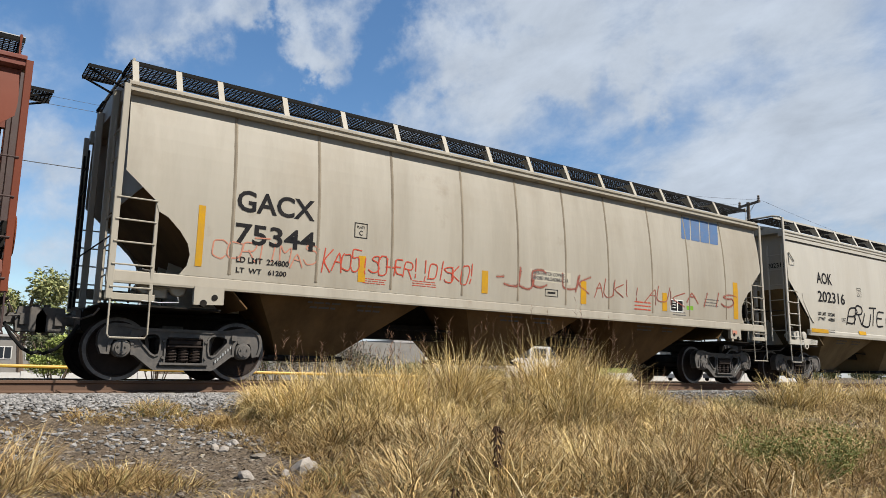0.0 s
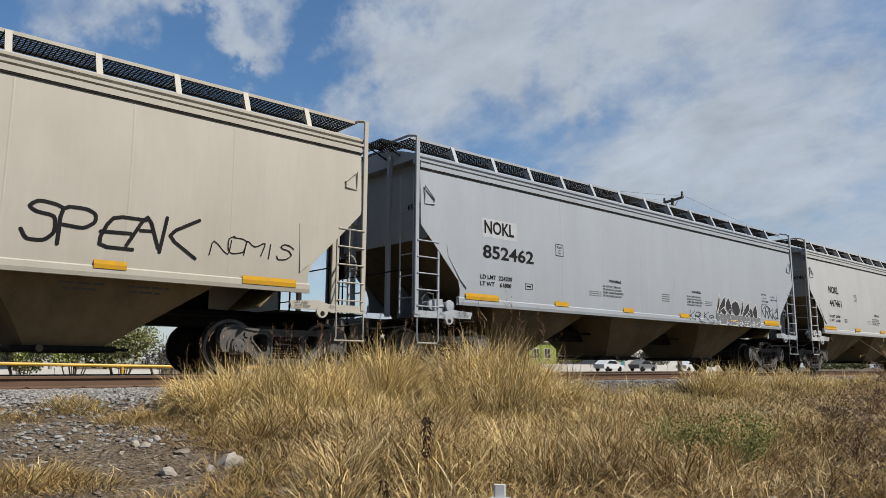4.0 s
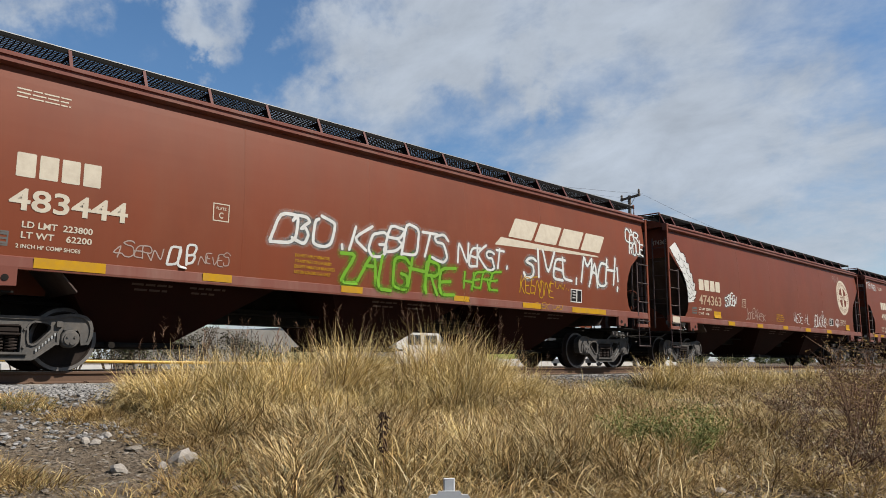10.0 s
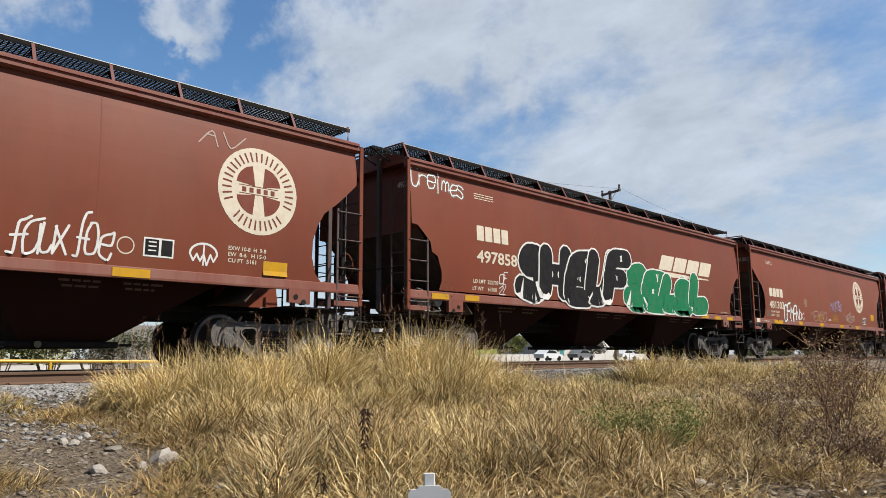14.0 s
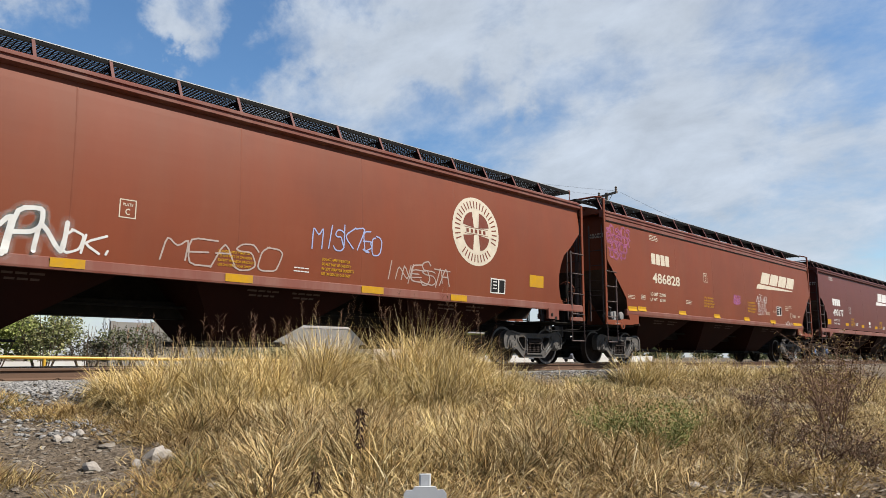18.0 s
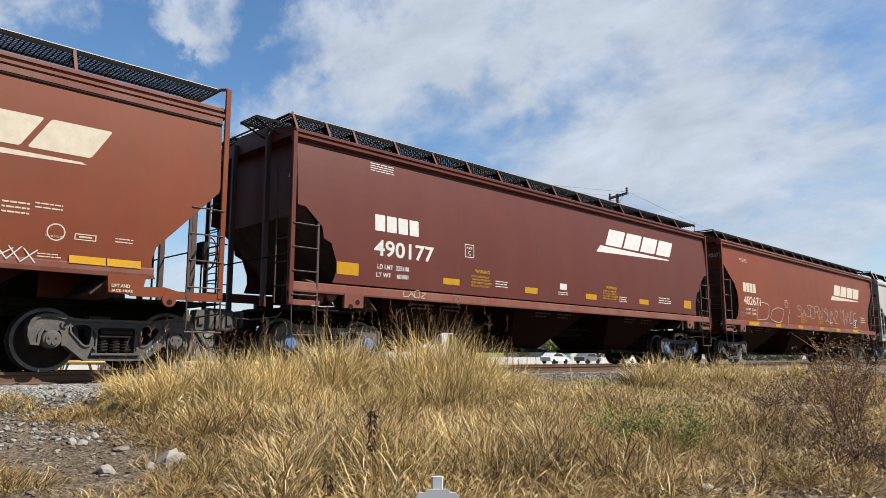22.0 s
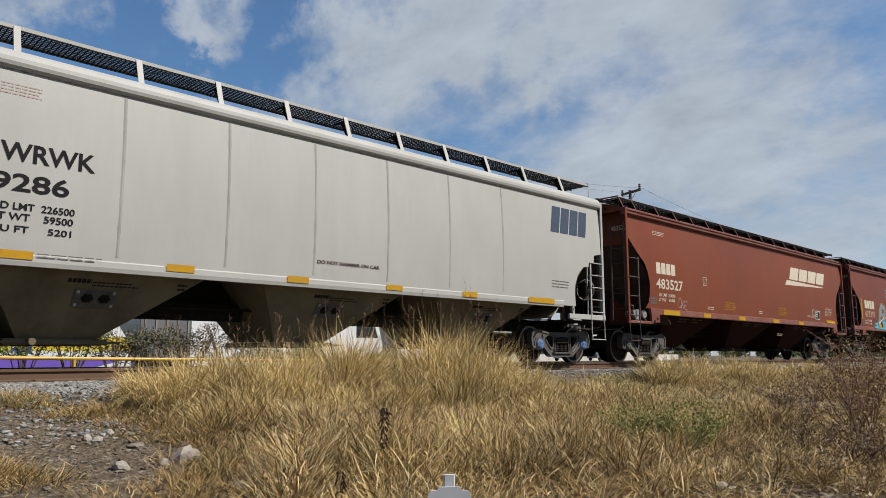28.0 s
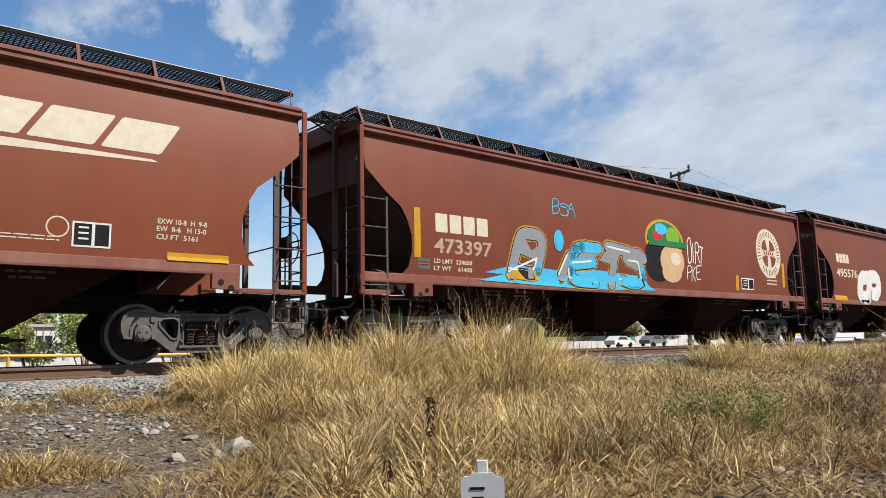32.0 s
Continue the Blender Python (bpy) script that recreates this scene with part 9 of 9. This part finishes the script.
txt(w, "USE ON LOADED CAR ONLY", 9.69, 1.879, 0.72, 0.065, "Y")
lines(w, "3", 4.68, 1.94, 0.46, 0.14, "C")
tag(w, "ABEAB", 10.54, 2.40, 1.03, 0.26, "W")
tag(w, "TAZUE", 10.58, 2.15, 0.94, 0.22, "W")
tag(w, "SOIM", 10.62, 1.92, 0.84, 0.22, "W")
label(w, "", 12.60, 2.02, 0.52, 0.36, "K")
lines(w, "3", 1.07, 1.90, 0.39, 0.12, "C")
panel(w, "", 1.82, 1.93, 0.24, 0.13, "C")
bar(w, "", 14.43, 1.55, 0.49, 0.11, "Y")
bar(w, "", 14.94, 1.55, 0.48, 0.11, "Y")
ring(w, "", 14.11, 1.90, 0.26, 0.24, "C")
panel(w, "", 14.48, 1.87, 0.29, 0.09, "C")
lines(w, "2", 14.11, 1.84, 0.24, 0.03, "C")
lines(w, "2", 15.03, 1.88, 0.28, 0.09, "C")
lines(w, "3", 13.56, 2.17, 0.33, 0.20, "C")
lines(w, "2", 13.95, 2.24, 0.35, 0.11, "C")
lines(w, "2", 12.22, 1.98, 0.35, 0.08, "C")
lines(w, "3", 11.46, 1.87, 0.44, 0.12, "C")
lines(w, "2", 14.03, 1.57, 0.30, 0.08, "C")
tag(w, "XXX", 13.50, 1.55, 0.50, 0.16, "W")
txt(w, "LIFT AND", 15.02, 1.225, 0.26, 0.05, "C")
txt(w, "JACK HERE", 15.02, 1.15, 0.30, 0.05, "C")
w = w10
mark(w, "4", 1.76, 2.79, 1.19, 0.32, "W")
txt(w, "490177", 1.74, 2.30, 1.59, 0.32, "W")
txt(w, "LD LMT  225100", 1.83, 1.94, 0.82, 0.09, "W")
txt(w, "LT WT    60900", 1.81, 1.78, 0.83, 0.09, "W")
lines(w, "4", 1.68, 3.90, 0.61, 0.19, "W")
plate(w, "", 4.27, 2.50, 0.29, 0.29, "W")
logo(w, "4", 9.65, 3.38, 4.16, 0.65, "WR")
bar(w, "", 0.88, 1.83, 0.50, 0.23, "Y")
bar(w, "", 3.62, 1.79, 0.49, 0.13, "Y")
bar(w, "", 6.34, 1.78, 0.47, 0.14, "Y")
bar(w, "", 8.84, 1.78, 0.50, 0.14, "Y")
bar(w, "", 11.52, 1.79, 0.51, 0.14, "Y")
bar(w, "", 14.20, 1.85, 0.47, 0.24, "Y")
txt(w, "WARNING", 4.59, 2.08, 0.48, 0.08, "Y")
txt(w, "DO NOT APPLY VIBRATOR", 4.48, 1.961, 0.57, 0.041, "Y")
txt(w, "TO ANY PART OF CAR BODY", 4.48, 1.894, 0.61, 0.041, "Y")
txt(w, "EXCEPT VIBRATOR BRACKETS", 4.48, 1.826, 0.66, 0.041, "Y")
txt(w, "USE ON LOADED CAR ONLY", 4.48, 1.759, 0.59, 0.041, "Y")
txt(w, "WARNING", 9.79, 2.08, 0.52, 0.08, "Y")
txt(w, "DO NOT APPLY VIBRATOR", 9.64, 1.977, 0.65, 0.039, "Y")
txt(w, "TO ANY PART OF CAR BODY", 9.64, 1.912, 0.69, 0.039, "Y")
txt(w, "EXCEPT VIBRATOR BRACKETS", 9.64, 1.847, 0.75, 0.039, "Y")
txt(w, "USE ON LOADED CAR ONLY", 9.64, 1.782, 0.68, 0.039, "Y")
lines(w, "3", 5.28, 1.85, 0.43, 0.17, "W")
lines(w, "3", 10.46, 1.80, 0.40, 0.17, "W")
patch(w, "", 7.72, 1.96, 0.28, 0.15, "W")
lines(w, "2", 7.63, 1.79, 0.43, 0.10, "W")
tag(w, "LAOZ", 2.48, 1.46, 0.62, 0.13, "C")
lines(w, "3", 12.62, 1.89, 0.76, 0.21, "W")
w = w11
mark(w, "4", 1.48, 2.71, 1.14, 0.33, "C")
txt(w, "482671", 1.46, 2.24, 1.49, 0.31, "C")
txt(w, "LD LMT  223600", 1.62, 1.93, 0.91, 0.08, "C")
txt(w, "LT WT    62400", 1.60, 1.78, 0.92, 0.09, "C")
lines(w, "3", 1.45, 3.69, 0.66, 0.14, "C")
plate(w, "", 5.34, 2.31, 0.26, 0.28, "C")
logo(w, "4", 11.13, 3.14, 4.22, 0.68, "CR")
tag(w, "DOI", 2.65, 1.86, 3.51, 0.59, "S")
tag(w, "SASORN", 6.57, 2.08, 3.13, 0.45, "S")
tag(w, "SUNZ MANDO", 9.83, 2.08, 4.46, 0.58, "S")
bar(w, "", 1.79, 1.42, 0.91, 0.13, "Y")
bar(w, "", 4.28, 1.42, 0.48, 0.12, "Y")
bar(w, "", 6.64, 1.44, 0.48, 0.12, "Y")
bar(w, "", 9.16, 1.45, 0.51, 0.12, "Y")
bar(w, "", 11.30, 1.44, 0.53, 0.13, "Y")
bar(w, "", 13.71, 1.46, 1.06, 0.14, "Y")
txt(w, "DO NOT APPLY VIBRATOR", 7.04, 1.933, 0.60, 0.057, "Y")
txt(w, "TO ANY PART OF CAR BODY", 7.04, 1.838, 0.64, 0.057, "Y")
txt(w, "EXCEPT VIBRATOR BRACKETS", 7.04, 1.742, 0.70, 0.057, "Y")
txt(w, "USE ON LOADED CAR ONLY", 7.04, 1.647, 0.63, 0.057, "Y")
txt(w, "DO NOT APPLY VIBRATOR", 9.05, 1.931, 0.59, 0.052, "Y")
txt(w, "TO ANY PART OF CAR BODY", 9.05, 1.844, 0.63, 0.052, "Y")
txt(w, "EXCEPT VIBRATOR BRACKETS", 9.05, 1.756, 0.69, 0.052, "Y")
txt(w, "USE ON LOADED CAR ONLY", 9.05, 1.669, 0.62, 0.052, "Y")
label(w, "", 13.91, 1.80, 0.53, 0.38, "K")
lines(w, "3", 15.03, 2.02, 0.73, 0.31, "C")
lines(w, "3", 10.54, 1.70, 0.41, 0.17, "C")
w = w12
txt(w, "WRWK", 2.17, 2.87, 1.19, 0.26, "K")
txt(w, "9286", 2.10, 2.46, 0.94, 0.25, "K")
txt(w, "LD LMT  226500", 2.16, 2.14, 0.97, 0.10, "K")
txt(w, "LT WT    59500", 2.14, 2.00, 0.98, 0.10, "K")
txt(w, "CU FT     5201", 2.13, 1.84, 0.98, 0.09, "K")
lines(w, "4", 2.12, 3.73, 0.50, 0.18, "S")
logo(w, "4", 13.85, 3.50, 1.61, 0.66, "BG")
txt(w, "DO NOT HAMMER ON CAR", 7.15, 1.83, 1.40, 0.065, "BN")
bar(w, "", 1.69, 1.50, 0.97, 0.11, "Y")
bar(w, "", 4.46, 1.50, 0.44, 0.11, "Y")
bar(w, "", 6.55, 1.48, 0.43, 0.11, "Y")
bar(w, "", 8.72, 1.48, 0.41, 0.10, "Y")
bar(w, "", 10.80, 1.47, 0.44, 0.11, "Y")
bar(w, "", 12.96, 1.47, 0.97, 0.12, "Y")
panel(w, "", 1.22, 1.78, 0.26, 0.15, "K")
lines(w, "2", 2.70, 1.51, 0.83, 0.08, "K")
lines(w, "3", 13.85, 1.90, 0.68, 0.21, "K")
w = w13
mark(w, "4", 1.40, 2.69, 1.14, 0.33, "C")
txt(w, "483527", 1.37, 2.24, 1.54, 0.30, "C")
txt(w, "LD LMT  224000", 1.51, 1.92, 0.93, 0.09, "C")
txt(w, "LT WT    62000", 1.50, 1.78, 0.93, 0.09, "C")
lines(w, "3", 1.37, 3.72, 0.67, 0.14, "C")
plate(w, "", 4.23, 2.49, 0.25, 0.27, "C")
logo(w, "4", 11.10, 3.21, 4.22, 0.68, "CR")
bar(w, "", 1.72, 1.42, 0.96, 0.14, "Y")
bar(w, "", 4.19, 1.42, 0.47, 0.13, "Y")
bar(w, "", 6.69, 1.42, 0.49, 0.13, "Y")
bar(w, "", 9.52, 1.42, 0.53, 0.13, "Y")
bar(w, "", 11.96, 1.42, 0.47, 0.13, "Y")
txt(w, "DO NOT APPLY VIBRATOR", 5.72, 1.895, 0.69, 0.042, "Y")
txt(w, "TO ANY PART OF CAR BODY", 5.72, 1.825, 0.74, 0.042, "Y")
txt(w, "EXCEPT VIBRATOR BRACKETS", 5.72, 1.755, 0.80, 0.042, "Y")
txt(w, "USE ON LOADED CAR ONLY", 5.72, 1.685, 0.72, 0.042, "Y")
txt(w, "DO NOT APPLY VIBRATOR", 10.08, 1.916, 0.67, 0.046, "Y")
txt(w, "TO ANY PART OF CAR BODY", 10.08, 1.839, 0.72, 0.046, "Y")
txt(w, "EXCEPT VIBRATOR BRACKETS", 10.08, 1.761, 0.78, 0.046, "Y")
txt(w, "USE ON LOADED CAR ONLY", 10.08, 1.684, 0.70, 0.046, "Y")
lines(w, "2", 8.36, 1.69, 0.32, 0.13, "W")
lines(w, "2", 4.52, 1.67, 0.41, 0.12, "C")
tag(w, "OKE", 2.65, 1.71, 0.48, 0.27, "S")
label(w, "", 13.78, 1.80, 0.50, 0.35, "K")
txt(w, "EXW 10-8  H  9-8", 14.91, 2.08, 0.74, 0.08, "C")
txt(w, "EW  8-6   H 15-0", 14.90, 1.97, 0.74, 0.08, "C")
txt(w, "CU FT  5161", 14.90, 1.85, 0.61, 0.08, "C")
ring(w, "", 13.47, 1.88, 0.26, 0.29, "C")
lines(w, "2", 12.94, 1.72, 0.69, 0.09, "C")
bar(w, "", 15.07, 1.57, 0.94, 0.12, "Y")
lines(w, "2", 9.75, 0.94, 0.51, 0.09, "C")
w = w14
mark(w, "4", 1.60, 2.55, 1.45, 0.37, "C")
txt(w, "473397", 1.56, 2.10, 1.53, 0.30, "C2")
txt(w, "LD LMT  224600", 1.55, 1.80, 0.99, 0.09, "C")
txt(w, "LT WT    61400", 1.55, 1.66, 0.99, 0.09, "C")
bar(w, "", 1.08, 2.32, 0.15, 0.95, "Y")
mural(w, "DIETS", 3.66, 1.98, 4.76, 1.21, "BLUE")
tag(w, "BSA", 5.04, 3.22, 0.78, 0.34, "L2")
face(w, "", 8.59, 2.46, 1.75, 1.68, "-")
tag(w, "OIRT", 10.46, 2.54, 0.74, 0.63, "W")
tag(w, "PKE", 10.40, 2.00, 0.67, 0.41, "W")
seal(w, "", 14.34, 2.81, 1.59, 1.56, "C")
label(w, "", 13.31, 1.80, 0.75, 0.34, "K")
bar(w, "", 12.99, 1.81, 0.16, 0.44, "Y")
bar(w, "", 15.93, 2.16, 0.15, 0.77, "Y")
lines(w, "3", 14.88, 1.96, 0.70, 0.32, "C")
for wagon, x in ((w5, 1.06), (w6, 1.26), (w8, 1.14), (w11, 1.18), (w13, 1.08), (w14, 1.16)):
    card_box(wagon, x, 1.73)
w = w15
mark(w, "4", 1.45, 3.00, 1.15, 0.33, "C")
txt(w, "495576", 1.34, 2.47, 1.86, 0.31, "C")
bubble(w, "OO", 3.17, 2.11, 1.93, 1.01, "CHALK")
bar(w, "", 1.03, 1.55, 1.07, 0.18, "Y")
end_number(w2, "202316", 3.25, "K")
end_number(w3, "852462", 3.25, "K")
end_number(w4, "447461", 3.25, "K")
end_number(w5, "483444", 3.70, "C")
end_number(w6, "474363", 3.70, "C")
end_number(w7, "497858", 3.75, "C")
end_number(w8, "481303", 3.70, "C")
end_number(w9, "486828", 3.55, "C")
end_number(w10, "490177", 3.50, "W")
end_number(w11, "482671", 3.70, "C")
end_number(w12, "9286", 3.40, "K")
end_number(w13, "483527", 3.70, "C")
end_number(w14, "473397", 3.70, "C")
end_number(w15, "495576", 3.70, "C")

txt(w2, "LIFT AND", 0.95, 1.205, 0.26, 0.045, "KS")
txt(w2, "JACK HERE", 0.95, 1.14, 0.30, 0.045, "KS")
txt(w2, "LIFT AND", 14.67, 1.205, 0.26, 0.045, "KS")
txt(w2, "JACK HERE", 14.67, 1.14, 0.30, 0.045, "KS")
txt(w2, "PULL", 0.50, 1.165, 0.12, 0.035, "KS")
txt(w2, "PULL", 15.35, 1.165, 0.12, 0.035, "KS")

txt(w3, "LIFT AND", 0.95, 1.205, 0.26, 0.045, "KS")
txt(w3, "JACK HERE", 0.95, 1.14, 0.30, 0.045, "KS")
txt(w3, "LIFT AND", 14.77, 1.205, 0.26, 0.045, "KS")
txt(w3, "JACK HERE", 14.77, 1.14, 0.30, 0.045, "KS")
txt(w3, "PULL", 0.50, 1.165, 0.12, 0.035, "KS")
txt(w3, "PULL", 15.45, 1.165, 0.12, 0.035, "KS")

txt(w4, "LIFT AND", 0.95, 1.205, 0.26, 0.045, "KS")
txt(w4, "JACK HERE", 0.95, 1.14, 0.30, 0.045, "KS")
txt(w4, "LIFT AND", 14.82, 1.205, 0.26, 0.045, "KS")
txt(w4, "JACK HERE", 14.82, 1.14, 0.30, 0.045, "KS")
txt(w4, "PULL", 0.50, 1.165, 0.12, 0.035, "KS")
txt(w4, "PULL", 15.50, 1.165, 0.12, 0.035, "KS")


def bay_stencils(w, code):
    """Small print on the slope of each bay, too worn to read."""
    rng = random.Random(w.name)
    for x0, p in BAYS_OF[w.name]:
        b = Build()
        for k, (dx, wd) in enumerate(((0.0, 0.62), (0.06, 0.50), (0.90, 0.60), (0.95, 0.44))):
            z = 1.27 - 0.075 * (k % 2)
            x = x0 + 0.22 * p + dx
            while wd > 0.05:
                d = min(wd, rng.uniform(0.08, 0.2))
                v = [(q, -(1.42 - 0.44 / 0.62 * (1.42 - h)) - 0.004, h) for q, h in ((x, z), (x + d, z), (x + d, z + 0.030), (x, z + 0.030))]
                b.add(v, [(0, 1, 2, 3)])
                x, wd = x + d + 0.03, wd - d - 0.03
        tagged(part("bay_print", b, INK[code], w, "faded small print on the bay"), kind="stuff")


for wagon in (w5, w6, w7, w8, w9, w10, w11, w13, w14):
    bay_stencils(wagon, "DM")
for wagon in (w1, w2, w3, w4):
    bay_stencils(wagon, "KG")


def vibrator_brackets(w):
    """A cast bracket on each bay, with a line of warning print above it."""
    def on(x, z, out):
        return (x, -(1.42 - 0.71 * (1.42 - z)) - out, z)

    def slab(b, xa, xb, za, zb, lo, hi):
        c = [(xa, za), (xb, za), (xb, zb), (xa, zb)]
        return b.add([on(x, z, lo) for x, z in c] + [on(x, z, hi) for x, z in c], [(0, 3, 2, 1), (4, 5, 6, 7), (0, 1, 5, 4), (1, 2, 6, 5), (2, 3, 7, 6), (3, 0, 4, 7)])
    for x0, p in BAYS_OF[w.name]:
        x = x0 + 1.24
        plate = part("vibrator_bracket", slab(Build(), x, x + 0.60, 0.88, 1.12, -0.01, 0.018), M["steel"], w, "dusty cast bracket bolted to the bay")
        for dx in (0.14, 0.38):
            part("lug", slab(slab(Build(), x + dx, x + dx + 0.10, 0.95, 1.06, 0.01, 0.06), x + dx - 0.03, x + dx + 0.13, 0.985, 1.025, 0.01, 0.04), M["grating"], plate)
        for dx in (0.05, 0.55):
            for z in (0.91, 1.09):
                part("bolt", slab(Build(), x + dx - 0.02, x + dx + 0.02, z - 0.02, z + 0.02, 0.01, 0.035), M["galv"], plate)
        b = Build()
        for xa, xb, za, zb in ((-0.12, 0.20, 1.215, 1.27), (0.22, 0.78, 1.222, 1.240), (0.22, 0.86, 1.180, 1.198), (1.45, 1.60, 1.25, 1.28), (1.47, 1.58, 1.19, 1.22)):
            while xa < xb:
                slab(b, xa + x, min(xa + 0.05, xb) + x, za, zb, 0.0, 0.004)
                xa += 0.062
        tagged(part("bay_print", b, INK["K"], w, "small black warning print on the bay"), kind="stuff")


vibrator_brackets(w12)


# ---- what moves ----
def motions():
    def along(t):
        for (a, sa), (b, sb) in zip(TRAIN, TRAIN[1:]):
            if a <= t <= b:
                return sa + (sb - sa) * (t - a) / (b - a)
        return TRAIN[-1][1]

    for wagon, front in WAGONS:
        walk(wagon, [(t, pose(front + s, 0, 0)) for t, s in TRAIN])
    ticks = [i / 12 for i in range(32 * 12 + 1)]
    for ws in WHEELSETS:
        x, y, z = ws.location
        walk(ws, [(t, pose(x, y, z, 0, math.degrees(along(t) / RAD), 0)) for t in ticks])

    # the truck and the van on the street, waiting out of view before and after their run
    for ob, start in ((truck, 16.6), (van, 7.3)):
        walk(ob, [(t, pose(start + 12.7 * (t - 28), 15, -0.535)) for t in (0, 8, 16, 24, 27, 28, 29, 30, 31, 32)])


motions()
